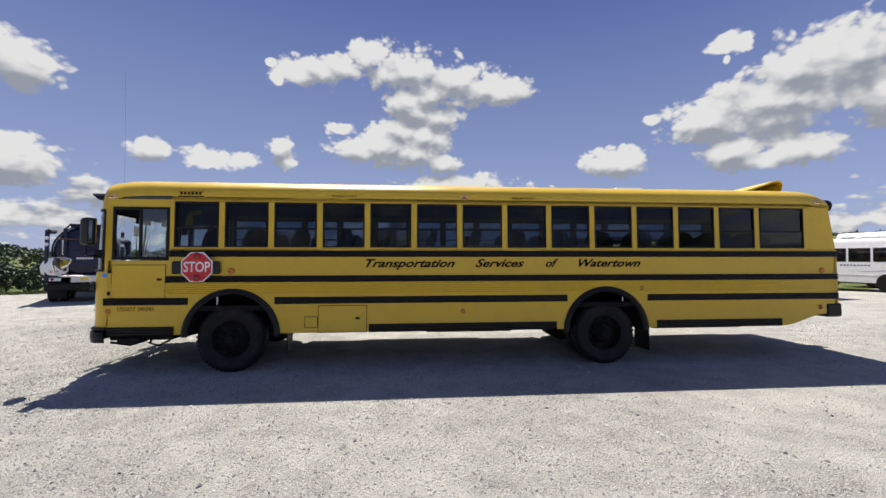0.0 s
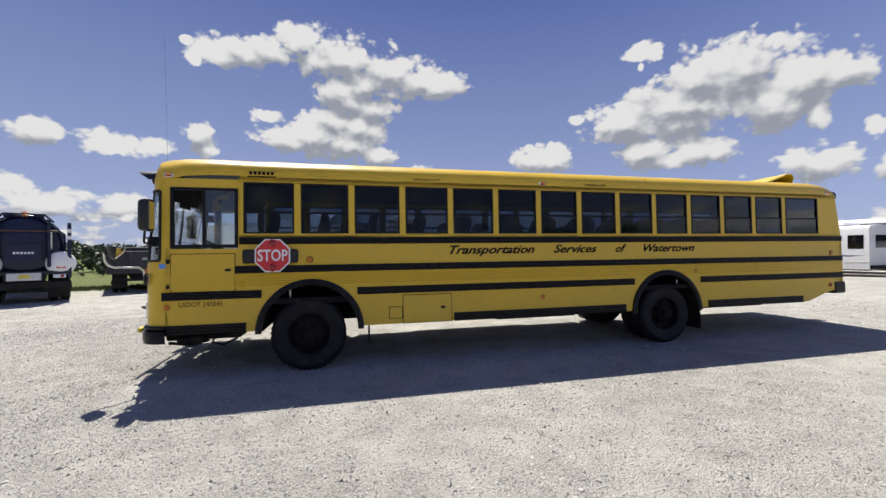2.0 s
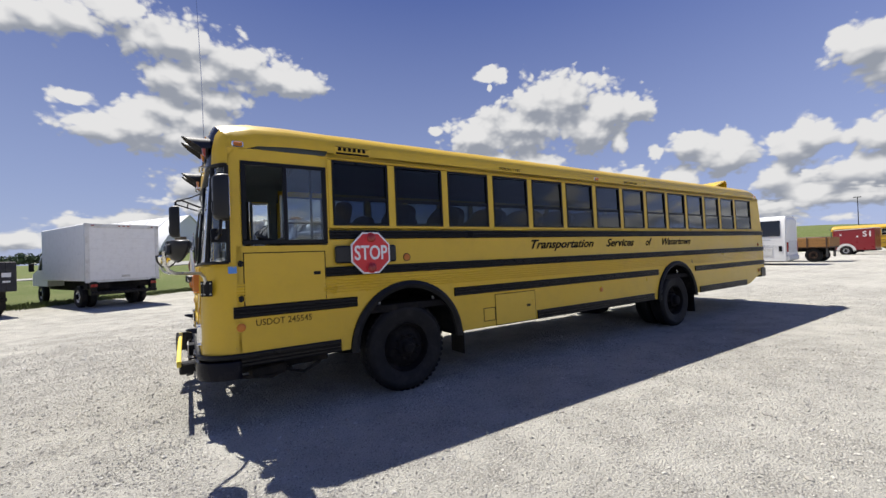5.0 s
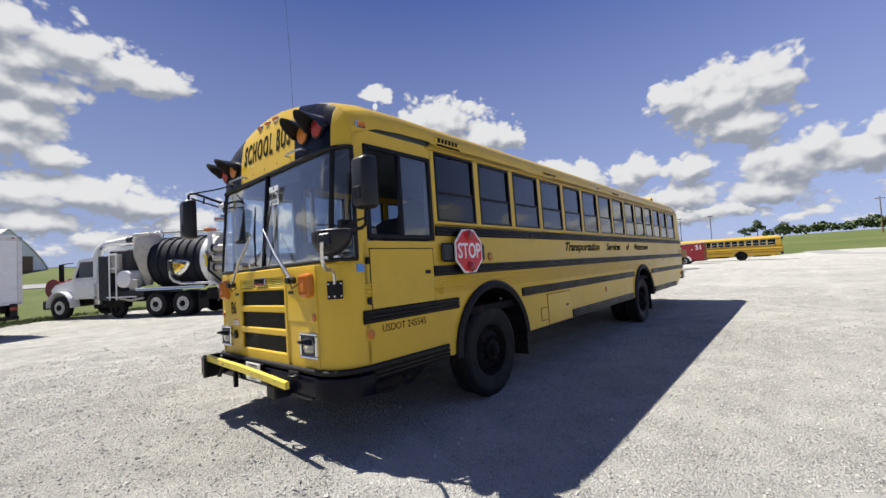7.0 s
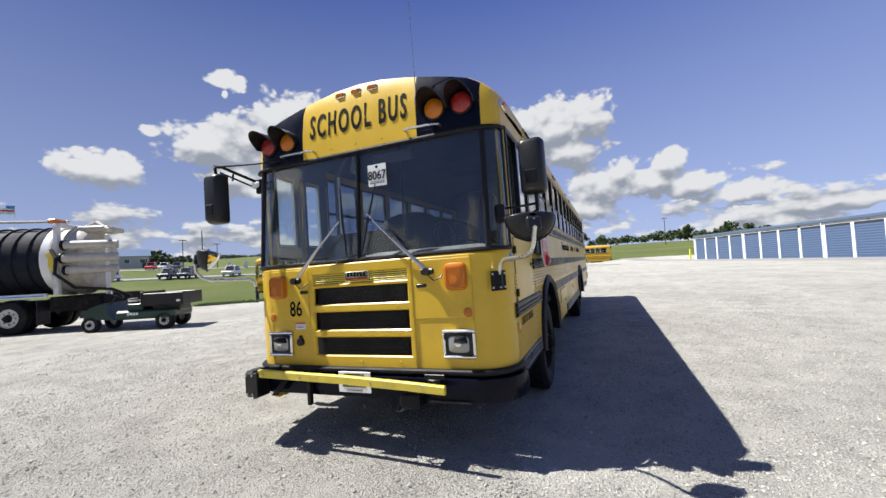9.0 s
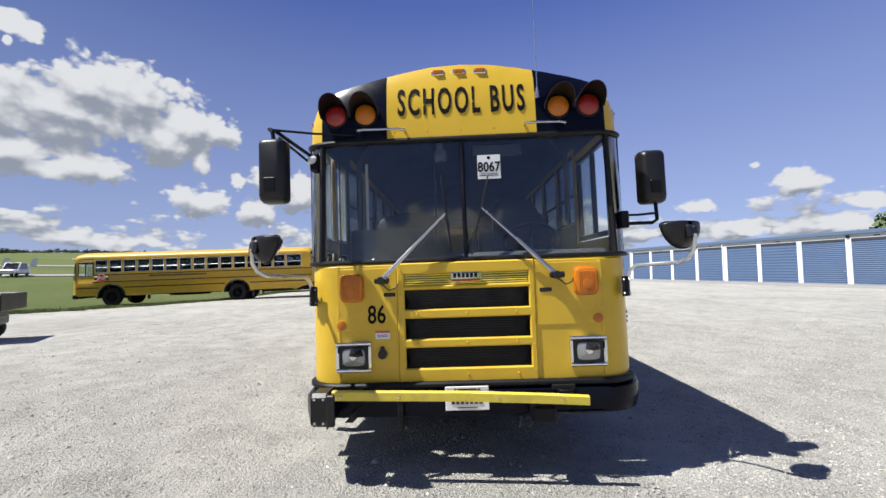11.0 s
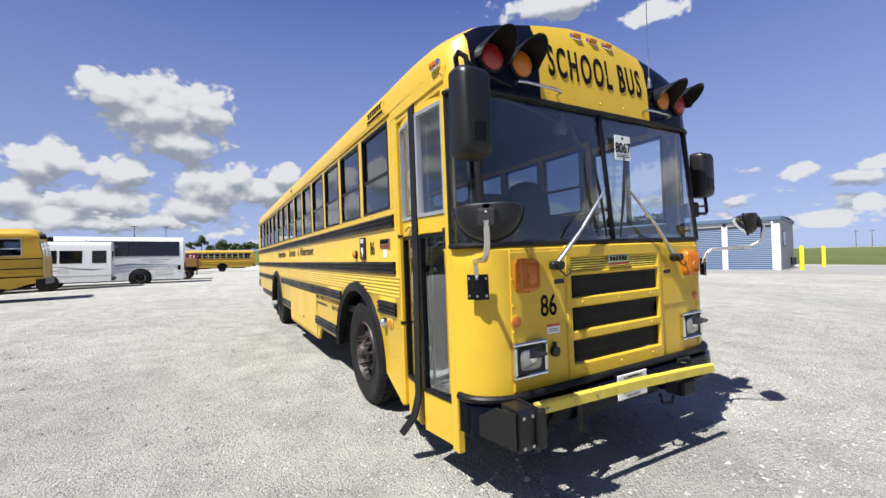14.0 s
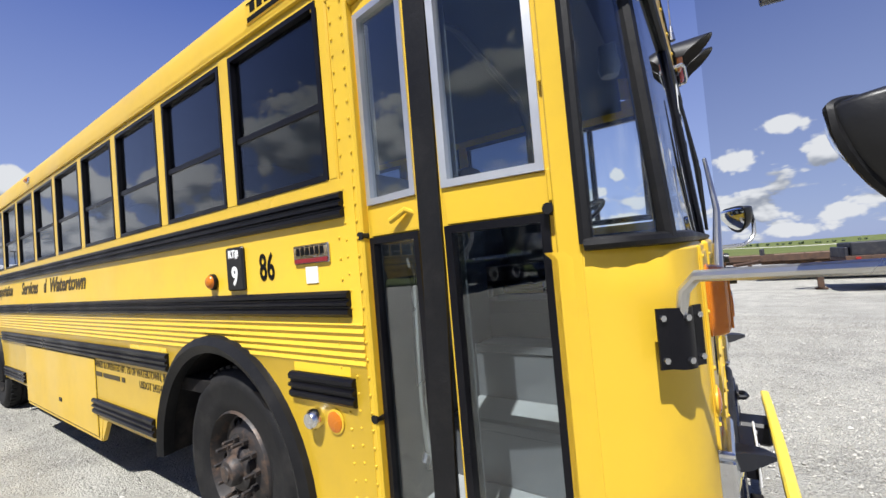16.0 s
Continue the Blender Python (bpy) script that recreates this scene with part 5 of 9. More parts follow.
    part("spokes", sp, PLASTIC, wheel_ob)
    bus_seat(bus, 1.0, 0.38, 0.88, 1.0)
    part("partition", Shape().box(1.62, 1.65, 0.1, 1.0, 1.0, 1.9, 0.01).box(1.62, 1.65, 1.44, 2.3, 1.0, 1.8, 0.01), INSIDE_DARK, bus)
    part("roof_bow", Shape().tube([(1.25, 0.12, 1.9), (1.25, 0.12, 2.62), (1.25, 0.3, 2.85), (1.25, 1.22, 3.03), (1.25, 2.14, 2.85), (1.25, 2.3, 2.62), (1.25, 2.3, 1.6)], 0.03), INSIDE, bus)
    # Signal lamps under hoods on the front cap
    for y, lens in ((2.194, RED_LENS), (1.962, AMBER), (0.482, AMBER), (0.253, RED_LENS)):
        fx = 0.098 + corner_x(y)
        lamp = round_lamp(bus, "warning_lamp", (fx, y, 2.69), 0.082, "-x", lens, deep=0.04)
        rows = []
        for t in range(15):
            a = radians(-8 + 196 * t / 14)
            reach = 0.06 + 0.16 * max(0.0, math.sin(a)) ** 0.8
            rows.append([(fx + 0.02, y + 0.102 * math.cos(a), 2.69 + 0.102 * math.sin(a)), (fx - reach, y + 0.112 * math.cos(a), 2.69 + 0.112 * math.sin(a) - 0.01), (fx - reach, y + 0.106 * math.cos(a), 2.69 + 0.106 * math.sin(a) - 0.01), (fx + 0.02, y + 0.097 * math.cos(a), 2.69 + 0.097 * math.sin(a))])
        part("hood", Shape().sheet(rows), PLASTIC, lamp)
    return bus


MAIN_POSE = Matrix.Translation((0, 1.22, 1.0)) @ Matrix.Rotation(radians(-1.3), 4, "X") @ Matrix.Translation((0, -1.22, -1.0))
bus = school_bus(MAIN_POSE, "yellow flat-fronted school bus with black rub rails, parked on gravel", lifts=(-0.035, 0.060, -0.035, 0.060))

# Poses of lettering on the bus: on the front, the driver's side and the door side.


def on_front(x, y, z, lean=0.0):
    c, s = math.cos(radians(lean)), math.sin(radians(lean))
    return Matrix(((0, s, -c, x), (-1, 0, 0, y), (0, c, s, z), (0, 0, 0, 1)))


def on_driver_side(x, y, z):
    return Matrix(((1, 0, 0, x), (0, 0, -1, y), (0, 1, 0, z), (0, 0, 0, 1)))


def on_door_side(x, y, z):
    return Matrix(((-1, 0, 0, x), (0, 0, 1, y), (0, 1, 0, z), (0, 0, 0, 1)))


def sign_x(y, z):
    """Face of the panel over the windscreen."""
    swell = 0.024 + 0.016 * ease(0.5, 0.95, abs(y - 1.22) / 1.22)
    zf = roof_z(y) - 0.055 + swell
    return float(np.interp(z, [2.495, 2.50 + 0.45 * (zf - 2.5), 2.50 + 0.82 * (zf - 2.5), zf], [0.085, 0.095, 0.125, 0.165]))


def front_sign(bus):
    ob = words("school_bus_lettering", "SCHOOL BUS", 0.208, Matrix.Identity(4), INK, bus, bold=0.006, depth=0.003, gap=1.26, label="bold black capitals reading SCHOOL BUS")
    xs = [v.co.x for v in ob.data.vertices]
    depths = [v.co.z for v in ob.data.vertices]
    ob.data.transform(on_front(0.0965, 1.222, 2.772) @ Matrix.Diagonal((0.985 / (max(xs) - min(xs)), 1, 1, 1)))
    for v, deep in zip(ob.data.vertices, depths):
        v.co.x = sign_x(v.co.y, v.co.z) - 0.0035 - 0.5 * deep


def nameplate(parent, m, w, h, edge, field, bar):
    """Maker's plate with unreadable raised lettering, drawn as bars."""
    s = Shape().box(-w / 2, w / 2, -h / 2, h / 2, 0.0, 0.010, 0.004, m)
    plate = part("maker_plate", s, edge, parent, "small maker's nameplate")
    g = Shape()
    n = 6
    for k in range(n):
        x = -w * 0.40 + k * w * 0.135
        g.box(x, x + w * 0.095, -h * 0.05, h * 0.36, 0.009, 0.0125, 0.001, m)
    g.box(-w * 0.46, w * 0.46, h * 0.38, h * 0.43, 0.009, 0.0125, 0.0, m)
    part("raised_bar", g, bar, plate)
    part("lower_band", Shape().box(-w * 0.46, w * 0.46, -h * 0.44, -h * 0.22, 0.009, 0.012, 0.0, m), field, plate)


def rivets(parent, pts, way, r=0.0065):
    """A row of small rivet heads along a seam."""
    s = Shape()
    ax = way[1]
    sg = -1 if way[0] == "-" else 1
    for p in pts:
        s.turned([(r, 0.0), (r * 0.75, sg * r * 0.6), (0.0005, sg * r * 0.8)], 6, ax, p, cap=False)
    tagged(part("rivet", s, YELLOW, parent), kind="stuff")


def row_of(a, b, step):
    a, b = Vector(a), Vector(b)
    n = max(2, int((b - a).length / step))
    return [tuple(a.lerp(b, k / (n - 1))) for k in range(n)]


def stop_arm(bus):
    c = (1.655, 1.597)
    arm = part("stop_arm", Shape().box(1.255, 1.99, -0.052, -0.012, 1.49, 1.685, 0.02), PLASTIC, bus, "red octagonal STOP sign folded against the side")
    face = part("sign_plate", Shape().prism(octagon(c, 0.252, -0.078), (0, 0.014, 0)), WHITE, arm, "white-edged red octagon")
    part("red_face", Shape().prism(octagon(c, 0.232, -0.081), (0, 0.004, 0)), RED, face)
    words("stop_lettering", "STOP", 0.155, on_driver_side(c[0], -0.083, c[1] - 0.005), WHITE, face, wide=0.74, bold=0.004, depth=0.0015)
    for dz in (0.168, -0.168):
        round_lamp(arm, "flasher", (c[0], -0.080, c[1] + dz), 0.052, "-y", RED_LENS, RED, 0.03)


def headlamp(bus, y, z):
    s = Shape()
    w, h, t = 0.130, 0.107, 0.024
    s.box(-0.035, 0.01, y - w, y + w, z - h, z - h + t, 0.007).box(-0.035, 0.01, y - w, y + w, z + h - t, z + h, 0.007)
    s.box(-0.035, 0.01, y - w, y - w + t, z - h + t, z + h - t, 0.007).box(-0.035, 0.01, y + w - t, y + w, z - h + t, z + h - t, 0.007)
    lamp = part("headlamp", s, CHROME, bus, "square headlamp in a chrome bezel")
    part("bezel_well", Shape().box(-0.022, 0.004, y - w + t, y + w - t, z - h + t, z + h - t, 0.004), PLASTIC, lamp)
    rows = []
    for k in range(4):
        t_ = k / 3
        ring = []
        for i in range(20):
            a = 2 * math.pi * i / 20
            ca, sa = math.cos(a), math.sin(a)
            u = 0.082 * math.copysign(abs(ca) ** 0.45, ca) * t_
            v = 0.062 * math.copysign(abs(sa) ** 0.45, sa) * t_
            ring.append((-0.045 + 0.020 * t_ * t_, y + u, z + v))
        rows.append(ring)
    part("lens", Shape().sheet(rows, True), LAMP_GLASS, lamp)
    part("bulb", Shape().turned([(0.0, -0.052), (0.026, -0.046), (0.03, -0.04)], 12, "x", (0, y, z + 0.008), cap=False), CHROME, lamp)
    rows = []
    for x, hw, z0, z1 in ((-0.030, 0.052, 0.000, 0.058), (-0.070, 0.046, 0.012, 0.060), (-0.100, 0.034, 0.026, 0.060), (-0.128, 0.018, 0.038, 0.054)):
        yc = y - 0.022
        rows.append([(x, yc - hw, z + z0 + 0.008), (x, yc - hw * 0.7, z + z1), (x, yc + hw * 0.7, z + z1), (x, yc + hw, z + z0 + 0.008), (x, yc, z + z0)])
    spoon = Shape().sheet(rows, True)
    spoon.f += [tuple(range(5)), tuple(range(len(spoon.v) - 5, len(spoon.v)))]
    part("lamp_sprayer", spoon, PLASTIC, lamp, "black spoon-shaped sprayer")


def turn_signal(bus, y, z):
    def loop(x, k):
        out = []
        for i in range(28):
            c, q = math.cos(2 * math.pi * i / 28), math.sin(2 * math.pi * i / 28)
            out.append((x, y + 0.089 * k * math.copysign(abs(c) ** 0.42, c), z + 0.104 * k * math.copysign(abs(q) ** 0.42, q)))
        return out

    base = part("turn_signal", Shape().sheet([loop(0.006, 1.0), loop(-0.012, 1.0), loop(-0.014, 0.97)], True), AMBER, bus, "amber turn signal with a ribbed lens")
    rows = [loop(-0.012, 0.97), loop(-0.036, 0.95), loop(-0.050, 0.89), loop(-0.056, 0.78), loop(-0.060, 0.45), loop(-0.061, 0.02)]
    part("lens", Shape().sheet(rows, True), AMBER, base)
    s = Shape()
    for k in range(9):
        s.box(-0.0625, -0.056, y - 0.062 + k * 0.0145, y - 0.057 + k * 0.0145, z - 0.075, z + 0.075, 0.002)
    tagged(part("lens_rib", s, AMBER, base), kind="stuff")
    part("reflector", Shape().turned([(0.034, -0.060), (0.032, -0.066), (0.0, -0.068)], 16, "x", (0, y, z - 0.02), cap=False), AMBER, base)


def wiper(bus, pivot, elbow, top, foot, clear):
    s = Shape().tube([pivot, Vector(pivot).lerp(Vector(elbow), 0.5) + Vector((-0.02, 0, 0)), elbow], [0.017, 0.012, 0.008], 8)
    p2, e2 = Vector(pivot) + Vector((0, clear, -0.01)), Vector(elbow) + Vector((0, clear * 0.3, -0.01))
    s.tube([p2, p2.lerp(e2, 0.5) + Vector((-0.02, 0, 0)), e2], 0.007, 6)
    w = part("wiper", s, STEEL, bus, "parked wiper with a bright twin arm")
    part("pivot", Shape().turned([(0.028, -0.05), (0.03, 0.0), (0.03, 0.04)], 12, "x", pivot).box(pivot[0] - 0.03, pivot[0], pivot[1] - 0.06, pivot[1] + 0.05, pivot[2] - 0.022, pivot[2] + 0.022, 0.01), PLASTIC, w)
    part("blade", Shape().tube([top, Vector(top).lerp(Vector(foot), 0.5) + Vector((-0.012, 0, 0)), foot], [0.005, 0.012, 0.005], 6), PLASTIC, w)
    part("hose", Shape().tube([Vector(pivot) + Vector((-0.02, 0, -0.02)), Vector(pivot) + Vector((-0.03, -0.06, -0.07)), Vector(pivot) + Vector((-0.02, -0.11, -0.05)), Vector(pivot) + Vector((0.0, -0.12, -0.03))], 0.005, 6), PLASTIC, w)


def hatch(bus, x0, x1, z0, z1, y, latch=None, hinges=()):
    """Access door on the side, a thin raised sheet with a dark seam, a latch and hinges."""
    s = -1 if y < 1 else 1
    part("hatch_seam", Shape().box(x0 - 0.009, x1 + 0.009, min(y, y + s * 0.002), max(y, y + s * 0.002), z0 - 0.009, z1 + 0.009, 0.0), DARK, bus)
    door = part("hatch_door", Shape().box(x0, x1, min(y - s * 0.005, y + s * 0.007), max(y - s * 0.005, y + s * 0.007), z0, z1, 0.003), YELLOW, bus)
    if latch:
        part("latch", Shape().box(latch[0] - 0.038, latch[0] + 0.038, min(y, y + s * 0.014), max(y, y + s * 0.014), latch[1] - 0.018, latch[1] + 0.018, 0.006), BLACK, door)
    for hx, hz in hinges:
        part("hinge", Shape().box(hx - 0.022, hx + 0.022, min(y, y + s * 0.020), max(y, y + s * 0.020), hz - 0.026, hz + 0.026, 0.005).turned([(0.011, -0.03), (0.011, 0.03)], 8, "z", (hx, y + s * 0.018, hz)), BLACK, door)


def crossing_gate(bus):
    """Yellow folding gate arm along the bumper, with its motor box and rests."""
    box = Shape().prism([(-0.045, 2.22, 0.43), (-0.185, 2.22, 0.43), (-0.205, 2.22, 0.46), (-0.205, 2.22, 0.63), (-0.18, 2.22, 0.655), (-0.045, 2.22, 0.655)], (0, 0.10, 0))
    box.prism([(-0.10, 2.32, 0.455), (-0.185, 2.335, 0.44), (-0.185, 2.335, 0.64), (-0.06, 2.375, 0.645), (0.02, 2.43, 0.59), (0.02, 2.43, 0.48)], (0.004, -0.012, 0))
    box.box(-0.225, -0.045, 2.205, 2.216, 0.425, 0.665, 0.003).box(-0.232, -0.20, 2.16, 2.21, 0.44, 0.65, 0.006)
    gate = part("crossing_gate", box, PLASTIC, bus, "yellow crossing gate arm folded across the front bumper")
    rows = []
    for y, x, z, k in ((2.185, -0.175, 0.634, 1.0), (1.3, -0.185, 0.612, 1.0), (0.75, -0.19, 0.586, 0.98), (0.447, -0.19, 0.566, 0.95)):
        rows.append([(x - 0.018, y, z - 0.030 * k), (x + 0.018, y, z - 0.030 * k), (x + 0.020, y, z + 0.026 * k), (x + 0.012, y, z + 0.034 * k), (x - 0.012, y, z + 0.034 * k), (x - 0.020, y, z + 0.026 * k)])
    sh = Shape().sheet(rows, True)
    sh.f += [tuple(range(6)), tuple(range(len(sh.v) - 6, len(sh.v)))]
    arm = part("gate_arm", sh, YELLOW_DULL, gate, "scuffed yellow bar")
    for y in (2.12, 1.72, 1.05, 0.62):
        part("bolt", Shape().turned([(0.009, -0.03), (0.009, -0.012)], 6, "x", (-0.185, y, 0.63 - (2.12 - y) * 0.028)), STEEL, arm)
    part("arm_rest", Shape().box(-0.19, -0.04, 0.66, 0.82, 0.415, 0.53, 0.015).tube([(-0.1, 0.80, 0.40), (-0.12, 0.85, 0.37), (-0.08, 0.9, 0.36), (-0.05, 0.88, 0.42)], 0.012, 6), BLACK, gate)
    part("strut", Shape().prism([(-0.12, 2.12, 0.43), (-0.12, 2.06, 0.43), (-0.12, 1.90, 0.60), (-0.12, 1.93, 0.63)], (0.02, 0, 0)), DARK, gate)
    part("hanger", Shape().box(-0.10, -0.06, 1.71, 1.75, 0.36, 0.62, 0.006), DARK, gate)
    for y, z in ((2.30, 0.62), (2.30, 0.46), (2.24, 0.62), (2.24, 0.46)):
        part("bolt", Shape().turned([(0.010, -0.213), (0.010, -0.20)], 6, "x", (0, y, z)), STEEL, gate)


def number_plate(bus):
    p = part("number_plate", Shape().box(-0.108, -0.100, 1.108, 1.412, 0.49, 0.655, 0.006), WHITE, bus, "white number plate with unreadable print")
    s = Shape()
    for k in range(7):
        s.box(-0.1115, -0.107, 1.155 + k * 0.032, 1.178 + k * 0.032, 0.535, 0.555, 0.0)
    part("printed_bar", s, INK_BROWN, p)
    part("fine_print", Shape().box(-0.1115, -0.107, 1.19, 1.33, 0.508, 0.513).box(-0.1115, -0.107, 1.17, 1.35, 0.628, 0.640), INK_BROWN, p)
    for y in (1.19, 1.33):
        part("bolt", Shape().turned([(0.009, -0.114), (0.009, -0.106)], 6, "x", (0, y, 0.633)), STEEL, p)
    part("plate_bracket", Shape().box(-0.100, -0.04, 1.15, 1.37, 0.50, 0.64, 0.004), BLACK, p)


def dress_bus(bus):
    front_sign(bus)
    stop_arm(bus)
    for y in (2.072, 0.380):
        headlamp(bus, y, 0.858)
    for y in (2.075, 0.372):
        turn_signal(bus, y, 1.358)
    for y in (2.158, 0.295):
        round_lamp(bus, "marker_lamp", (corner_x(y) - 0.004, y, 1.088), 0.036, "-x", AMBER, YELLOW, 0.010)
    # Clearance lamps along the brow and on the shoulders
    for y in (1.394, 1.229, 1.064):
        b = part("clearance_lamp", Shape().box(0.128, 0.205, y - 0.055, y + 0.055, 3.005 - 0.02 * abs(y - 1.229), 3.05 - 0.02 * abs(y - 1.229), 0.010), CHROME, bus, "amber clearance lamp with a chrome guard")
        part("lens", Shape().box(0.112, 0.17, y - 0.04, y + 0.04, 3.012, 3.045, 0.010), AMBER, b)
    for x, y, s in ((0.34, -0.002, -1), (0.34, WIDE + 0.002, 1), (5.885, -0.004, -1), (5.885, WIDE + 0.004, 1), (12.35, -0.0, -1)):
        z = 2.70 if x < 1 else 2.755
        y2 = y if x < 1 else (0.004 if s < 0 else WIDE - 0.004)
        lamp = part("clearance_lamp", Shape().box(x - 0.055, x + 0.055, min(y2 - 0.03 * s, y2 + 0.02 * s), max(y2 - 0.03 * s, y2 + 0.02 * s), z - 0.028, z + 0.028, 0.010), CHROME, bus)
        part("lens", Shape().box(x - 0.04, x + 0.04, min(y2, y2 + 0.035 * s), max(y2, y2 + 0.035 * s), z - 0.020, z + 0.020, 0.010), AMBER, lamp)
    # Front: plates, numbers, stickers, seams
    nameplate(bus, on_front(-0.012, 1.236, 1.416), 0.226, 0.072, CHROME, DARK_RED, INK)
    words("number", "86", 0.128, on_front(-0.0075, 1.898, 1.154), INK, bus, wide=0.74, bold=0.003, depth=0.001, label="black fleet number 86")
    st = part("sticker", Shape().box(-0.0025, 0.002, 1.808, 1.912, 0.982, 1.040), PAPER, bus, "small red and white warning sticker")
    part("printed_band", Shape().box(-0.0035, 0.0, 1.808, 1.912, 1.026, 1.040), RED_INK, st)
    part("fine_print", Shape().box(-0.0035, 0.0, 1.82, 1.90, 1.008, 1.012).box(-0.0035, 0.0, 1.82, 1.90, 0.996, 1.0), INK, st)
    part("socket_cover", Shape().turned([(0.036, 0.002), (0.034, -0.025), (0.0, -0.028)], 8, "x", (0, 1.862, 0.872)).box(-0.02, 0.0, 1.848, 1.876, 0.90, 0.93, 0.005), PLASTIC, bus)
    for y in (1.80, 0.66):
        part("vent_slot", Shape().box(-0.012, 0.002, y - 0.045, y + 0.045, 1.288, 1.318, 0.006), PLASTIC, bus)
    for y0, y1, z0, z1 in ((0.25, 0.735, 1.05, 1.50), (1.748, 2.19, 1.05, 1.50)):
        part("front_flap", Shape().box(-0.0065, 0.002, y0, y1, z0, z1, 0.003), YELLOW, bus)
    for y in (0.262, 2.178):
        part("corner_seam", Shape().box(-0.006 + corner_x(y), 0.006 + corner_x(y), y - 0.010, y + 0.010, 0.675, 1.52, 0.003), YELLOW, bus)
        rivets(bus, row_of((corner_x(y) - 0.006, y, 0.72), (corner_x(y) - 0.006, y, 1.49), 0.11), "-x", 0.008)
    for z in (0.715, 0.942, 1.155):
        rivets(bus, row_of((-0.012, 0.88, z), (-0.012, 1.6, z), 0.22), "-x", 0.009)
    rivets(bus, row_of((-0.013, 0.758, 0.73), (-0.013, 0.758, 1.48), 0.13) + row_of((-0.013, 1.718, 0.73), (-0.013, 1.718, 1.48), 0.13), "-x", 0.007)
    rivets(bus, row_of((0.078, 0.72, 2.545), (0.078, 1.74, 2.545), 0.2), "-x", 0.010)
    crossing_gate(bus)
    number_plate(bus)
    part("tow_hook", Shape().tube([(-0.05, 0.52, 0.60), (-0.09, 0.53, 0.60), (-0.10, 0.57, 0.60), (-0.09, 0.61, 0.60), (-0.05, 0.62, 0.60)], 0.014, 8), BLACK, bus)
    part("front_step_slot", Shape().box(-0.064, -0.05, 0.30, 0.64, 0.435, 0.445).box(-0.064, -0.05, 0.5, 0.66, 0.60, 0.64, 0.004), PLASTIC, bus)
    # Wipers and handles
    wiper(bus, (-0.035, 1.852, 1.407), (-0.025, 1.368, 1.885), (0.045, 1.394, 2.185), (-0.005, 1.329, 1.575), 0.03)
    wiper(bus, (-0.035, 0.588, 1.409), (-0.025, 1.100, 1.918), (0.045, 1.041, 2.163), (-0.005, 1.185, 1.575), -0.03)
    for y0, y1 in ((1.66, 2.02), (0.44, 0.74)):
        part("grab_handle", Shape().tube([(0.085, y0, 2.545), (0.045, y0, 2.55), (0.035, y0 + 0.05 * (1 if y1 > y0 else -1), 2.555), (0.035, y1 - 0.05, 2.56), (0.045, y1, 2.56), (0.085, y1, 2.555)], 0.010, 8), STEEL, bus)
    whip = part("antenna", Shape().turned([(0.02, 0.0), (0.014, 0.05), (0.008, 0.09)], 10, "z", (0.085, 0.632, 2.76)), STEEL, bus, "tall thin whip antenna")
    part("whip", Shape().tube([(0.085, 0.632, 2.84), (0.08, 0.634, 3.5), (0.06, 0.64, 4.2), (0.03, 0.65, 5.0)], [0.0035, 0.003, 0.0026, 0.002], 6), STEEL, whip)
    # Hanging tag behind the glass
    tag = part("paper_tag", Shape().box(0.062, 0.066, 0.941, 1.114, 2.149, 2.332, 0.0), PAPER, bus, "white paper tag with the number 8067")
    words("tag_number", "8067", 0.072, on_front(0.0595, 1.028, 2.236), INK, tag, wide=0.82, bold=0.002, depth=0.0008)
    part("fine_print", Shape().box(0.0605, 0.063, 0.955, 1.10, 2.172, 2.177).box(0.0605, 0.063, 0.965, 1.09, 2.185, 2.188), INK, tag)
    part("punched_hole", Shape().turned([(0.013, -0.001), (0.013, 0.002)], 10, "x", (0.0615, 1.028, 2.31)), INK, tag)
    part("roof_fan", Shape().turned([(0.045, 0.0), (0.055, -0.06), (0.04, -0.1)], 12, "z", (0.32, 1.40, 2.46)).box(0.28, 0.36, 1.38, 1.42, 2.43, 2.52, 0.01), INSIDE, bus)
    part("inside_mirror", Shape().box(0.20, 0.23, 0.75, 1.15, 2.36, 2.46, 0.012), INSIDE_DARK, bus)
    part("white_post", Shape().tube([(1.16, 2.2, 0.98), (1.16, 2.2, 2.6)], 0.016), WHITE, bus)
    # Mirrors
    flat_mirror(bus, 0.18, -0.325, -0.135, 1.925, 2.34, [(0.14, 0.02, 1.775), (0.13, -0.05, 1.775), (0.14, -0.20, 1.775), (0.15, -0.245, 1.80), (0.16, -0.245, 1.94)], -1, [[(0.14, 0.02, 1.84), (0.14, -0.10, 1.84), (0.15, -0.24, 1.85)]])
    part("mirror_plate", Shape().box(0.09, 0.23, -0.012, 0.05, 1.74, 1.87, 0.008), BLACK, bus)
    flat_mirror(bus, -0.20, 2.462, 2.652, 1.975, 2.43, [(-0.20, 2.56, 2.43), (-0.20, 2.57, 2.49), (-0.18, 2.60, 2.515), (-0.12, 2.58, 2.52), (0.16, 2.37, 2.37)], 1, [[(-0.185, 2.53, 2.45), (0.17, 2.38, 2.31)], [(-0.19, 2.60, 2.51), (0.0, 2.35, 2.535), (0.08, 2.05, 2.535)], [(-0.06, 2.52, 2.39), (-0.05, 2.52, 2.46)]])
    part("mirror_plate", Shape().box(0.11, 0.22, 2.35, 2.42, 2.28, 2.42, 0.01), BLACK, bus)
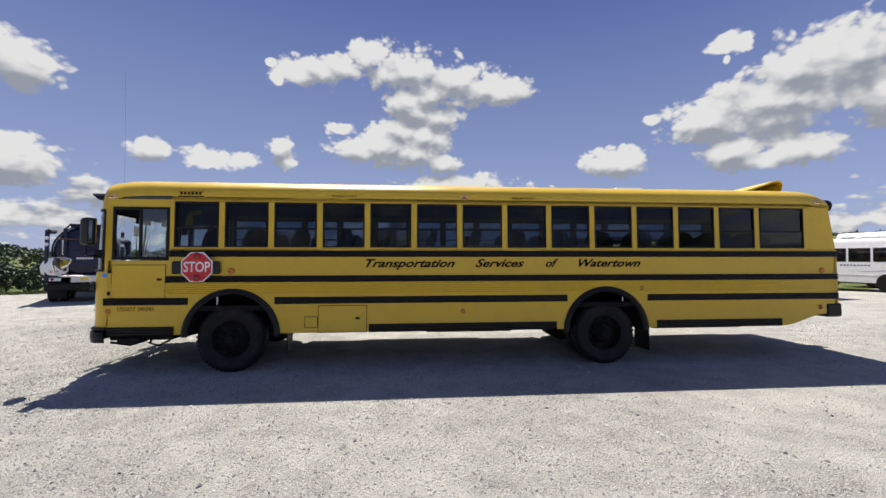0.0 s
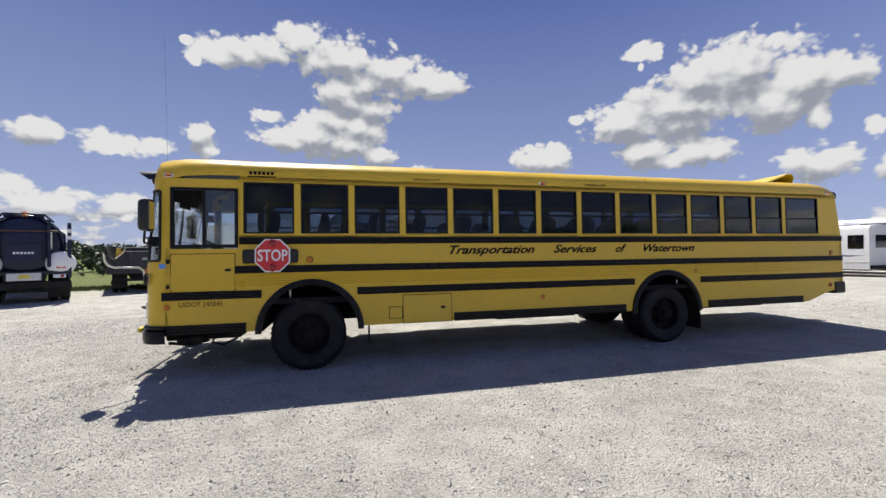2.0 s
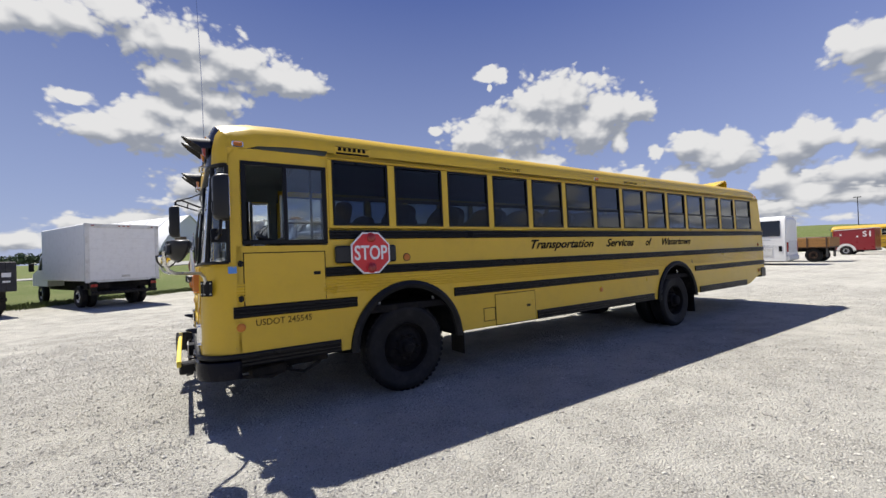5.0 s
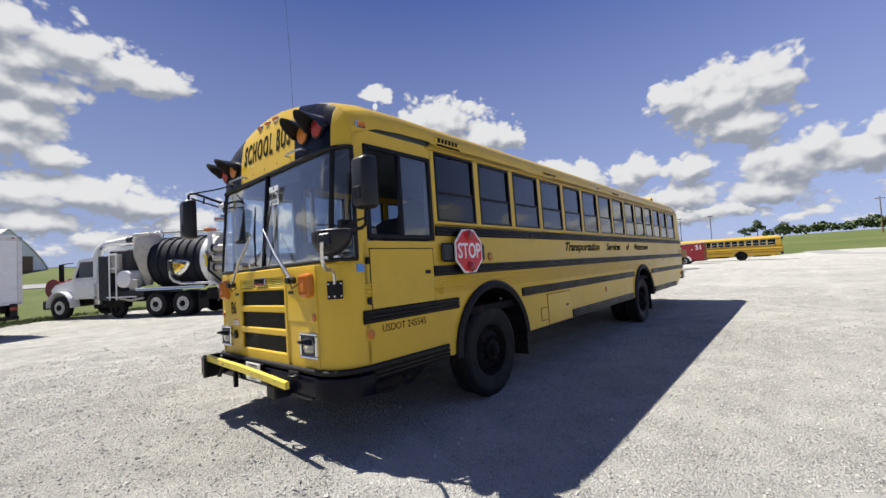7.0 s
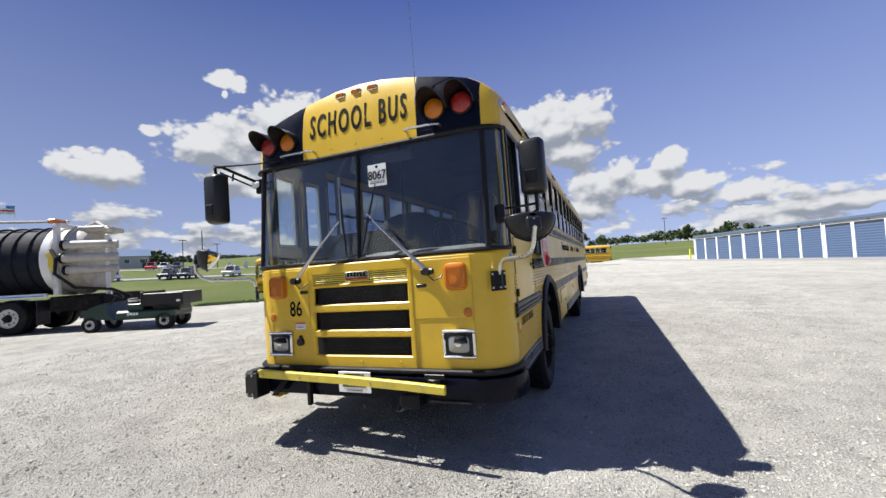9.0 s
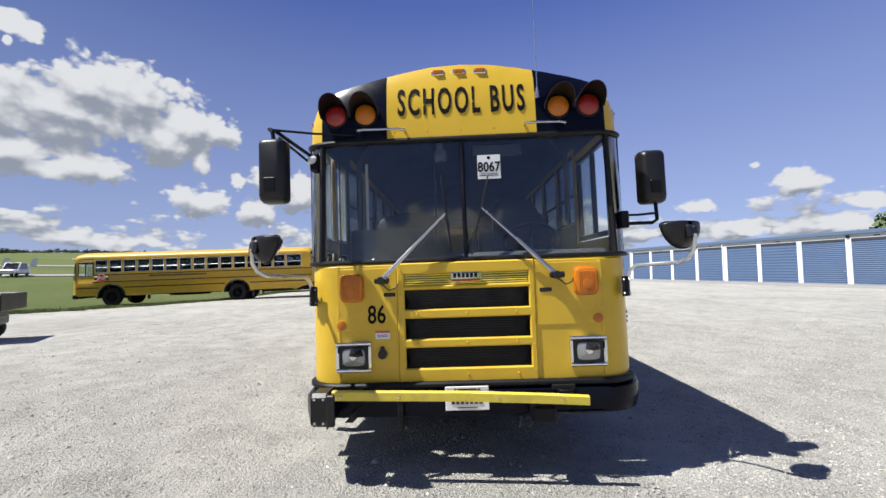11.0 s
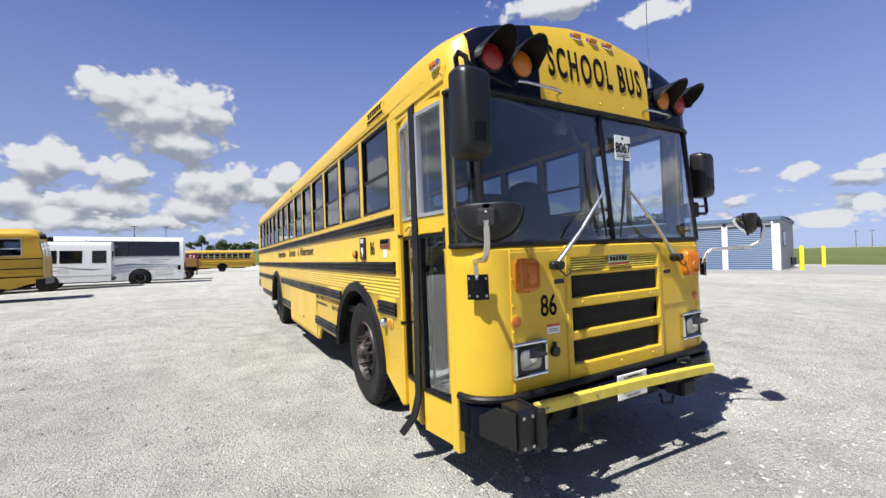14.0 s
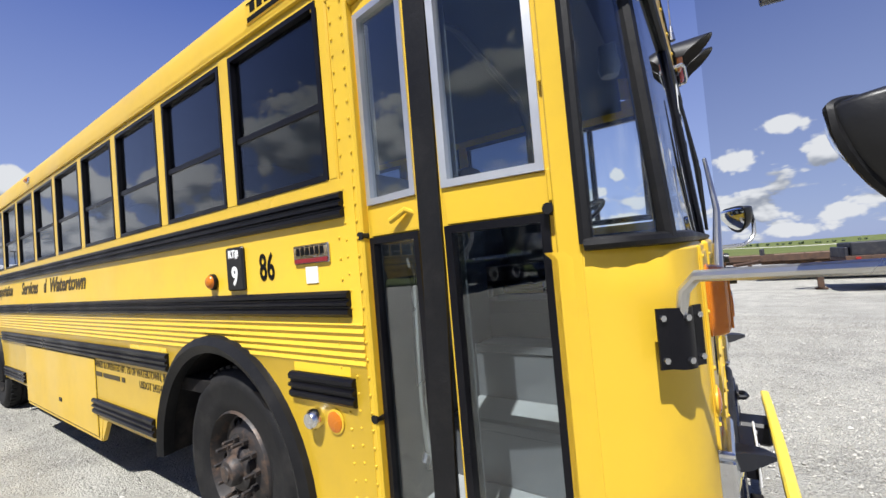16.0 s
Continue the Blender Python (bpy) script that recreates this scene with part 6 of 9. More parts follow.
    part("tape_wrap", Shape().tube([(0.165, 2.375, 2.40), (0.13, 2.39, 2.375), (0.10, 2.405, 2.36), (0.075, 2.42, 2.335)], [0.022, 0.033, 0.030, 0.016], 9), PAPER, bus, "white tape wrapped round a mirror arm")
    convex_mirror(bus, (-0.165, -0.24, 1.655), [(0.045, 0.06, 1.335), (0.03, 0.035, 1.42), (0.0, 0.0, 1.455), (-0.07, -0.09, 1.46), (-0.19, -0.20, 1.465), (-0.235, -0.24, 1.49), (-0.262, -0.262, 1.54), (-0.268, -0.282, 1.65)], 22, 45)
    convex_mirror(bus, (-0.325, 2.56, 1.645), [(0.045, 2.385, 1.335), (0.03, 2.405, 1.42), (0.0, 2.43, 1.455), (-0.10, 2.48, 1.46), (-0.30, 2.575, 1.47), (-0.36, 2.605, 1.50), (-0.392, 2.622, 1.55), (-0.397, 2.626, 1.65)], -43, -45)
    # Driver's side: hatches, lettering, lamps
    hatch(bus, 0.365, 1.150, 1.118, 1.628, 0.0, (1.065, 1.405), ((0.33, 1.53), (0.33, 1.19)))
    hatch(bus, 3.507, 4.268, 0.545, 0.965, 0.0, (4.13, 0.765))
    hatch(bus, 3.297, 3.485, 0.626, 0.790, 0.0)
    for x, z in ((0.323, 0.915), (2.146, 1.536), (5.85, 0.86), (12.39, 1.52)):
        round_lamp(bus, "marker_lamp", (x, -0.002, z), 0.042, "-y", AMBER, YELLOW if z < 1 else BLACK, 0.011)
    round_lamp(bus, "marker_lamp", (12.33, -0.002, 0.86), 0.042, "-y", RED_LENS, YELLOW, 0.02)
    words("usdot_lettering", "USDOT 245545", 0.062, on_driver_side(0.725, -0.002, 0.942), INK, bus, wide=0.92, depth=0.001)
    for text, x0, x1 in (("Transportation", 4.25, 5.72), ("Services", 6.065, 6.90), ("of", 7.27, 7.495), ("Watertown", 7.855, 8.965)):
        n = 0.0685 * len(text) * 1.0
        ob = words("side_lettering", text, 0.128, Matrix.Identity(4), INK, bus, shear=0.42, bold=0.005, depth=0.001)
        xs = [v.co.x for v in ob.data.vertices]
        k = (x1 - x0) / (max(xs) - min(xs))
        ob.data.transform(on_driver_side((x0 + x1) / 2, -0.0025, 1.648) @ Matrix.Diagonal((k, 1, 1, 1)) @ Matrix.Translation((-(max(xs) + min(xs)) / 2, 0, 0)))
    for x in (3.90, 6.90):
        words("exit_lettering", "EMERGENCY EXIT", 0.038, on_driver_side(x, 0.008, 2.75), INK, bus, wide=0.93, depth=0.010)
        part("exit_trim", Shape().box(x - 0.36, x + 0.30, -0.030, 0.0, 1.868, 1.882, 0.003), YELLOW_FRESH, bus)
    nameplate(bus, on_driver_side(1.51, 0.004, 2.752), 0.42, 0.10, YELLOW, INK, INK)
    part("blue_sticker", Shape().box(0.225, 0.30, -0.003, 0.01, 1.44, 1.505), BLUE_LABEL, bus)
    rivets(bus, row_of((0.275, -0.001, 0.72), (0.275, -0.001, 1.5), 0.07), "-y")
    for dz in (0.70, 0.76, 0.82, 0.88, 0.94):
        rivets(bus, [(1.18, -0.001, dz), (1.24, -0.001, dz)], "-y")
    part("rust_patch", Shape().turned([(0.045, 0.0), (0.03, -0.003)], 9, "y", (8.98, -0.001, 1.22)), RUSTY, bus)
    hose = [(0.85, 0.30, 0.52), (0.80, 0.25, 0.38), (0.95, 0.22, 0.34), (1.12, 0.22, 0.42), (1.15, 0.25, 0.52)]
    part("hose", Shape().tube(hose, 0.018, 8), RUBBER, bus)
    part("underbody_clutter", Shape().box(0.25, 1.2, 0.15, 0.6, 0.44, 0.56, 0.02).box(0.40, 0.75, 0.08, 0.3, 0.40, 0.5, 0.02).tube([(0.3, 0.12, 0.42), (0.6, 0.1, 0.38), (0.8, 0.12, 0.44)], 0.02), DARK, bus)
    # Door side: lettering, lamps, boxes
    yo = WIDE + 0.002
    hatch(bus, 4.10, 6.40, 0.39, 1.0, WIDE, (5.1, 0.56))
    part("chamfered_corner", Shape().prism([(4.04, WIDE - 0.002, 0.54), (4.04, WIDE - 0.002, 0.36), (3.90, WIDE - 0.002, 0.54)], (0, -0.03, 0)), YELLOW, bus)
    words("number", "86", 0.118, on_door_side(1.650, yo, 1.572), INK, bus, wide=0.70, bold=0.003, depth=0.001, label="black fleet number 86")
    holder = part("route_holder", Shape().box(1.825, 1.975, WIDE - 0.003, WIDE + 0.018, 1.478, 1.690, 0.008), PLASTIC, bus, "black route number holder reading RT# 9")
    words("route_number", "9", 0.085, on_door_side(1.895, WIDE + 0.0195, 1.545), WHITE, holder, wide=0.9, bold=0.004, depth=0.001)
    words("route_word", "RT#", 0.035, on_door_side(1.90, WIDE + 0.0195, 1.655), WHITE, holder, wide=1.0, bold=0.002, depth=0.001)
    nameplate(bus, on_door_side(1.325, WIDE + 0.0, 1.612), 0.225, 0.078, CHROME, DARK_RED, INK)
    part("paper_label", Shape().box(1.295, 1.37, WIDE - 0.002, WIDE + 0.004, 1.492, 1.560), PAPER, bus)
    round_lamp(bus, "marker_lamp", (2.13, WIDE + 0.004, 1.530), 0.036, "+y", AMBER, BLACK, 0.03)
    round_lamp(bus, "marker_lamp", (1.256, WIDE + 0.002, 0.942), 0.043, "+y", AMBER, YELLOW, 0.009)
    part("filler_cap", Shape().turned([(0.04, 0.0), (0.042, 0.03), (0.03, 0.05), (0.0, 0.056)], 16, "y", (1.365, WIDE, 0.943)), CHROME, bus, "domed chrome cap")
    part("fresh_patch", Shape().box(1.15, 1.50, WIDE - 0.002, WIDE + 0.0015, 1.125, 1.165), YELLOW_FRESH, bus)
    part("fresh_patch", Shape().box(2.77, 3.35, WIDE - 0.002, WIDE + 0.0015, 1.12, 1.15), YELLOW_FRESH, bus)
    words("owner_line", "OWNED & OPERATED BY: TSI OF WATERTOWN, INC", 0.050, on_door_side(3.44, yo, 0.962), INK_BROWN, bus, wide=0.80, depth=0.001)
    for x0, x1 in ((3.95, 4.10), (3.58, 3.92), (3.48, 3.54)):
        part("unread_bar", Shape().box(x0, x1, WIDE, WIDE + 0.003, 0.872, 0.905), INK_BROWN, bus)
    words("usdot_lettering", "USDOT 245545", 0.050, on_door_side(3.03, yo, 0.885), INK_BROWN, bus, wide=0.80, depth=0.001)
    for text, x0, x1 in (("Transportation", 8.0, 6.9), ("Services", 6.45, 5.72), ("of", 5.50, 5.38), ("Watertown", 5.26, 4.20)):
        ob = words("side_lettering", text, 0.128, Matrix.Identity(4), INK_BROWN, bus, shear=0.42, bold=0.005, depth=0.001)
        xs = [v.co.x for v in ob.data.vertices]
        k = (x0 - x1) / (max(xs) - min(xs))
        ob.data.transform(on_door_side((x0 + x1) / 2, yo, 1.62) @ Matrix.Diagonal((k, 1, 1, 1)) @ Matrix.Translation((-(max(xs) + min(xs)) / 2, 0, 0)))
    nameplate(bus, on_door_side(1.46, WIDE - 0.004, 2.752), 0.42, 0.10, YELLOW, INK, INK)
    for x in (1.055, 1.115):
        rivets(bus, row_of((x, WIDE - 0.001, 0.42), (x, WIDE - 0.001, 2.62), 0.062), "+y")
    rivets(bus, row_of((1.17, WIDE, 0.6), (1.17, WIDE, 0.99), 0.05) + row_of((1.20, WIDE, 1.16), (1.20, WIDE, 1.34), 0.06) + row_of((1.155, WIDE, 1.50), (1.155, WIDE, 1.74), 0.05), "+y")
    rivets(bus, row_of((1.2, WIDE - 0.001, 1.893), (9.0, WIDE - 0.001, 1.893), 0.11) + row_of((1.2, WIDE - 0.001, 1.345), (7.0, WIDE - 0.001, 1.345), 0.13), "+y", 0.006)
    rivets(bus, row_of((1.2, -0.001, 1.893), (12.0, -0.001, 1.893), 0.15), "-y", 0.006)
    for z in (0.42, 0.75, 1.05, 1.38, 1.72, 2.05, 2.4):
        part("door_hinge", Shape().turned([(0.008, -0.045), (0.008, 0.045)], 8, "z", (0.305, WIDE - 0.012, z)).box(0.28, 0.325, WIDE - 0.03, WIDE - 0.012, z - 0.045, z + 0.045, 0.003), YELLOW, bus)
    part("door_handle", Shape().tube([(0.78, WIDE - 0.02, 1.70), (0.81, WIDE + 0.01, 1.72), (0.88, WIDE + 0.01, 1.69)], 0.011, 8).box(0.77, 0.90, WIDE - 0.035, WIDE - 0.02, 1.66, 1.75, 0.008), YELLOW, bus)
    for x, z in ((1.045, 1.655), (0.325, 1.655), (1.045, 0.98)):
        part("door_bumper", Shape().turned([(0.018, 0.0), (0.016, 0.035)], 10, "y", (x, WIDE - 0.035, z)), RUBBER, bus)
    # Roof fittings
    vent = part("roof_hatch", Shape().box(9.06, 9.60, 0.95, 1.49, 3.10, 3.165, 0.02), WHITE_OLD, bus)
    rows = [[(x, y, z) for y in (0.55, 1.22, 1.89)] for x, z in ((11.45, 3.06), (11.75, 3.15), (12.10, 3.27), (12.22, 3.265), (12.25, 3.20), (12.22, 3.10))]
    part("air_deflector", Shape().slab(rows, (0, 0, -0.03)), YELLOW_FRESH, bus, "yellow roof deflector at the rear")
    round_lamp(bus, "strobe", (9.75, 1.22, 3.14), 0.03, "+z", WHITE, BLACK, 0.05)


dress_bus(bus)

# ---------------------------------------------------------------- other parked vehicles
# Local axes of these: y ahead, x to the right, origin on the ground under the rear end.


def parked(x, y, heading, tilt=0.0):
    """Pose of a vehicle whose rear stands at x, y; heading is the angle from +y towards -x."""
    return Matrix.Translation((x, y, land(x, y))) @ Matrix.Rotation(radians(heading), 4, "Z") @ Matrix.Rotation(radians(tilt), 4, "X")


def road_wheel(parent, x, y, r, w, rim=STEEL, dual=False, hub=0.55):
    """Wheel on an axle across x; its outer face looks away from the middle."""
    s = 1 if x > 0 else -1
    n = 24
    rings = [(r * 0.56, -w), (r * 0.85, -w - 0.005), (r * 0.98, -w + 0.03), (r, -w * 0.75), (r, -w * 0.25), (r * 0.98, -0.03), (r * 0.88, 0.0), (r * 0.62, 0.0), (r * 0.57, -0.02)]
    tyre = part("tyre", Shape().turned([(a, s * b) for a, b in rings], n, "x", (x, y, r), cap=False), TYRE, parent)
    part("rim", Shape().turned([(r * 0.57, s * -0.03), (r * 0.53, s * -0.02), (r * 0.5, s * -0.06), (r * 0.3, s * -0.08), (r * 0.22, s * -0.02), (0.001, s * -0.01)], n, "x", (x, y, r), cap=False), rim, tyre)
    hub = part("hub", Shape().turned([(r * 0.24, s * -0.02), (r * 0.22, s * 0.03), (r * 0.12, s * 0.05), (0.001, s * 0.052)], 16, "x", (x, y, r), cap=False), DARK, tyre)
    for k in range(8):
        a = 2 * math.pi * k / 8
        part("wheel_nut", Shape().turned([(r * 0.035, s * -0.075), (r * 0.035, s * -0.045), (0.0, s * -0.044)], 6, "x", (x, y + r * 0.36 * math.cos(a), r + r * 0.36 * math.sin(a)), cap=False), DARK, hub)
    if dual:
        x2 = x - s * (w + 0.06)
        part("tyre", Shape().turned([(a, s * b) for a, b in rings], n, "x", (x2, y, r), cap=False), TYRE, parent)


def vacuum_truck(m):
    """Navy sewer-cleaning truck seen from behind: tank door, side cylinders, bumper."""
    t = thing("vacuum_truck", m, "navy vacuum truck with white side cylinders, seen from its rear", "truck")
    ring = [(0.0, -0.10), (0.55, -0.08), (0.90, 0.0), (0.985, 0.10), (1.0, 0.16), (1.0, 5.0), (0.96, 5.06), (0.0, 5.1)]
    part("tank", Shape().turned(ring, 32, "y", (0, 0.25, 2.05), cap=False), NAVY, t)
    door = part("tank_door", Shape().turned([(1.03, 0.0), (1.05, 0.03), (1.05, 0.12), (1.0, 0.15)], 32, "y", (0, 0.22, 2.05), cap=False), NAVY, t, "domed navy rear door")
    for x in (-0.62, 0.62):
        part("door_brace", Shape().box(x - 0.05, x + 0.05, 0.05, 0.25, 1.25, 2.95, 0.02), NAVY, door)
        part("latch_rod", Shape().tube([(x * 1.1, 0.06, 1.9), (x * 1.1, 0.06, 2.5)], 0.03), STEEL, door)
    part("cross_bar", Shape().tube([(-0.85, 0.04, 2.52), (0.85, 0.04, 2.52)], 0.035), RUST_BROWN, door)
    part("hopper", Shape().prism([(-0.45, -0.02, 1.45), (0.45, -0.02, 1.45), (0.38, -0.02, 2.05), (-0.38, -0.02, 2.05)], (0, 0.3, 0)), NAVY, door)
    g = Shape()
    for k in range(6):
        g.box(-0.26 + k * 0.088, -0.20 + k * 0.088, -0.026, -0.018, 1.72, 1.79)
    part("unread_bar", g, WHITE, door)
    part("beacon", Shape().turned([(0.09, 0), (0.09, 0.12), (0.05, 0.17)], 14, "z", (0.02, 0.35, 3.03)), AMBER, t)
    part("top_frame", Shape().tube([(-0.7, 0.3, 2.85), (-0.5, 0.3, 3.12), (0.5, 0.3, 3.12), (0.75, 0.3, 2.85)], 0.035).box(-0.5, 0.5, 0.3, 3.0, 3.0, 3.1, 0.02), NAVY, t)
    part("boom", Shape().tube([(0.0, 3.0, 3.25), (0.0, 0.6, 3.12)], 0.11).tube([(-1.12, 0.2, 2.8), (-1.12, 1.2, 2.85)], 0.10), CHARCOAL, t)
    for x in (-1.08, 1.08):
        c = part("water_tank", Shape().turned([(0.0, -0.03), (0.30, 0.0), (0.40, 0.05), (0.42, 0.1), (0.42, 3.6), (0.0, 3.65)], 28, "y", (x * 0.86, 0.1, 1.38), cap=False), WHITE, t)
        part("label", Shape().box(x * 0.86 - 0.12, x * 0.86 + 0.12, 0.085, 0.10, 1.20, 1.30), RED_INK, c)
        part("ladder_panel", Shape().box(min(x * 1.02, x * 1.12), max(x * 1.02, x * 1.12), 0.1, 0.35, 0.85, 2.85, 0.02), NAVY, t)
        for z in (2.3, 2.55):
            part("round_lamp", Shape().turned([(0.07, -0.01), (0.07, 0.02)], 12, "y", (x * 1.07, 0.09, z)), WHITE, t)
        lamp = part("tail_lamp_panel", Shape().box(x * 0.82 - 0.17, x * 0.82 + 0.17, 0.02, 0.08, 0.86, 0.99, 0.01), WHITE, t)
        for dx in (-0.08, 0.08):
            round_lamp(lamp, "tail_lamp", (x * 0.82 + dx, 0.02, 0.925), 0.055, "-y", RED_LENS if dx * x > 0 else WHITE, WHITE, 0.02)
        road_wheel(t, x * 1.1, 1.0, 0.51, 0.27, STEEL, True)
        road_wheel(t, x * 1.1, 2.35, 0.51, 0.27, STEEL, True)
        road_wheel(t, x * 1.05, 6.9, 0.51, 0.27, STEEL)
    plate = part("rear_plate", Shape().box(-0.42, 0.42, 0.0, 0.06, 0.80, 1.06, 0.01), WHITE_OLD, t)
    part("number_plate", Shape().box(-0.14, 0.14, -0.012, 0.0, 0.88, 1.0), YELLOW_DULL, plate)
    part("bumper", Shape().box(-1.2, 1.2, 0.0, 0.22, 0.48, 0.76, 0.03).box(-0.3, -0.1, -0.05, 0.05, 0.5, 0.62, 0.02).box(0.2, 0.4, -0.05, 0.05, 0.5, 0.62, 0.02), BLACK, t)
    part("chassis", Shape().box(-0.5, 0.5, 0.2, 8.0, 0.6, 1.0, 0.03).box(-1.15, 1.15, 0.1, 3.4, 0.98, 1.12, 0.02), CHARCOAL, t)
    part("cab", Shape().box(-1.15, 1.15, 5.7, 7.1, 0.9, 2.75, 0.12).box(-1.0, 1.0, 7.1, 8.4, 0.8, 1.75, 0.15), NAVY, t)
    part("mud_flap", Shape().box(-1.15, -0.6, 0.42, 0.44, 0.15, 0.8), RUBBER, t)
    part("mud_flap", Shape().box(0.6, 1.15, 0.42, 0.44, 0.15, 0.8), RUBBER, t)


def dump_truck(m):
    t = thing("dump_truck", m, "dark stake-sided dump truck with a closed tailgate", "truck")
    bed = part("bed", Shape().box(-1.15, 1.15, 0.05, 3.7, 0.88, 0.98, 0.02).box(-1.17, -1.10, 0.1, 3.7, 0.98, 1.25, 0.01).box(1.10, 1.17, 0.1, 3.7, 0.98, 1.25, 0.01).box(-1.15, 1.15, 3.6, 3.72, 0.9, 2.0, 0.02), CHARCOAL, t)
    for x in (-1.14, 1.14):
        for k in range(9):
            part("stake", Shape().box(x - 0.025, x + 0.025, 0.25 + k * 0.41, 0.33 + k * 0.41, 1.0, 1.78, 0.008), CHARCOAL, bed)
        for z in (1.38, 1.55, 1.72):
            part("side_board", Shape().box(x - 0.035, x - 0.01, 0.15, 3.65, z - 0.06, z + 0.05, 0.008), CHARCOAL, bed)
    gate = part("tailgate", Shape().box(-1.22, 1.22, 0.0, 0.09, 0.82, 1.80, 0.02), CHARCOAL, t, "dark steel tailgate with small labels")
    g = Shape()
    for x in (-1.0, -0.45, 0.45, 1.0):
        g.box(x - 0.04, x + 0.04, -0.03, 0.0, 0.85, 1.78, 0.01)
    part("gate_rib", g, CHARCOAL, gate)
    part("label", Shape().box(-0.02, 0.28, -0.012, 0.0, 1.42, 1.50), PAPER, gate)
    part("label", Shape().box(0.86, 1.08, -0.045, -0.03, 1.30, 1.44).box(0.88, 1.06, -0.045, -0.03, 1.12, 1.18), PAPER, gate)
    part("unread_bar", Shape().box(0.0, 0.26, -0.016, -0.010, 1.445, 1.475), INK, gate)
    part("chassis", Shape().box(-0.42, 0.42, 0.1, 5.6, 0.55, 0.85, 0.03), DARK, t)
    part("rear_bumper", Shape().box(-1.0, 1.0, 0.05, 0.15, 0.5, 0.62, 0.02), BLACK, t)
    for x in (-1.05, 1.05):
        road_wheel(t, x, 1.05, 0.42, 0.22, DARK, True)
        road_wheel(t, x * 0.98, 4.75, 0.42, 0.22, STEEL)
        part("mud_flap", Shape().box(min(x, x * 0.5), max(x, x * 0.5), 0.5, 0.52, 0.2, 0.85), RUBBER, t)
    part("cab", Shape().box(-1.0, 1.0, 3.85, 5.2, 0.6, 1.35, 0.08).prism([(-0.95, 3.85, 1.3), (-0.95, 5.1, 1.3), (-0.95, 4.8, 1.95), (-0.95, 3.9, 1.98)], (1.9, 0, 0)).box(-0.95, 0.95, 5.1, 6.1, 0.6, 1.25, 0.12), CHARCOAL, t)
    part("cab_window", Shape().box(-0.8, 0.8, 3.84, 3.86, 1.4, 1.85), GLASS_BLACK, t)


def box_truck(m):
    t = thing("box_truck", m, "white box truck with a roll-up rear door", "truck")
    body = part("cargo_box", Shape().box(-1.17, 1.17, 0.0, 4.9, 1.02, 3.12, 0.03), WHITE, t)
    part("rear_frame", Shape().box(-1.18, -1.05, -0.025, 0.03, 0.98, 3.13, 0.01).box(1.05, 1.18, -0.025, 0.03, 0.98, 3.13, 0.01).box(-1.18, 1.18, -0.025, 0.03, 2.98, 3.13, 0.01).box(-1.18, 1.18, -0.025, 0.03, 0.96, 1.05, 0.01), WHITE_OLD, body)
    for k in range(5):
        part("door_slat", Shape().box(-1.05, 1.05, -0.012, 0.02, 1.06 + k * 0.383, 1.06 + k * 0.383 + 0.376, 0.006), WHITE, body)
    for x in (-0.95, -0.15, 0.0, 0.15, 0.95):
        part("clearance_lamp", Shape().box(x - 0.04, x + 0.04, -0.04, -0.02, 3.04, 3.075, 0.006), RED_LENS, body)
    part("door_latch", Shape().box(-0.1, 0.18, -0.035, -0.01, 1.12, 1.2, 0.01), STEEL, body)
    part("corner_post", Shape().box(-1.19, -1.15, -0.02, 0.06, 1.0, 3.13, 0.008), ALU, body)
    part("chassis", Shape().box(-0.45, 0.45, 0.1, 7.0, 0.55, 0.98, 0.03).box(-1.1, 1.1, 0.1, 0.5, 0.72, 0.98, 0.03), DARK, t)
    part("rear_bumper", Shape().box(-1.05, 1.05, -0.12, 0.05, 0.50, 0.62, 0.02).box(0.85, 1.05, -0.05, 0.2, 0.5, 1.0, 0.02).box(-1.05, -0.85, -0.05, 0.2, 0.5, 1.0, 0.02), BLACK, t)
    for x in (-0.95, 0.95):
        part("tail_lamp", Shape().box(x - 0.1, x + 0.1, -0.06, -0.03, 0.80, 0.9, 0.01), RED_LENS, t)
        road_wheel(t, x * 1.12, 1.25, 0.42, 0.22, WHITE_OLD, True)
        road_wheel(t, x * 1.05, 5.9, 0.42, 0.22, WHITE_OLD)
    cab = Shape().prism([(-1.0, 4.95, 0.75), (-1.0, 7.0, 0.75), (-1.0, 6.95, 1.3), (-1.0, 6.25, 1.45), (-1.0, 5.75, 2.1), (-1.0, 4.95, 2.15)], (2.0, 0, 0))
    cab_ob = part("cab", cab, WHITE, t)
    part("cab_window", Shape().prism([(-1.006, 5.1, 1.45), (-1.006, 6.1, 1.45), (-1.006, 5.7, 2.0), (-1.006, 5.1, 2.02)], (0.01, 0, 0)), GLASS_BLACK, cab_ob)
    part("door_mirror", Shape().box(-1.35, -1.18, 5.9, 6.0, 1.4, 1.75, 0.02), BLACK, cab_ob)


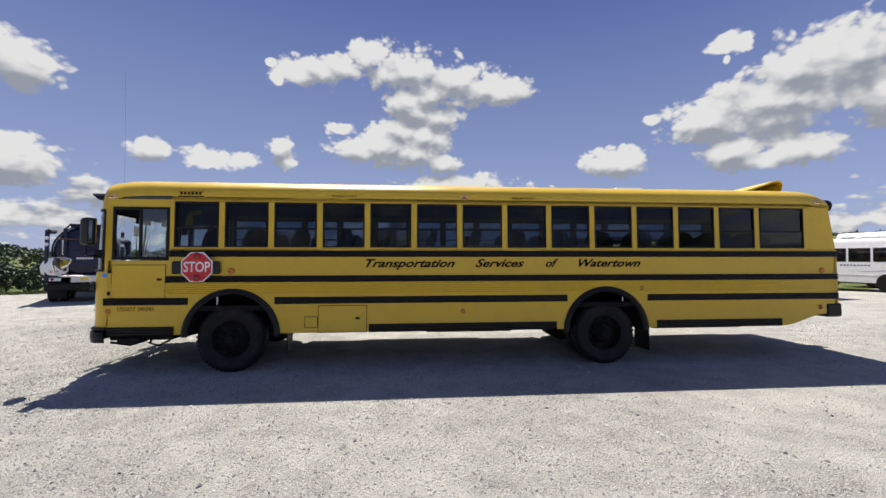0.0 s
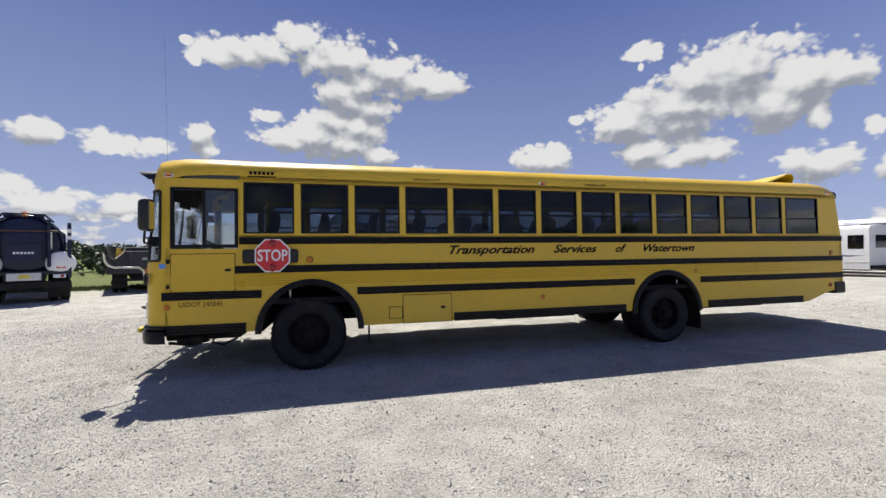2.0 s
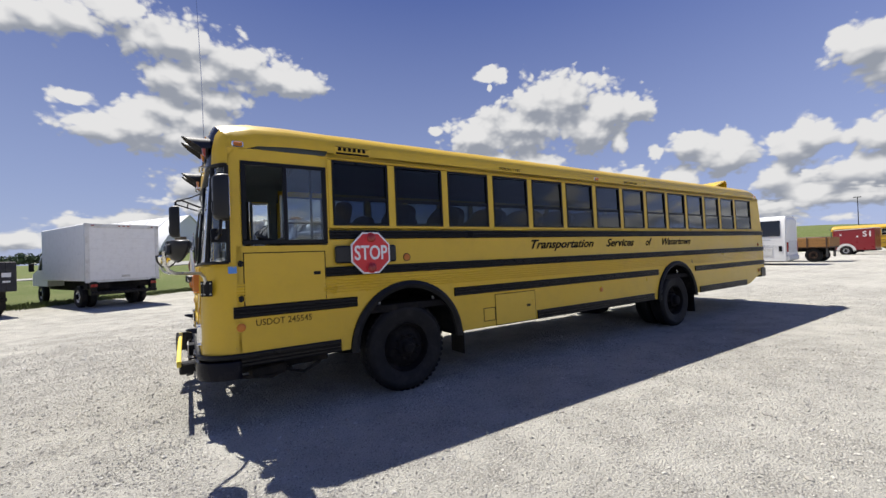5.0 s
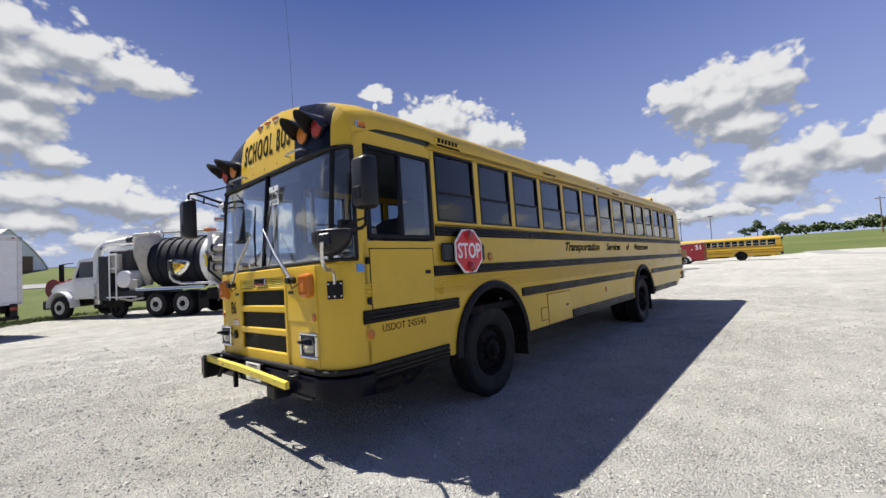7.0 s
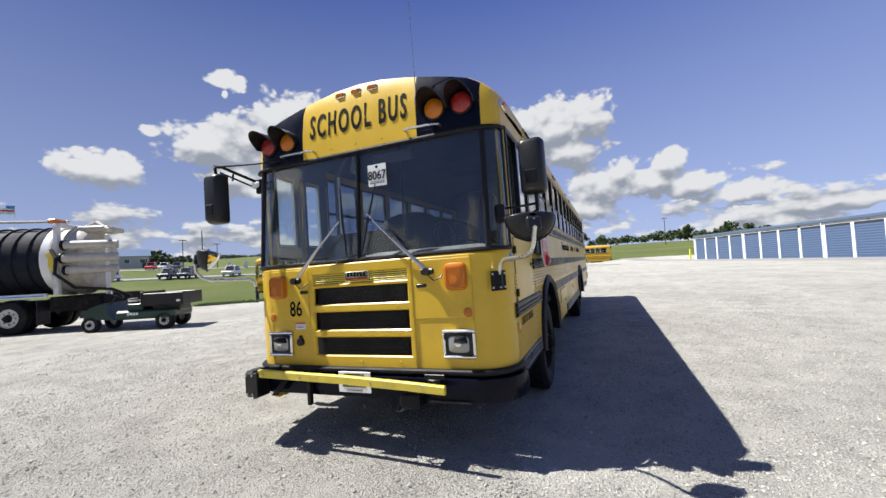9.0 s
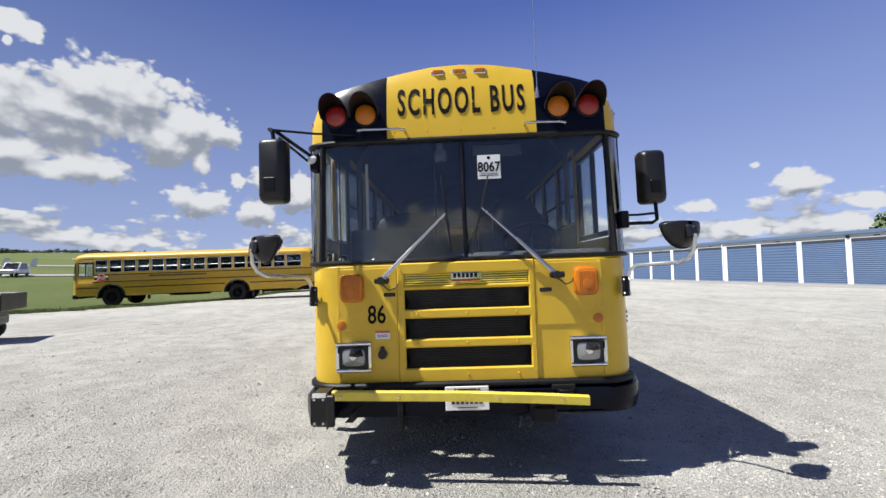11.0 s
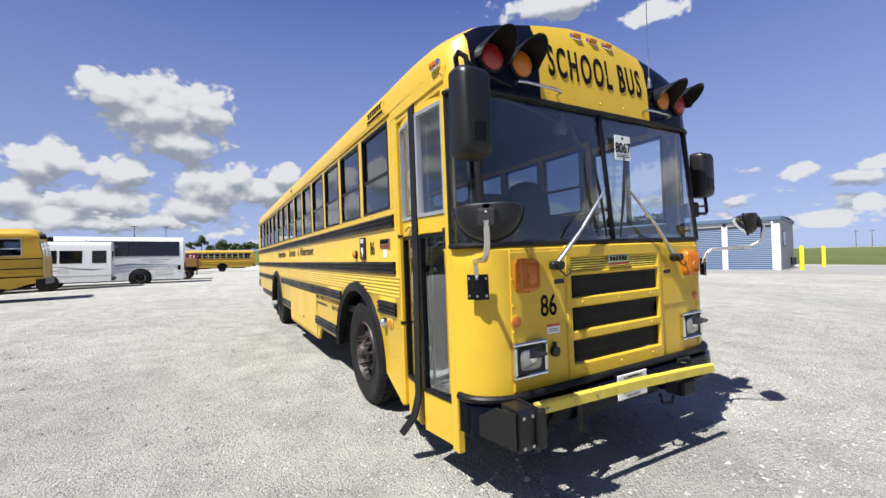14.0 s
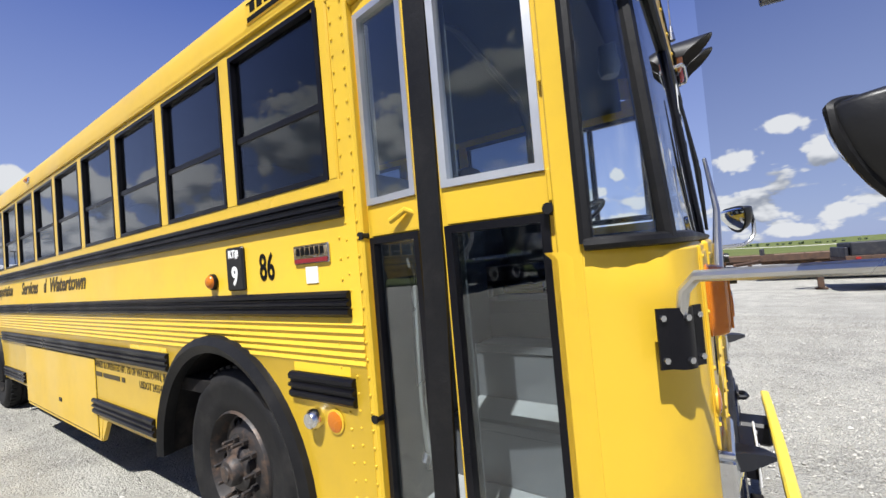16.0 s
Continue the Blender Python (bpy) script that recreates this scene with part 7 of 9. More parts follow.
def combination_truck(m):
    """White-cabbed cleaning truck: ribbed dark debris body, cream cone, piped rear door."""
    t = thing("cleaning_truck", m, "white truck with a dark ribbed tank and cream piped rear", "truck")
    rings = []
    for k in range(6):
        y = 1.15 + k * 0.43
        rings += [(1.07, y), (1.07, y + 0.33), (1.12, y + 0.35), (1.12, y + 0.40), (1.07, y + 0.425)]
    tank = part("debris_tank", Shape().turned([(0.0, 1.1)] + rings + [(1.07, 3.72), (0.95, 3.78), (0.0, 3.82)], 32, "y", (0, 0, 2.26), cap=False), TANK, t, "dark ribbed tank")
    part("rear_shell", Shape().turned([(1.09, 1.15), (1.10, 1.0), (1.09, 0.62), (1.15, 0.60), (1.15, 0.50), (1.08, 0.48), (1.05, 0.28), (0.98, 0.16), (0.62, 0.05), (0.0, 0.0)], 28, "y", (0, 0, 2.26), cap=False), CREAM, tank)
    part("band", Shape().turned([(1.12, 0.86), (1.15, 0.9), (1.15, 1.12), (1.12, 1.15)], 32, "y", (0, 0, 2.26), cap=False), WHITE, tank)
    part("emblem", Shape().prism([(-1.13, 0.55, 2.45), (-1.13, 0.95, 2.45), (-1.11, 0.95, 2.1), (-1.1, 0.75, 1.85), (-1.11, 0.55, 2.1)], (-0.02, 0, 0)), YELLOW_DULL, tank)
    part("cone_tank", Shape().turned([(0.12, 1.3), (0.34, 2.0), (0.52, 2.6), (0.54, 3.3), (0.50, 3.4), (0.0, 3.42)], 26, "z", (-0.62, 4.15, 0.0), cap=False), CREAM, t)
    for z, r, y0 in ((1.9, 0.13, 0.35), (2.28, 0.14, 0.45), (2.68, 0.14, 0.4)):
        p = part("pipe", Shape().tube([(-1.14, y0, z), (-1.08, 0.0, z), (-1.02, -0.6, z), (-0.9, -0.95, z)], r, 12), CREAM, t)
        part("pipe_end", Shape().turned([(r * 1.2, 0.0), (r * 1.2, 0.06), (r * 0.8, 0.07)], 14, "y", (-1.14, y0, z)), BLACK, p)
    part("door_frame", Shape().box(-1.15, -1.0, 0.60, 0.75, 1.15, 3.3, 0.02).box(-1.1, 1.1, 0.55, 0.7, 3.25, 3.4, 0.03), WHITE_OLD, t)
    part("door_post", Shape().box(-1.05, -0.92, -0.75, -0.65, 1.1, 3.0, 0.02), WHITE_OLD, t)
    part("work_lamp", Shape().box(-1.2, -0.75, 0.62, 0.86, 3.38, 3.52, 0.03), AMBER, t)
    part("hose", Shape().tube([(-1.2, 0.75, 2.55), (-1.3, 0.55, 2.3), (-1.28, 0.6, 1.8), (-1.2, 0.1, 1.35), (-1.0, -0.8, 1.25), (-0.9, -1.3, 1.0)], 0.05, 8), RUBBER, t)
    part("top_gear", Shape().box(-0.5, 0.4, -0.4, 0.5, 3.15, 3.35, 0.04).tube([(-0.6, -0.5, 3.2), (-0.2, 0.1, 3.5), (0.1, 0.6, 3.4)], 0.05).tube([(-0.4, 0.8, 3.52), (-0.4, 3.6, 3.58)], 0.04).tube([(-0.4, 0.8, 3.3), (-0.4, 0.8, 3.52)], 0.03).tube([(-0.4, 3.6, 3.3), (-0.4, 3.6, 3.58)], 0.03).box(-0.7, -0.1, 4.0, 4.9, 3.4, 3.6, 0.05), CREAM, t)
    part("boom", Shape().tube([(0.1, 4.4, 3.55), (0.1, 7.2, 3.30)], 0.15, 12).tube([(0.1, 7.2, 3.30), (0.1, 7.6, 3.1), (0.05, 7.75, 2.7)], 0.17, 12).tube([(0.3, 4.4, 3.7), (0.3, 6.8, 3.48)], 0.07).tube([(-0.1, 4.4, 3.3), (-0.1, 6.2, 3.15)], 0.06), WHITE_OLD, t, "pale suction boom over the cab")
    part("boom_band", Shape().tube([(0.1, 5.2, 3.48), (0.1, 6.0, 3.41)], 0.155, 12), CHARCOAL, t)
    part("side_sill", Shape().box(-1.22, -1.12, 0.9, 4.2, 1.10, 1.22, 0.01).box(-1.22, -0.9, 4.2, 5.7, 0.85, 0.9, 0.01), WHITE, t)
    part("sill_stripe", Shape().box(-1.23, -1.2, 0.95, 4.1, 1.13, 1.17), BLUE_LABEL, t)
    part("water_drum", Shape().turned([(0.0, 0.0), (0.30, 0.01), (0.36, 0.04), (0.36, 1.0), (0.0, 1.02)], 24, "x", (-1.22, 4.85, 1.62)), WHITE, t)
    part("tool_cabinet", Shape().box(-1.2, -0.2, 5.62, 6.12, 0.75, 2.65, 0.03).box(-1.15, 0.9, 3.9, 5.6, 0.85, 1.12, 0.03), CHARCOAL, t)
    part("ladder", Shape().tube([(-1.22, 5.5, 0.75), (-1.22, 5.5, 2.75)], 0.03).tube([(-1.22, 5.15, 0.75), (-1.22, 5.15, 2.75)], 0.03).tube([(-1.22, 5.15, 2.7), (-1.22, 5.5, 2.7)], 0.03).tube([(-1.22, 5.15, 2.1), (-1.22, 5.5, 2.1)], 0.03), WHITE, t)
    part("valve_box", Shape().box(-1.15, -0.9, 4.2, 4.6, 1.22, 1.6, 0.03), CREAM, t)
    part("control_box", Shape().box(-1.1, -0.7, 5.2, 5.6, 1.9, 2.7, 0.03), CREAM, t)
    part("drain_pipe", Shape().tube([(-1.1, 3.9, 0.8), (-1.15, 4.5, 0.72), (-1.1, 5.3, 0.85)], 0.05), CREAM, t)
    part("engine_pod", Shape().box(-0.9, 0.9, 4.9, 5.9, 1.9, 2.9, 0.06), CHARCOAL, t)
    part("stack", Shape().tube([(-1.12, 6.2, 0.6), (-1.12, 6.2, 1.5)], 0.15, 14).tube([(-1.08, 6.2, 1.5), (-1.08, 6.2, 2.9), (-1.08, 6.05, 3.05)], 0.075), STEEL, t)
    part("chassis", Shape().box(-0.45, 0.45, -0.4, 9.2, 0.62, 0.98, 0.03).box(-1.1, 1.1, -0.6, 0.9, 0.62, 1.1, 0.04).box(-1.05, -0.6, 5.0, 6.6, 0.42, 0.80, 0.05), DARK, t)
    for x in (-1.14, 1.14):
        for y in (2.0, 3.3):
            road_wheel(t, x, y, 0.51, 0.28, WHITE_OLD, True)
        road_wheel(t, x * 0.98, 8.35, 0.51, 0.28, WHITE_OLD)
        road_wheel(t, x * 0.9, 5.4, 0.40, 0.25, DARK)
        part("mud_flap", Shape().box(min(x, 0.55 * x), max(x, 0.55 * x), 1.2, 1.22, 0.25, 1.0), CHARCOAL, t)
    cab = part("cab", Shape().box(-1.05, 1.05, 6.3, 7.75, 0.85, 1.75, 0.08).prism([(-1.02, 6.32, 1.7), (-1.02, 7.75, 1.7), (-1.02, 7.35, 2.58), (-1.02, 6.36, 2.62)], (2.04, 0, 0)), WHITE, t, "white truck cab")
    part("hood", Shape().prism([(-0.85, 7.7, 0.85), (-0.85, 9.0, 0.85), (-0.85, 9.15, 1.30), (-0.85, 8.9, 1.52), (-0.85, 7.7, 1.76)], (1.7, 0, 0)), WHITE, cab)
    part("fender", Shape().slab([[(x_, 8.35 - 0.66 * math.cos(math.pi * k / 12), 0.56 + 0.66 * math.sin(math.pi * k / 12)) for k in range(13)] for x_ in (-1.16, -0.75)], (0, 0, -0.05)), WHITE, cab)
    part("cab_window", Shape().prism([(-1.027, 6.6, 1.78), (-1.027, 7.55, 1.78), (-1.027, 7.28, 2.46), (-1.027, 6.6, 2.48)], (0.01, 0, 0)), GLASS_BLACK, cab)
    part("windscreen", Shape().prism([(-0.9, 7.77, 1.76), (0.9, 7.77, 1.76), (0.85, 7.38, 2.52), (-0.85, 7.38, 2.52)], (0, 0.01, 0)), GLASS_BLACK, cab)
    part("door_mirror", Shape().box(-1.42, -1.22, 7.85, 7.93, 1.65, 2.4, 0.03).tube([(-1.05, 7.6, 2.45), (-1.3, 7.88, 2.4)], 0.02), BLACK, cab)
    part("front_bumper", Shape().box(-1.1, 1.1, 9.05, 9.3, 0.45, 0.85, 0.04), CHARCOAL, t)
    part("hose_reel", Shape().turned([(0.45, -0.4), (0.45, -0.36), (0.38, -0.35), (0.38, 0.35), (0.45, 0.36), (0.45, 0.4)], 22, "x", (0, 9.7, 1.35)), DARK_RED, t)


def utility_cart(m):
    t = thing("utility_cart", m, "dark green utility cart with a black dump bed", "cart")
    bed = part("bed", Shape().box(-0.6, 0.6, 0.0, 1.15, 0.70, 0.76, 0.02).box(-0.62, -0.56, 0.0, 1.15, 0.72, 1.08, 0.015).box(0.56, 0.62, 0.0, 1.15, 0.72, 1.08, 0.015).box(-0.62, 0.62, -0.02, 0.04, 0.70, 1.08, 0.015).box(-0.62, 0.62, 1.10, 1.16, 0.70, 1.14, 0.015).box(-0.35, 0.35, 0.2, 1.0, 0.5, 0.72, 0.04), PLASTIC, t, "black dump bed")
    part("label", Shape().box(-0.625, -0.619, 0.06, 0.16, 0.80, 0.86), PAPER, bed)
    body = part("body", Shape().box(-0.58, 0.58, 0.25, 1.9, 0.33, 0.60, 0.06).box(-0.56, 0.56, 1.15, 1.60, 0.58, 0.80, 0.05).prism([(-0.56, 1.9, 0.34), (-0.56, 2.75, 0.42), (-0.56, 2.62, 0.72), (-0.56, 2.2, 0.86), (-0.56, 2.05, 0.45)], (1.12, 0, 0)), DARK_GREEN, t)
    g = Shape()
    for k in range(4):
        g.box(-0.586, -0.578, 1.25 + k * 0.08, 1.31 + k * 0.08, 0.46, 0.53)
    part("unread_bar", g, WHITE, body)
    part("seat", Shape().box(-0.5, 0.5, 1.2, 1.62, 0.79, 0.90, 0.04), RUBBER, t)
    part("seat_handle", Shape().tube([(-0.54, 1.25, 0.82), (-0.54, 1.3, 0.95), (-0.54, 1.55, 0.93), (-0.54, 1.6, 0.82)], 0.02), PLASTIC, t)
    part("steering_wheel", Shape().tube([(-0.25 + 0.17 * math.cos(a), 2.0 + 0.13 * math.sin(a), 1.08 + 0.1 * math.sin(a)) for a in [k * math.pi / 8 for k in range(16)]], 0.016, 6, closed=True).tube([(-0.25, 2.2, 0.8), (-0.25, 2.02, 1.07)], 0.025), PLASTIC, t)
    for x in (-0.58, 0.58):
        road_wheel(t, x, 0.55, 0.26, 0.22, WHITE)
        road_wheel(t, x, 2.58, 0.24, 0.20, WHITE)


def long_window(parent, x, y0, y1, z0, z1, gap=None):
    """Flush dark bus glass on the side at x."""
    s = 1 if x > 0 else -1
    w = part("window", Shape().box(min(x, x + s * 0.012), max(x, x + s * 0.012), y0 - 0.03, y1 + 0.03, z0 - 0.03, z1 + 0.03, 0.005), BLACK, parent)
    part("pane", Shape().box(min(x, x + s * 0.016), max(x, x + s * 0.016), y0, y1, z0, z1, 0.002), GLASS_BLACK, w)
    part("sash_bar", Shape().box(min(x, x + s * 0.02), max(x, x + s * 0.02), y0, y1, z1 - 0.2, z1 - 0.185, 0.002), BLACK, w)


def swoosh(parent, x, pts, wide, material):
    """Curved stripe painted along a side."""
    s = 1 if x > 0 else -1
    rows = [[(x + s * 0.004, y, z - w * wide), (x + s * 0.004, y, z + w * wide)] for y, z, w in pts]
    part("stripe", Shape().slab(rows, (-s * 0.003, 0, 0)), material, parent)


BOARD = surface("weathered_orange_board", (0.30, 0.15, 0.045), 0.8, vary=0.35)
SWOOSH = surface("grey_blue_stripe", (0.20, 0.24, 0.32), 0.4, vary=0.1)
SWOOSH_PALE = surface("silver_stripe", (0.42, 0.44, 0.47), 0.4, vary=0.1)


def shuttle_bus(m):
    t = thing("shuttle_bus", m, "white cutaway shuttle bus with dark windows and grey stripes", "bus")
    prof = [(-1.2, 0.42), (-1.2, 2.55), (-1.14, 2.72), (-1.0, 2.82), (0, 2.88), (1.0, 2.82), (1.14, 2.72), (1.2, 2.55), (1.2, 0.42)]
    sh = Shape().sheet([[(x, y, z) for x, z in prof] for y in (0.0, 6.2)])
    n = len(prof)
    sh.f += [tuple(range(n)), tuple(range(n, 2 * n))[::-1]]
    body = part("body", sh, WHITE, t)
    part("roof_unit", Shape().box(-0.8, 0.8, 1.2, 4.6, 2.84, 3.02, 0.08), WHITE, t)
    for k in range(5):
        y0 = 0.25 + k * 1.12
        long_window(t, -1.2, y0, y0 + (0.62 if k == 0 else 0.95), 1.58, 2.28)
    swoosh(t, -1.2, [(0.2, 1.18, 0.1), (0.9, 1.15, 1.0), (1.7, 1.22, 0.9), (2.4, 1.36, 0.4), (2.9, 1.30, 0.1)], 0.05, SWOOSH)
    swoosh(t, -1.2, [(1.6, 1.05, 0.1), (2.6, 1.12, 0.7), (3.6, 1.02, 0.5), (4.6, 1.05, 0.1)], 0.05, SWOOSH_PALE)
    part("skirt_line", Shape().box(-1.215, -1.19, 0.0, 6.2, 0.82, 0.86, 0.005), WHITE_OLD, t)
    part("hatch_door", Shape().box(-1.207, -1.19, 1.9, 2.4, 0.95, 1.25, 0.005), WHITE_OLD, t)
    g = Shape()
    for k in range(9):
        g.box(-1.206, -1.2, 3.6 + k * 0.16, 3.72 + k * 0.16, 1.30, 1.40)
    part("unread_bar", g, SWOOSH, t)
    for x in (-1.16, 1.16):
        road_wheel(t, x, 2.85, 0.40, 0.25, WHITE_OLD, True)
        road_wheel(t, x * 0.93, 6.9, 0.40, 0.25, STEEL)
    part("wheel_well", Shape().turned([(0.50, 0.0), (0.50, 0.3)], 24, "x", (-1.225, 2.85, 0.42)), DARK, t)
    cab = part("cab", Shape().prism([(-1.0, 6.2, 0.5), (-1.0, 8.0, 0.5), (-1.0, 7.95, 1.15), (-1.0, 7.2, 1.35), (-1.0, 6.6, 2.2), (-1.0, 6.2, 2.4)], (2.0, 0, 0)), WHITE, t)
    part("cab_window", Shape().prism([(-1.008, 6.3, 1.4), (-1.008, 7.05, 1.4), (-1.008, 6.6, 2.05), (-1.008, 6.3, 2.1)], (0.01, 0, 0)), GLASS_BLACK, cab)
    part("rear_window", Shape().box(-0.6, 0.6, -0.012, 0.0, 1.6, 2.3, 0.004), GLASS_BLACK, t)
    part("rear_bumper", Shape().box(-1.15, 1.15, -0.12, 0.1, 0.45, 0.65, 0.03), BLACK, t)
    part("underside", Shape().box(-1.0, 1.0, 0.2, 7.5, 0.35, 0.5, 0.03), DARK, t)


def motor_coach(m):
    t = thing("motor_coach", m, "white motor coach with a long dark window band", "coach")
    prof = [(-1.27, 0.35), (-1.28, 1.7), (-1.22, 3.1), (-1.12, 3.28), (-0.9, 3.36), (0, 3.4), (0.9, 3.36), (1.12, 3.28), (1.22, 3.1), (1.28, 1.7), (1.27, 0.35)]
    sh = Shape().sheet([[(x, y, z) for x, z in prof] for y in (0.0, 11.5)])
    n = len(prof)
    sh.f += [tuple(range(n)), tuple(range(n, 2 * n))[::-1]]
    part("body", sh, WHITE, t)
    part("rear_cap", Shape().box(-1.2, 1.2, -0.10, 0.05, 0.5, 3.2, 0.08), WHITE, t)
    rows = [[(-1.288, y, 2.02), (-1.232, y, 3.06)] for y in (0.26, 3.2, 6.0, 8.6, 11.2)]
    band = part("window_band", Shape().slab(rows, (0.02, 0, 0)), GLASS_BLACK, t, "long dark tinted window band")
    for y in (3.2, 6.0, 8.6):
        part("window_joint", Shape().prism([(-1.291, y - 0.015, 2.02), (-1.291, y + 0.015, 2.02), (-1.235, y + 0.015, 3.06), (-1.235, y - 0.015, 3.06)], (0.01, 0, 0)), BLACK, band)
    swoosh(t, -1.29, [(0.3, 1.36, 0.1), (1.6, 1.40, 0.6), (3.2, 1.46, 1.0), (4.6, 1.30, 0.9), (6.0, 1.2, 0.5), (8.0, 1.3, 0.2)], 0.06, SWOOSH)
    swoosh(t, -1.29, [(0.3, 1.30, 0.1), (2.0, 1.26, 0.8), (4.0, 1.12, 1.0), (6.5, 1.0, 0.3)], 0.05, SWOOSH_PALE)
    part("unread_bar", Shape().box(-1.288, -1.28, 0.8, 2.5, 1.77, 1.81), SWOOSH_PALE, t)
    part("unread_bar", Shape().box(-1.288, -1.28, 1.2, 2.0, 1.59, 1.64), SWOOSH_PALE, t)
    part("vent_grille", Shape().box(-1.292, -1.27, 0.70, 1.72, 0.75, 1.2, 0.004), WHITE_OLD, t)
    part("engine_vent", Shape().box(-1.29, -1.26, 0.18, 0.36, 1.0, 1.35, 0.01), BLACK, t)
    for y in (3.5, 4.7, 5.9, 7.1):
        part("bay_seam", Shape().box(-1.288, -1.27, y - 0.008, y + 0.008, 0.4, 1.1), WHITE_OLD, t)
    for y in (2.55, 9.3):
        part("wheel_well", Shape().turned([(0.66, 0.0), (0.66, 0.4)], 28, "x", (-1.284, y, 0.5)), DARK, t)
    for y in (2.55, 9.3):
        for x in (-1.26, 1.26):
            road_wheel(t, x * 1.065, y, 0.52, 0.3, STEEL, y < 5)
    part("tail_lamp", Shape().box(-1.22, -1.05, -0.12, -0.05, 0.95, 1.6, 0.02).box(1.05, 1.22, -0.12, -0.05, 0.95, 1.6, 0.02), RED_LENS, t)
    part("rear_bumper", Shape().box(-1.25, 1.25, -0.16, 0.1, 0.38, 0.75, 0.06), WHITE_OLD, t)
    part("engine_door", Shape().box(-0.95, 0.95, -0.12, -0.08, 0.9, 1.7, 0.02), WHITE_OLD, t)
    part("underside", Shape().box(-1.1, 1.1, 0.2, 11.0, 0.28, 0.4, 0.03), DARK, t)


def red_trailer(m):
    """Closed single-axle trailer; its tail is at y = 0 and it runs towards +y."""
    t = thing("box_trailer", m, "dark red closed trailer with white lettering and a white wheel arch", "trailer")
    part("body", Shape().prism([(-1.1, 0.0, 0.50), (-1.1, 3.0, 0.50), (-1.1, 3.0, 2.42), (-1.1, 2.9, 2.50), (-1.1, 0.06, 2.62), (-1.1, 0.0, 2.56)], (2.2, 0, 0)), DARK_RED, t)
    part("roof_edge", Shape().prism([(-1.12, -0.02, 2.58), (-1.12, 2.92, 2.46), (-1.12, 2.92, 2.53), (-1.12, -0.02, 2.65)], (2.24, 0, 0)), WHITE_OLD, t)
    for z, y0 in ((1.75, 1.15), (1.95, 2.35)):
        part("lamp", Shape().box(-1.115, -1.1, y0, y0 + 0.13, z, z + 0.13, 0.01), WHITE, t)
    arch = [(-1.125, 2.05 + r * math.cos(a), 0.42 + r * math.sin(a)) for r, turn in ((0.50, 1), (0.72, -1)) for a in [math.pi * k / 12 if turn > 0 else math.pi * (12 - k) / 12 for k in range(13)]]
    part("wheel_arch", Shape().prism(arch, (0.03, 0, 0)), WHITE_OLD, t, "white painted wheel arch")
    part("wheel_well", Shape().turned([(0.49, 0.0), (0.49, 0.3)], 24, "x", (-1.104, 2.05, 0.42)), DARK, t)
    for x in (-1.08, 1.08):
        road_wheel(t, x * 1.09, 2.05, 0.42, 0.24, WHITE_OLD)
    part("underside", Shape().box(-0.9, 0.9, 0.1, 2.9, 0.38, 0.50, 0.02), DARK, t)
    part("drawbar", Shape().tube([(-0.6, 2.9, 0.45), (0, 4.1, 0.45)], 0.05).tube([(0.6, 2.9, 0.45), (0, 4.1, 0.45)], 0.05), BLACK, t)
    part("bumper", Shape().box(-1.0, 1.0, -0.1, 0.1, 0.42, 0.56, 0.02), BLACK, t)
    facing = Matrix(((0, 0, -1, -1.105), (-1, 0, 0, 0.50), (0, 1, 0, 2.02), (0, 0, 0, 1)))
    words("lettering", "S1", 0.52, facing, WHITE, t, bold=0.01, depth=0.004, label="white letters S1")


def board_trailer(m):
    """Open flatbed with board sides; its tail is at y = 0 and it runs towards +y."""
    t = thing("flatbed_trailer", m, "flatbed trailer with weathered orange-brown board sides", "trailer")
    part("deck", Shape().box(-1.15, 1.15, 0.0, 4.6, 1.04, 1.16, 0.02), RUST_BROWN, t)
    for x0 in (-1.22, 1.17):
        for k in range(3):
            part("board", Shape().box(x0, x0 + 0.05, -0.02, 4.62, 1.12 + k * 0.225, 1.335 + k * 0.225, 0.008), BOARD, t)
        for k in range(5):
            part("stake", Shape().box(x0 - 0.02 if x0 < 0 else x0 + 0.05, x0 if x0 < 0 else x0 + 0.07, 0.1 + k * 1.08, 0.18 + k * 1.08, 1.0, 1.82, 0.006), RUST_BROWN, t)
    for y0 in (-0.02, 4.57):
        part("end_board", Shape().box(-1.15, 1.15, y0, y0 + 0.05, 1.14, 1.80, 0.01), BOARD, t)
    part("load", Shape().box(-1.0, 1.0, 0.3, 4.3, 1.16, 1.86, 0.12), RUST_BROWN, t, "dull brown load above the boards")
    for x in (-0.45, 0.45):
        part("frame_rail", Shape().box(x - 0.06, x + 0.06, 0.1, 5.2, 0.78, 1.04, 0.01), DARK, t)
    for x in (-1.02, 1.02):
        road_wheel(t, x, 0.95, 0.50, 0.28, RUST_BROWN)
        road_wheel(t, x, 3.6, 0.50, 0.28, RUST_BROWN)
    for y in (0.95, 3.6):
        part("axle", Shape().tube([(-1.0, y, 0.50), (1.0, y, 0.50)], 0.06).box(-0.5, -0.4, y - 0.4, y + 0.4, 0.52, 0.80, 0.02).box(0.4, 0.5, y - 0.4, y + 0.4, 0.52, 0.80, 0.02), DARK, t)
    part("mud_flap", Shape().box(-1.15, -0.6, 0.20, 0.22, 0.35, 1.04).box(0.6, 1.15, 0.20, 0.22, 0.35, 1.04), RUBBER, t)


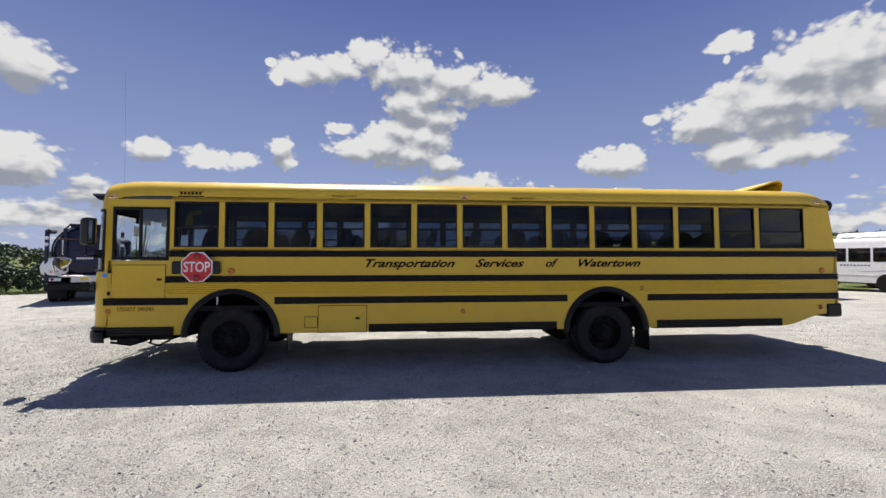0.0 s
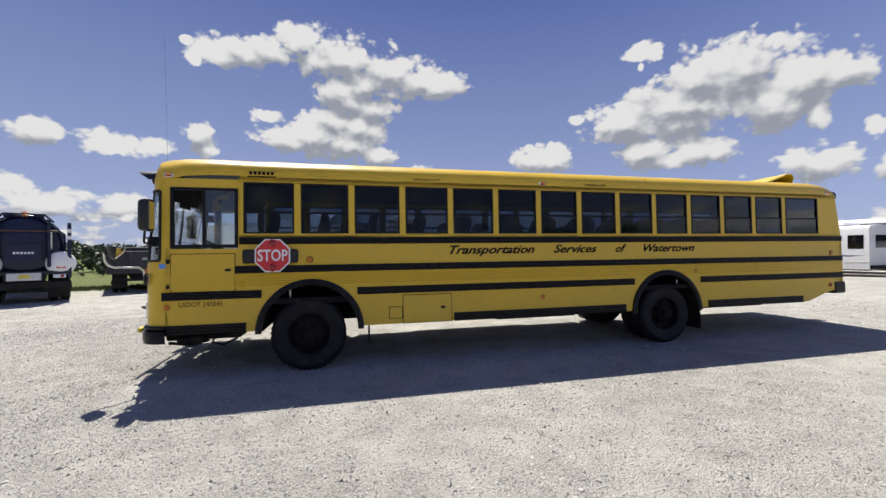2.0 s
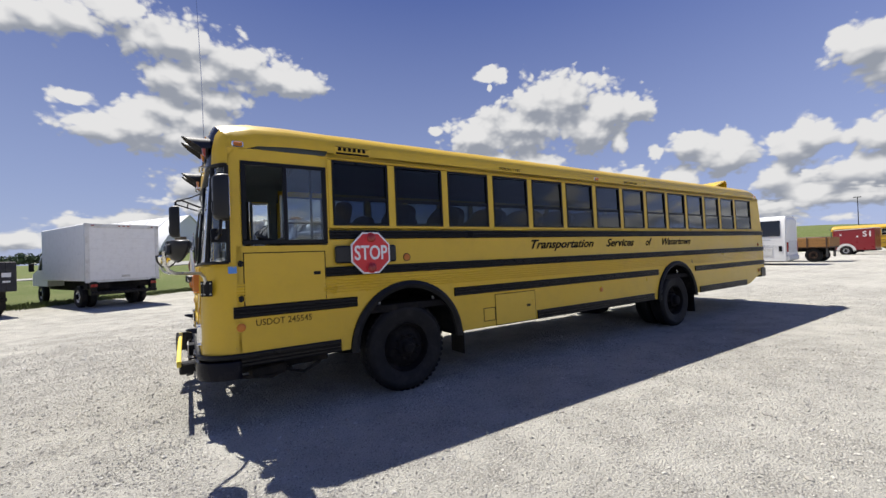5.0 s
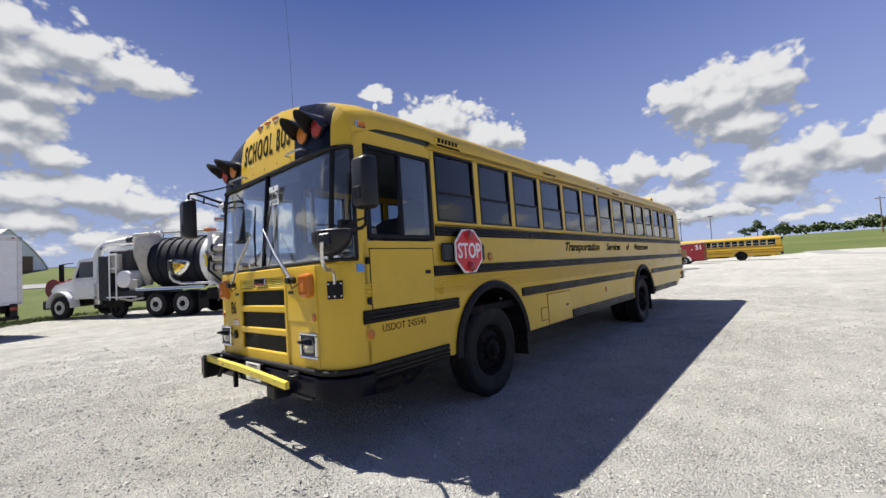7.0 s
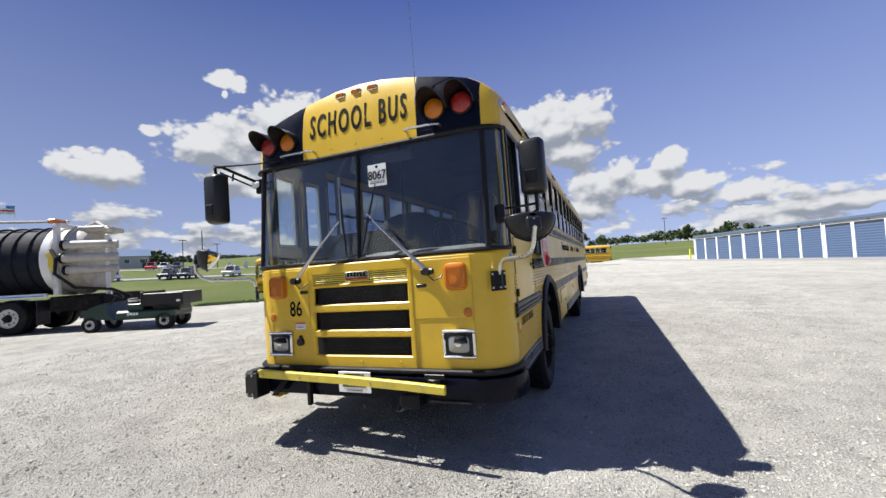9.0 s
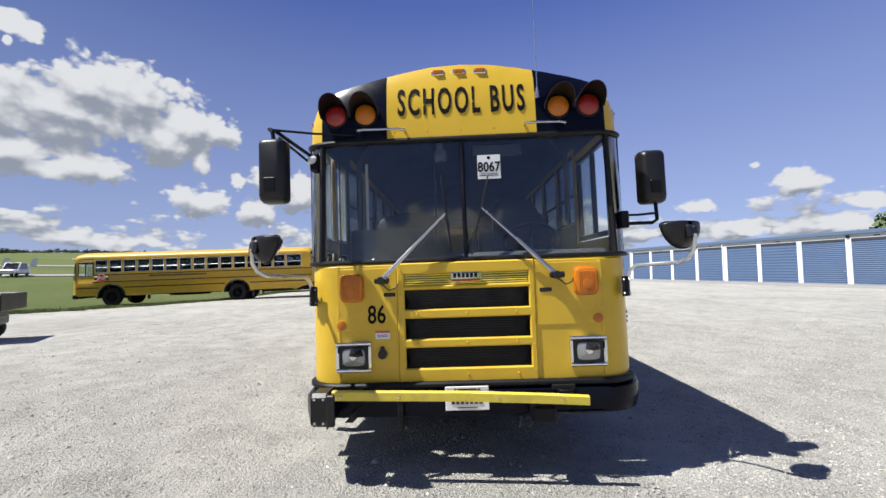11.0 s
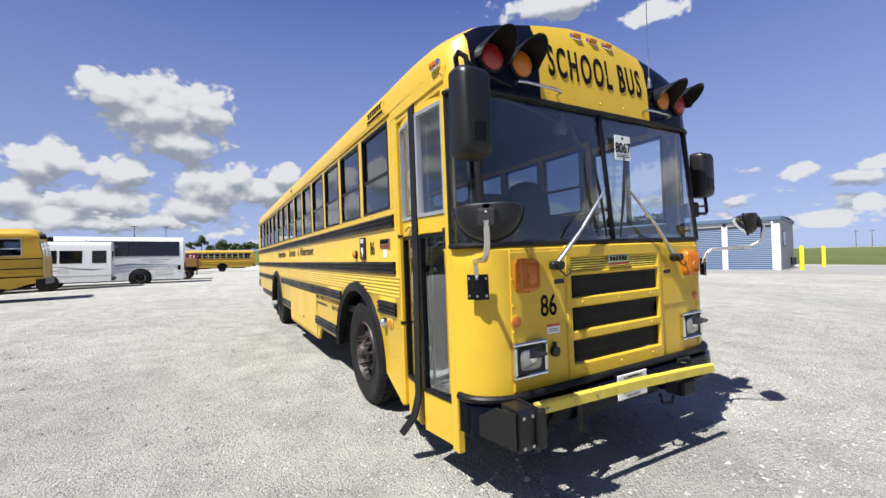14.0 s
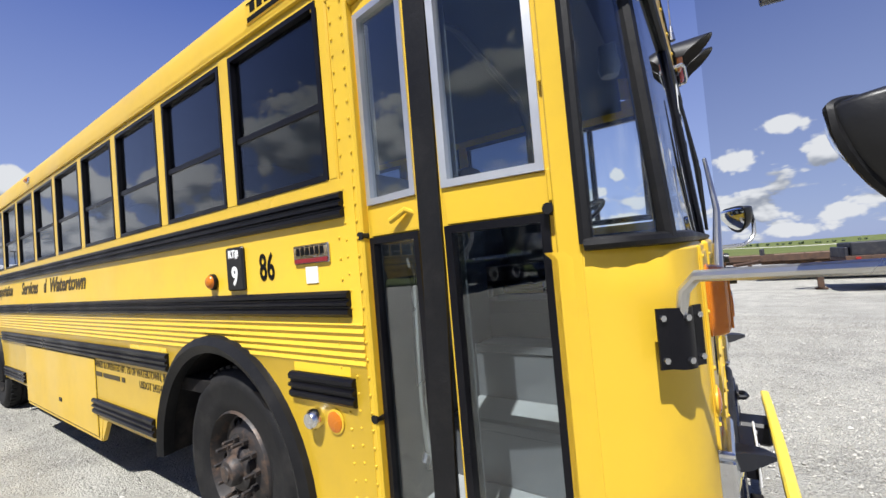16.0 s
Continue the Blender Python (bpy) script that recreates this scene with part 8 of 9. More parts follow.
def trailer(m, long, deck, rack=False):
    """Rusty flatbed trailer with a drawbar towards +y."""
    t = thing("flatbed_trailer", m, "rusty brown flatbed trailer on its landing leg", "trailer", "parked trailers")
    part("deck", Shape().box(-1.2, 1.2, 0.0, long, deck - 0.12, deck, 0.02), RUST_BROWN, t)
    for k in range(int(long / 0.5)):
        part("plank", Shape().box(-1.18, 1.18, 0.03 + k * 0.5, 0.49 + k * 0.5, deck + 0.001, deck + 0.035, 0.006), WOOD, t)
    for x in (-1.22, 1.22):
        part("side_beam", Shape().box(x - 0.04, x + 0.04, 0.0, long, deck - 0.2, deck + 0.05, 0.01), RUST_BROWN, t)
        for k in range(int(long / 0.9)):
            part("stake_pocket", Shape().box(x - 0.065, x + 0.065, 0.3 + k * 0.9, 0.4 + k * 0.9, deck - 0.16, deck + 0.02, 0.006), RUST_BROWN, t)
    part("headboard", Shape().box(-1.15, 1.15, long - 0.08, long, deck, deck + 0.30, 0.02), CHARCOAL, t)
    part("drawbar", Shape().tube([(-0.9, long, deck - 0.2), (0, long + 0.9, deck - 0.35)], 0.06).tube([(0.9, long, deck - 0.2), (0, long + 0.9, deck - 0.35)], 0.06).tube([(0, long - 0.5, deck - 0.2), (0, long + 1.0, deck - 0.35)], 0.07).turned([(0.10, -0.02), (0.10, 0.03)], 14, "z", (0, long + 2.1, deck - 0.35)), RUST_BROWN, t)
    part("safety_chain", Shape().tube([(0.05, long + 0.85, deck - 0.4), (0.1, long + 0.68, deck - 0.62), (0.05, long + 0.45, deck - 0.40)], 0.018, 6), DARK, t)
    part("landing_leg", Shape().box(-0.07, 0.07, long + 0.35, long + 0.5, 0.05, deck - 0.1, 0.01).box(-0.15, 0.15, long + 0.28, long + 0.57, 0.0, 0.05, 0.01), RUST_BROWN, t)
    part("reflective_tape", Shape().box(-1.27, -1.262, long * 0.4, long * 0.4 + 1.0, deck - 0.14, deck - 0.08).box(1.262, 1.27, long * 0.55, long * 0.55 + 1.2, deck - 0.14, deck - 0.08), PAPER, t)
    for x in (-1.0, 1.0):
        for y in (1.4, 2.3):
            road_wheel(t, x, y, 0.38, 0.22, DARK)
    part("fender", Shape().box(-1.25, -0.75, 0.9, 2.8, 0.78, 0.82, 0.01).box(0.75, 1.25, 0.9, 2.8, 0.78, 0.82, 0.01), RUST_BROWN, t)
    part("axle_beam", Shape().box(-0.9, 0.9, 1.3, 1.5, 0.32, 0.44, 0.02).box(-0.6, -0.5, 0.3, long, deck - 0.35, deck - 0.12, 0.01).box(0.5, 0.6, 0.3, long, deck - 0.35, deck - 0.12, 0.01), RUST_BROWN, t)
    if rack:
        part("ramp", Shape().tube([(-1.0, 0.1, deck), (-1.0, 1.9, deck + 0.55)], 0.04).tube([(1.0, 0.1, deck), (1.0, 1.9, deck + 0.55)], 0.04).tube([(-1.0, 1.9, deck + 0.55), (1.0, 1.9, deck + 0.55)], 0.04).tube([(-1, 1.0, deck + 0.28), (1, 1.0, deck + 0.28)], 0.03), RUST_BROWN, t)
        part("tool_box", Shape().box(-1.0, 1.0, long - 1.3, long - 0.15, deck + 0.03, deck + 0.42, 0.03), CHARCOAL, t)
        part("marker_lamp", Shape().box(-1.29, -1.26, long - 0.3, long - 0.2, deck - 0.05, deck + 0.02, 0.005).box(1.26, 1.29, 1.4, 1.5, deck - 0.05, deck + 0.02, 0.005), RED_LENS, t)


def motor_car(x, y, heading, paint, label, tall=1.45):
    m = parked(x, y, heading)
    t = thing("car", m, label, "car", "cars on the far road")
    part("body", Shape().box(-0.88, 0.88, 0.0, 4.5, 0.28, 0.85, 0.14), paint, t)
    part("cabin", Shape().prism([(-0.78, 0.35, 0.82), (-0.78, 3.3, 0.82), (-0.74, 2.5, tall), (-0.74, 0.8, tall)], (1.52, 0, 0)), paint, t)
    part("side_glass", Shape().prism([(-0.795, 0.6, 0.88), (-0.795, 3.1, 0.88), (-0.75, 2.45, tall - 0.08), (-0.75, 0.9, tall - 0.08)], (0.02, 0, 0)).prism([(0.795, 0.6, 0.88), (0.795, 3.1, 0.88), (0.75, 2.45, tall - 0.08), (0.75, 0.9, tall - 0.08)], (-0.02, 0, 0)), GLASS_BLACK, t)
    part("windscreen", Shape().prism([(-0.7, 3.32, 0.86), (0.7, 3.32, 0.86), (0.66, 2.56, tall - 0.04), (-0.66, 2.56, tall - 0.04)], (0, 0.02, 0)), GLASS_BLACK, t)
    for sx in (-0.82, 0.82):
        for yy in (0.85, 3.6):
            road_wheel(t, sx * 1.05, yy, 0.32, 0.2, STEEL)


vacuum_truck(parked(-8.0, 10.75, 30))
dump_truck(parked(-5.85, 14.1, 25))
box_truck(parked(-2.0, 15.4, 25))
combination_truck(parked(5.6, 15.1, 30))
utility_cart(parked(6.05, 11.5, 29))
shuttle_bus(Matrix.Translation((30.0, 9.35, 0)) @ Matrix.Rotation(radians(6), 4, "Z") @ Matrix.Translation((1.2, 0, 0)))
motor_coach(Matrix.Translation((33.4, 5.77, -0.03)) @ Matrix.Rotation(radians(4), 4, "Z") @ Matrix.Translation((1.28, 0, 0)))
board_trailer(Matrix.Translation((40.2, 4.95, land(40, 6))))
red_trailer(Matrix.Translation((57.2, 5.7, land(57, 6) - 0.02)))
second = school_bus(Matrix.Translation((19.6, 23.4, -0.36)) @ Matrix.Rotation(radians(-82), 4, "Z") @ Matrix.Rotation(radians(-1.45), 4, "Y"), "older yellow school bus with a stop arm, parked beside grass", 15, False, YELLOW_OLD)
stop_arm(second)
g = Shape()
for k in range(20):
    g.box(4.2 + k * 0.16, 4.32 + k * 0.16, -0.004, 0.0, 1.60, 1.70)
part("unread_bar", g, INK_BROWN, second)
third = school_bus(Matrix.Translation((65.6, 11.2, land(66, 6))) @ Matrix.Rotation(radians(-90), 4, "Z"), "far yellow school bus parked at the end of the row", 14, False, YELLOW_OLD)
trailer(Matrix.Translation((-5.2, -20.6, 0)) @ Matrix.Rotation(radians(-93), 4, "Z"), 6.2, 0.95)
trailer(Matrix.Translation((-7.8, -17.6, 0)) @ Matrix.Rotation(radians(-96), 4, "Z"), 6.4, 1.0)
trailer(Matrix.Translation((-9.2, -13.0, 0)) @ Matrix.Rotation(radians(-92), 4, "Z"), 6.3, 0.95, True)

# ---------------------------------------------------------------- storage units
# A long row of roller doors; local x runs along the front, y goes back into the building.
ROW_AT = Matrix.Translation((12.2, -33.5, 0.0)) @ Matrix.Rotation(math.atan2(0.259, 0.966), 4, "Z") @ Matrix.Diagonal((1, -1, 1, 1))
BAY, BAYS, EAVE, DEEP = 3.5, 20, 4.15, 9.2


def storage_row():
    def place(s):
        s.v = [tuple(ROW_AT @ Vector(p)) for p in s.v]
        return s

    row = thing("storage_building", Matrix.Identity(4), "long row of storage units with blue roller doors", "building")
    L = BAY * BAYS
    part("slab", place(Shape().box(-0.3, L + 0.3, -0.6, DEEP + 0.3, -0.12, 0.06, 0.02)), ROAD, row)
    part("end_wall", place(Shape().box(0.0, 0.15, 0.0, DEEP, 0.05, EAVE - 0.05)), CLADDING, row)
    part("end_wall", place(Shape().box(L - 0.15, L, 0.0, DEEP, 0.05, EAVE - 0.05)), CLADDING, row)
    part("back_wall", place(Shape().box(0.15, L - 0.15, DEEP - 0.15, DEEP, 0.05, EAVE - 0.3)), CLADDING, row)
    part("front_header", place(Shape().box(0.0, L, 0.0, 0.16, 3.55, EAVE - 0.28, 0.01)), CLADDING, row)
    part("eave_trim", place(Shape().box(-0.12, L + 0.12, -0.16, 0.10, EAVE - 0.28, EAVE, 0.02)), BLUE_ROOF, row)
    part("end_trim", place(Shape().box(-0.10, 0.05, -0.10, DEEP + 0.1, EAVE - 0.22, EAVE, 0.02)), BLUE_ROOF, row)
    rows = [[(x, y, EAVE + 0.02 + 0.03 * y * (y < 5) + 0.15 * (y >= 5) - 0.03 * max(0, y - 5)) for x in (-0.1, L / 2, L + 0.1)] for y in (-0.1, 5.0, DEEP + 0.1)]
    part("roof", place(Shape().slab(rows, (0, 0, -0.05))), BLUE_ROOF, row)
    g = Shape()
    for k in range(30):
        g.box(-0.012, 0.0, 0.25 + k * 0.3, 0.29 + k * 0.3, 0.1, EAVE - 0.25)
    part("cladding_rib", place(g), CLADDING, row)
    for k in range(BAYS + 1):
        w = 0.19
        x = min(max(k * BAY, w), L - w)
        part("door_post", place(Shape().box(x - w, x + w, -0.03, 0.14, 0.05, 3.56, 0.012)), WHITE_TRIM, row)
        if k % 4 == 0:
            part("downspout", place(Shape().box(x + 0.21, x + 0.30, -0.10, -0.01, 0.1, EAVE - 0.2, 0.01)), WHITE_TRIM, row)
    for k in range(BAYS):
        x0, x1 = k * BAY + 0.19, (k + 1) * BAY - 0.19
        near_end = k < 6
        n = 44 if near_end else 26
        rows = []
        for j in range(n + 1):
            z = 0.06 + 3.34 * j / n
            rows.append([(x, 0.075 if j % 2 else 0.045, z) for x in (x0, x1)])
        door = part("roller_door", place(Shape().slab(rows, (0, 0.03, 0))), BLUE_DOOR, row, "closed blue roller door", soft=0)
        part("door_hood", place(Shape().box(x0, x1, 0.02, 0.12, 3.38, 3.56, 0.01)), INSIDE_DARK, door)
        part("door_latch", place(Shape().box(x0 + 0.10, x0 + 0.22, 0.025, 0.05, 1.0, 1.08, 0.01)), STEEL, door)
        if k % 2 == 0:
            part("unit_number", place(Shape().box((x0 + x1) / 2 - 0.18, (x0 + x1) / 2 + 0.18, -0.008, 0.004, 3.66, 3.74)), INSIDE_DARK, door)
        if k in (1, 5, 9, 13):
            part("wall_lamp", place(Shape().box(x0 - 0.30, x0 - 0.08, -0.14, 0.0, 3.6, 3.82, 0.03)), PLASTIC, row)
    part("end_window", place(Shape().box(-0.02, 0.03, 1.6, 3.2, 1.85, 3.1, 0.01)), BLACK, row)
    part("end_pane", place(Shape().box(-0.03, 0.0, 1.72, 3.08, 1.95, 3.0, 0.004)), GLASS_BLACK, row)
    part("meter_box", place(Shape().box(-0.35, 0.0, 6.4, 7.3, 0.3, 0.95, 0.03)), CHARCOAL, row)


def bollard(u, v):
    p = ROW_AT @ Vector((u, v, 0))
    t = thing("bollard", Matrix.Translation((p.x, p.y, land(p.x, p.y))), "bright yellow steel bollard beside the building", "bollard", "yellow bollards")
    part("post", Shape().turned([(0.14, 0.0), (0.14, 1.75), (0.11, 1.84), (0.0, 1.88)], 20, "z", cap=False), BOLLARD, t)


storage_row()
for u, v in ((-1.1, 1.3), (-2.0, 9.0), (BAY * BAYS + 1.0, -0.4)):
    bollard(u, v)
apron = Shape()
strip = []
for a0, inner, outer in ((-0.0, -6.0, -0.62),):
    L = BAY * BAYS
    for u in [-22 + k * 2.0 for k in range(60)]:
        line = []
        for v in (-5.2, -4.0, -3.0, -2.0, -1.0, -0.62):
            q = ROW_AT @ Vector((u, v + 0.25 * noise.noise((u * 0.3, v, 0)) * (v < -4.5), 0))
            line.append((q.x, q.y, land(q.x, q.y) + 0.02))
        strip.append(line)
apron.slab(strip, (0, 0, -0.2))
tagged(part("pavement", apron, ASPHALT), "grey asphalt apron in front of the storage units", "pavement", kind="structure")
strip = []
for v in [-0.6 + k * 2.5 for k in range(7)]:
    strip.append([(ROW_AT @ Vector((u, v, 0))).to_2d() for u in (-16, -12, -8, -4.5, -0.35)])
side = Shape().slab([[(q.x, q.y, land(q.x, q.y) + 0.025) for q in row] for row in strip], (0, 0, -0.2))
tagged(part("road", side, ASPHALT), "grey asphalt drive beside the storage units", "road", kind="structure")

# ---------------------------------------------------------------- grassland beyond the lot
HAZE_LEAF = leafy("far_tree_leaves", (0.075, 0.105, 0.055))


def away(angle, far, eye=(0.0, 0.0)):
    """Place on the land at a compass angle and distance from a standpoint."""
    x = eye[0] - math.sin(radians(angle)) * far
    y = eye[1] + math.cos(radians(angle)) * far
    return x, y, land(x, y)


def leaf_cloud(rng_, blobs, count, size):
    """Many small tilted leaf clumps spread over a set of blobs (centre, radii)."""
    pts, faces = [], []
    weight = np.array([b[3] * b[4] * b[5] for b in blobs]) ** 0.67
    pick = rng_.choice(len(blobs), count, p=weight / weight.sum())
    for i in range(count):
        cx, cy, cz, rx, ry, rz = blobs[pick[i]]
        d = rng_.normal(size=3)
        d /= np.linalg.norm(d)
        k = rng_.uniform(0.55, 1.05)
        c = np.array((cx, cy, cz)) + d * (rx, ry, rz) * k
        u = rng_.normal(size=3)
        u /= np.linalg.norm(u)
        w = np.cross(u, d + rng_.normal(size=3) * 0.5)
        w /= np.linalg.norm(w) + 1e-6
        s = size * rng_.uniform(0.5, 1.3)
        n = len(pts)
        pts += [tuple(c + u * s), tuple(c + w * s * 0.8), tuple(c - u * s * 0.9), tuple(c - w * s * 0.7 + d * s * 0.3)]
        faces.append((n, n + 1, n + 2, n + 3))
    return pts, faces


def leaf_mesh(name, pts, faces, material):
    me = bpy.data.meshes.new(name)
    me.from_pydata(pts, [], faces)
    me.materials.append(material)
    return me


def tree(at, high, seed, label, bush=False, wide=0.34):
    """Tapered trunk, forked limbs and an uneven crown of leaf clumps."""
    r = np.random.default_rng(seed)
    t = thing("bush" if bush else "tree", Matrix.Translation(at), label, "bush" if bush else "tree", "bushes at the lot's edge" if bush else "")
    fork = high * (0.12 if bush else 0.30)
    s = Shape().tube([(0, 0, -0.3), (0.02 * high, 0, fork), (0.01 * high, 0.02 * high, high * 0.75)], [0.028 * high, 0.02 * high, 0.006 * high], 7)
    blobs = [(0, 0, high * (0.5 if bush else 0.72), high * wide * (0.9 if bush else 0.6), high * wide * (0.9 if bush else 0.6), high * (0.48 if bush else 0.26))]
    for k in range(7):
        a = k * 2.4 + r.uniform(-0.4, 0.4)
        reach, up = high * wide * r.uniform(0.5, 0.95), high * r.uniform(0.38 if not bush else 0.12, 0.82)
        tip = (reach * math.cos(a), reach * math.sin(a), up)
        s.tube([(0.01 * high, 0, fork + (up - fork) * 0.3), (tip[0] * 0.5, tip[1] * 0.5, up - 0.08 * high), tip], [0.012 * high, 0.008 * high, 0.003 * high], 5)
        q = high * r.uniform(0.10, 0.17)
        blobs.append((tip[0], tip[1], tip[2], q * 1.15, q * 1.15, q * 0.9))
    part("trunk", s, BARK, t)
    crown = new("crown", leaf_mesh("crown", *leaf_cloud(r, blobs, 1500 if bush else 900, high * 0.045), LEAF_DARK if bush else LEAF))
    crown.parent = t
    return t


def wood(name, a0, a1, far, deep, step, low, tall, eye, label, material=None, seed=3):
    """A far belt of trees as one mesh."""
    r = np.random.default_rng(seed)
    pts, faces = [], []
    n = max(2, int(abs(a1 - a0) / step))
    for k in range(n):
        a = a0 + (a1 - a0) * (k + r.uniform(0, 1)) / n
        x, y, z = away(a, far + r.uniform(0, deep), eye)
        h_ = r.uniform(low, tall) * (0.75 + 0.5 * noise.noise((a * 0.4, 1.3, seed)))
        w_ = h_ * r.uniform(0.35, 0.55)
        blobs = [(x, y, z + h_ * 0.55, w_, w_, h_ * 0.42)]
        for j in range(3):
            blobs.append((x + r.uniform(-w_, w_), y + r.uniform(-w_, w_), z + h_ * r.uniform(0.3, 0.75), w_ * 0.55, w_ * 0.55, h_ * 0.22))
        p, f = leaf_cloud(r, blobs, 110, h_ * 0.15)
        o = len(pts)
        pts += p
        faces += [tuple(i + o for i in q) for q in f]
    tagged(new(name, leaf_mesh(name, pts, faces, material or HAZE_LEAF)), label, "woods", kind="stuff")


EYE_A, EYE_B, EYE_C, EYE_D = (3.5, -6.4), (-2.6, 0.2), (-2.3, 3.3), (-0.5, 3.7)
# Belts of trees
wood("woods", 26, 60, 72, 14, 0.8, 1.8, 3.0, EYE_A, "green thickets in the dip beyond the lot", LEAF_DARK, 31)
wood("woods", 25, 60, 130, 30, 0.6, 3.0, 4.6, EYE_A, "green thickets in the dip beyond the lot", LEAF, 32)
wood("woods", 22, 60, 250, 40, 0.5, 4.5, 6.5, EYE_A, "green thickets in the dip beyond the lot", HAZE_LEAF, 33)
wood("scrub", -30, -66, 400, 60, 0.16, 2.0, 4.5, EYE_B, "low dull green scrub along the hilltop", HAZE_LEAF, 34)
wood("woods", -30, -35.0, 190, 12, 0.4, 4, 7.5, EYE_B, "dark green trees beside the parked cars", LEAF_DARK, 35)
wood("woods", 8, 60, 430, 60, 0.42, 8, 13, EYE_A, "hazy belt of green trees behind the fields", seed=3)
wood("hedge", 12, 44, 64, 6, 1.2, 0.7, 1.4, EYE_A, "low green hedge along the field's edge", LEAF_DARK, 4)
wood("woods", -36, -72, 640, 90, 0.35, 9, 16, EYE_B, "wooded green hills behind the grass", seed=5)
wood("woods", -89, -108, 228, 14, 0.42, 4.0, 6.6, EYE_C, "row of green trees along the hilltop", LEAF, 6)
wood("woods", -108, -146, 226, 16, 0.6, 3.4, 5.4, EYE_C, "row of green trees along the hilltop", LEAF, 7)
wood("woods", 168, 178, 420, 30, 0.6, 2.6, 4.2, EYE_D, "small clumps of trees on the skyline", seed=8)
wood("woods", -172, -178, 420, 30, 0.9, 2.4, 3.6, EYE_D, "small clumps of trees on the skyline", seed=9)
wood("woods", -12, -36, 300, 40, 0.5, 5, 9, EYE_B, "hazy green trees behind the low buildings", seed=10)
for a, d, h_, sd in ((-88.4, 236, 8.5, 11), (-87.2, 240, 5.5, 12), (-90.6, 238, 6.5, 13), (-100.5, 225, 8.0, 14), (-104.5, 222, 8.5, 15), (-106.6, 226, 7.0, 16)):
    tree(away(a, d, EYE_C), h_, sd, "lone leafy tree standing on the grassy hilltop")
for a, top, sd in ((-136.8, 5.3, 51), (-138.0, 5.1, 52), (-139.9, 4.7, 53), (-141.4, 4.5, 54), (-143.6, 4.9, 55), (-145.6, 5.3, 56), (-147.3, 5.5, 57)):
    p = away(a, 88, (-2.8, 2.2))
    tree(p, 1.5 + 88 * math.tan(radians(top)) - p[2], sd, "leafy tree rising behind the storage units")
for a, d, h_, sd in ((38.0, 47, 2.0, 21), (39.6, 44, 2.2, 22), (41.2, 45, 2.4, 23), (43.9, 46, 1.9, 24), (46.5, 48, 2.4, 25)):
    tree(away(a, d, EYE_A), h_, sd, "leafy green bush growing beside the gravel lot", True, 0.5)


def strip(name, angles, far, half, material, label, eye):
    """A road laid over the land along a line of compass angles."""
    rows = []
    for a in angles:
        rows.append([(x, y, z + 0.10) for x, y, z in (away(a, far + o, eye) for o in (-half, -half * 0.3, half * 0.3, half))])
    tagged(part(name, Shape().slab(rows, (0, 0, -0.4)), material), label, "road", kind="structure")


strip("road", [20 - k * 2.0 for k in range(44)], 80, 2.6, ROAD, "pale lane crossing the grass", EYE_B)
strip("road", [10 - k * 2.0 for k in range(38)], 118, 3.6, ROAD, "pale road along the grassy slope", EYE_B)
strip("road", [150 + k * 1.5 for k in range(44)], 330, 14, surface("pale_field", (0.52, 0.50, 0.45), 0.9, vary=0.1, coarse=0.05), "pale far track under the skyline", EYE_D)


def quonset(m, wide, high, long):
    t = thing("arched_building", m, "white arched fabric building with brown doors", "building")
    arc = [(wide / 2 * u, high * (1 - abs(u)) ** 0.68) for u in [math.copysign(1 - (1 - abs(1 - k / 12)) ** 1.6, 1 - k / 12) for k in range(25)]]
    part("roof", Shape().slab([[(x, y, z) for x, z in arc] for y in [long * k / 10 for k in range(11)]], (0, 0, -0.08)), TENT, t)
    for k in range(0, 11, 2):
        part("rib", Shape().tube([(x * 1.004, long * k / 10, z * 1.004) for x, z in arc], 0.09, 6), WHITE_OLD, t)
    wall = part("end_wall", Shape().prism([(x * 0.985, 0.15, z * 0.985) for x, z in arc], (0, 0.1, 0)), TENT, t)
    for x in (-3.4, 1.2):
        door = part("door", Shape().box(x, x + 2.6, 0.05, 0.18, 0.0, 3.2, 0.03), WOOD, wall, "brown door")
        part("door_frame", Shape().box(x - 0.12, x, 0.03, 0.2, 0.0, 3.3, 0.02).box(x + 2.6, x + 2.72, 0.03, 0.2, 0.0, 3.3, 0.02).box(x - 0.12, x + 2.72, 0.03, 0.2, 3.2, 3.32, 0.02), WHITE_OLD, door)


x, y, z = away(-1.6, 108, (-1.4, -3.2))
quonset(Matrix.Translation((x, y, z - 0.1)) @ Matrix.Rotation(radians(32), 4, "Z"), 13.0, 8.2, 36)


def low_building(m):
    t = thing("low_building", m, "long low pale building under a blue metal roof", "building")
    wall = part("wall", Shape().box(-8, 8, 0, 7, -0.6, 2.9, 0.05), CLADDING, t)
    part("roof", Shape().prism([(-8.5, -0.5, 2.8), (-8.5, 7.5, 2.8), (-8.5, 3.5, 4.7)], (17, 0, 0)), BLUE_ROOF, t)
    for k in range(5):
        x_ = -6.8 + k * 3.2
        w = part("window", Shape().box(x_, x_ + 1.3, -0.06, 0.05, 1.0, 2.1, 0.02), WHITE_TRIM, wall)
        part("pane", Shape().box(x_ + 0.1, x_ + 1.2, -0.08, 0.0, 1.1, 2.0), GLASS_BLACK, w)
    part("door", Shape().box(6.6, 7.6, -0.06, 0.05, -0.3, 2.0, 0.02), DARK_GREEN, wall)


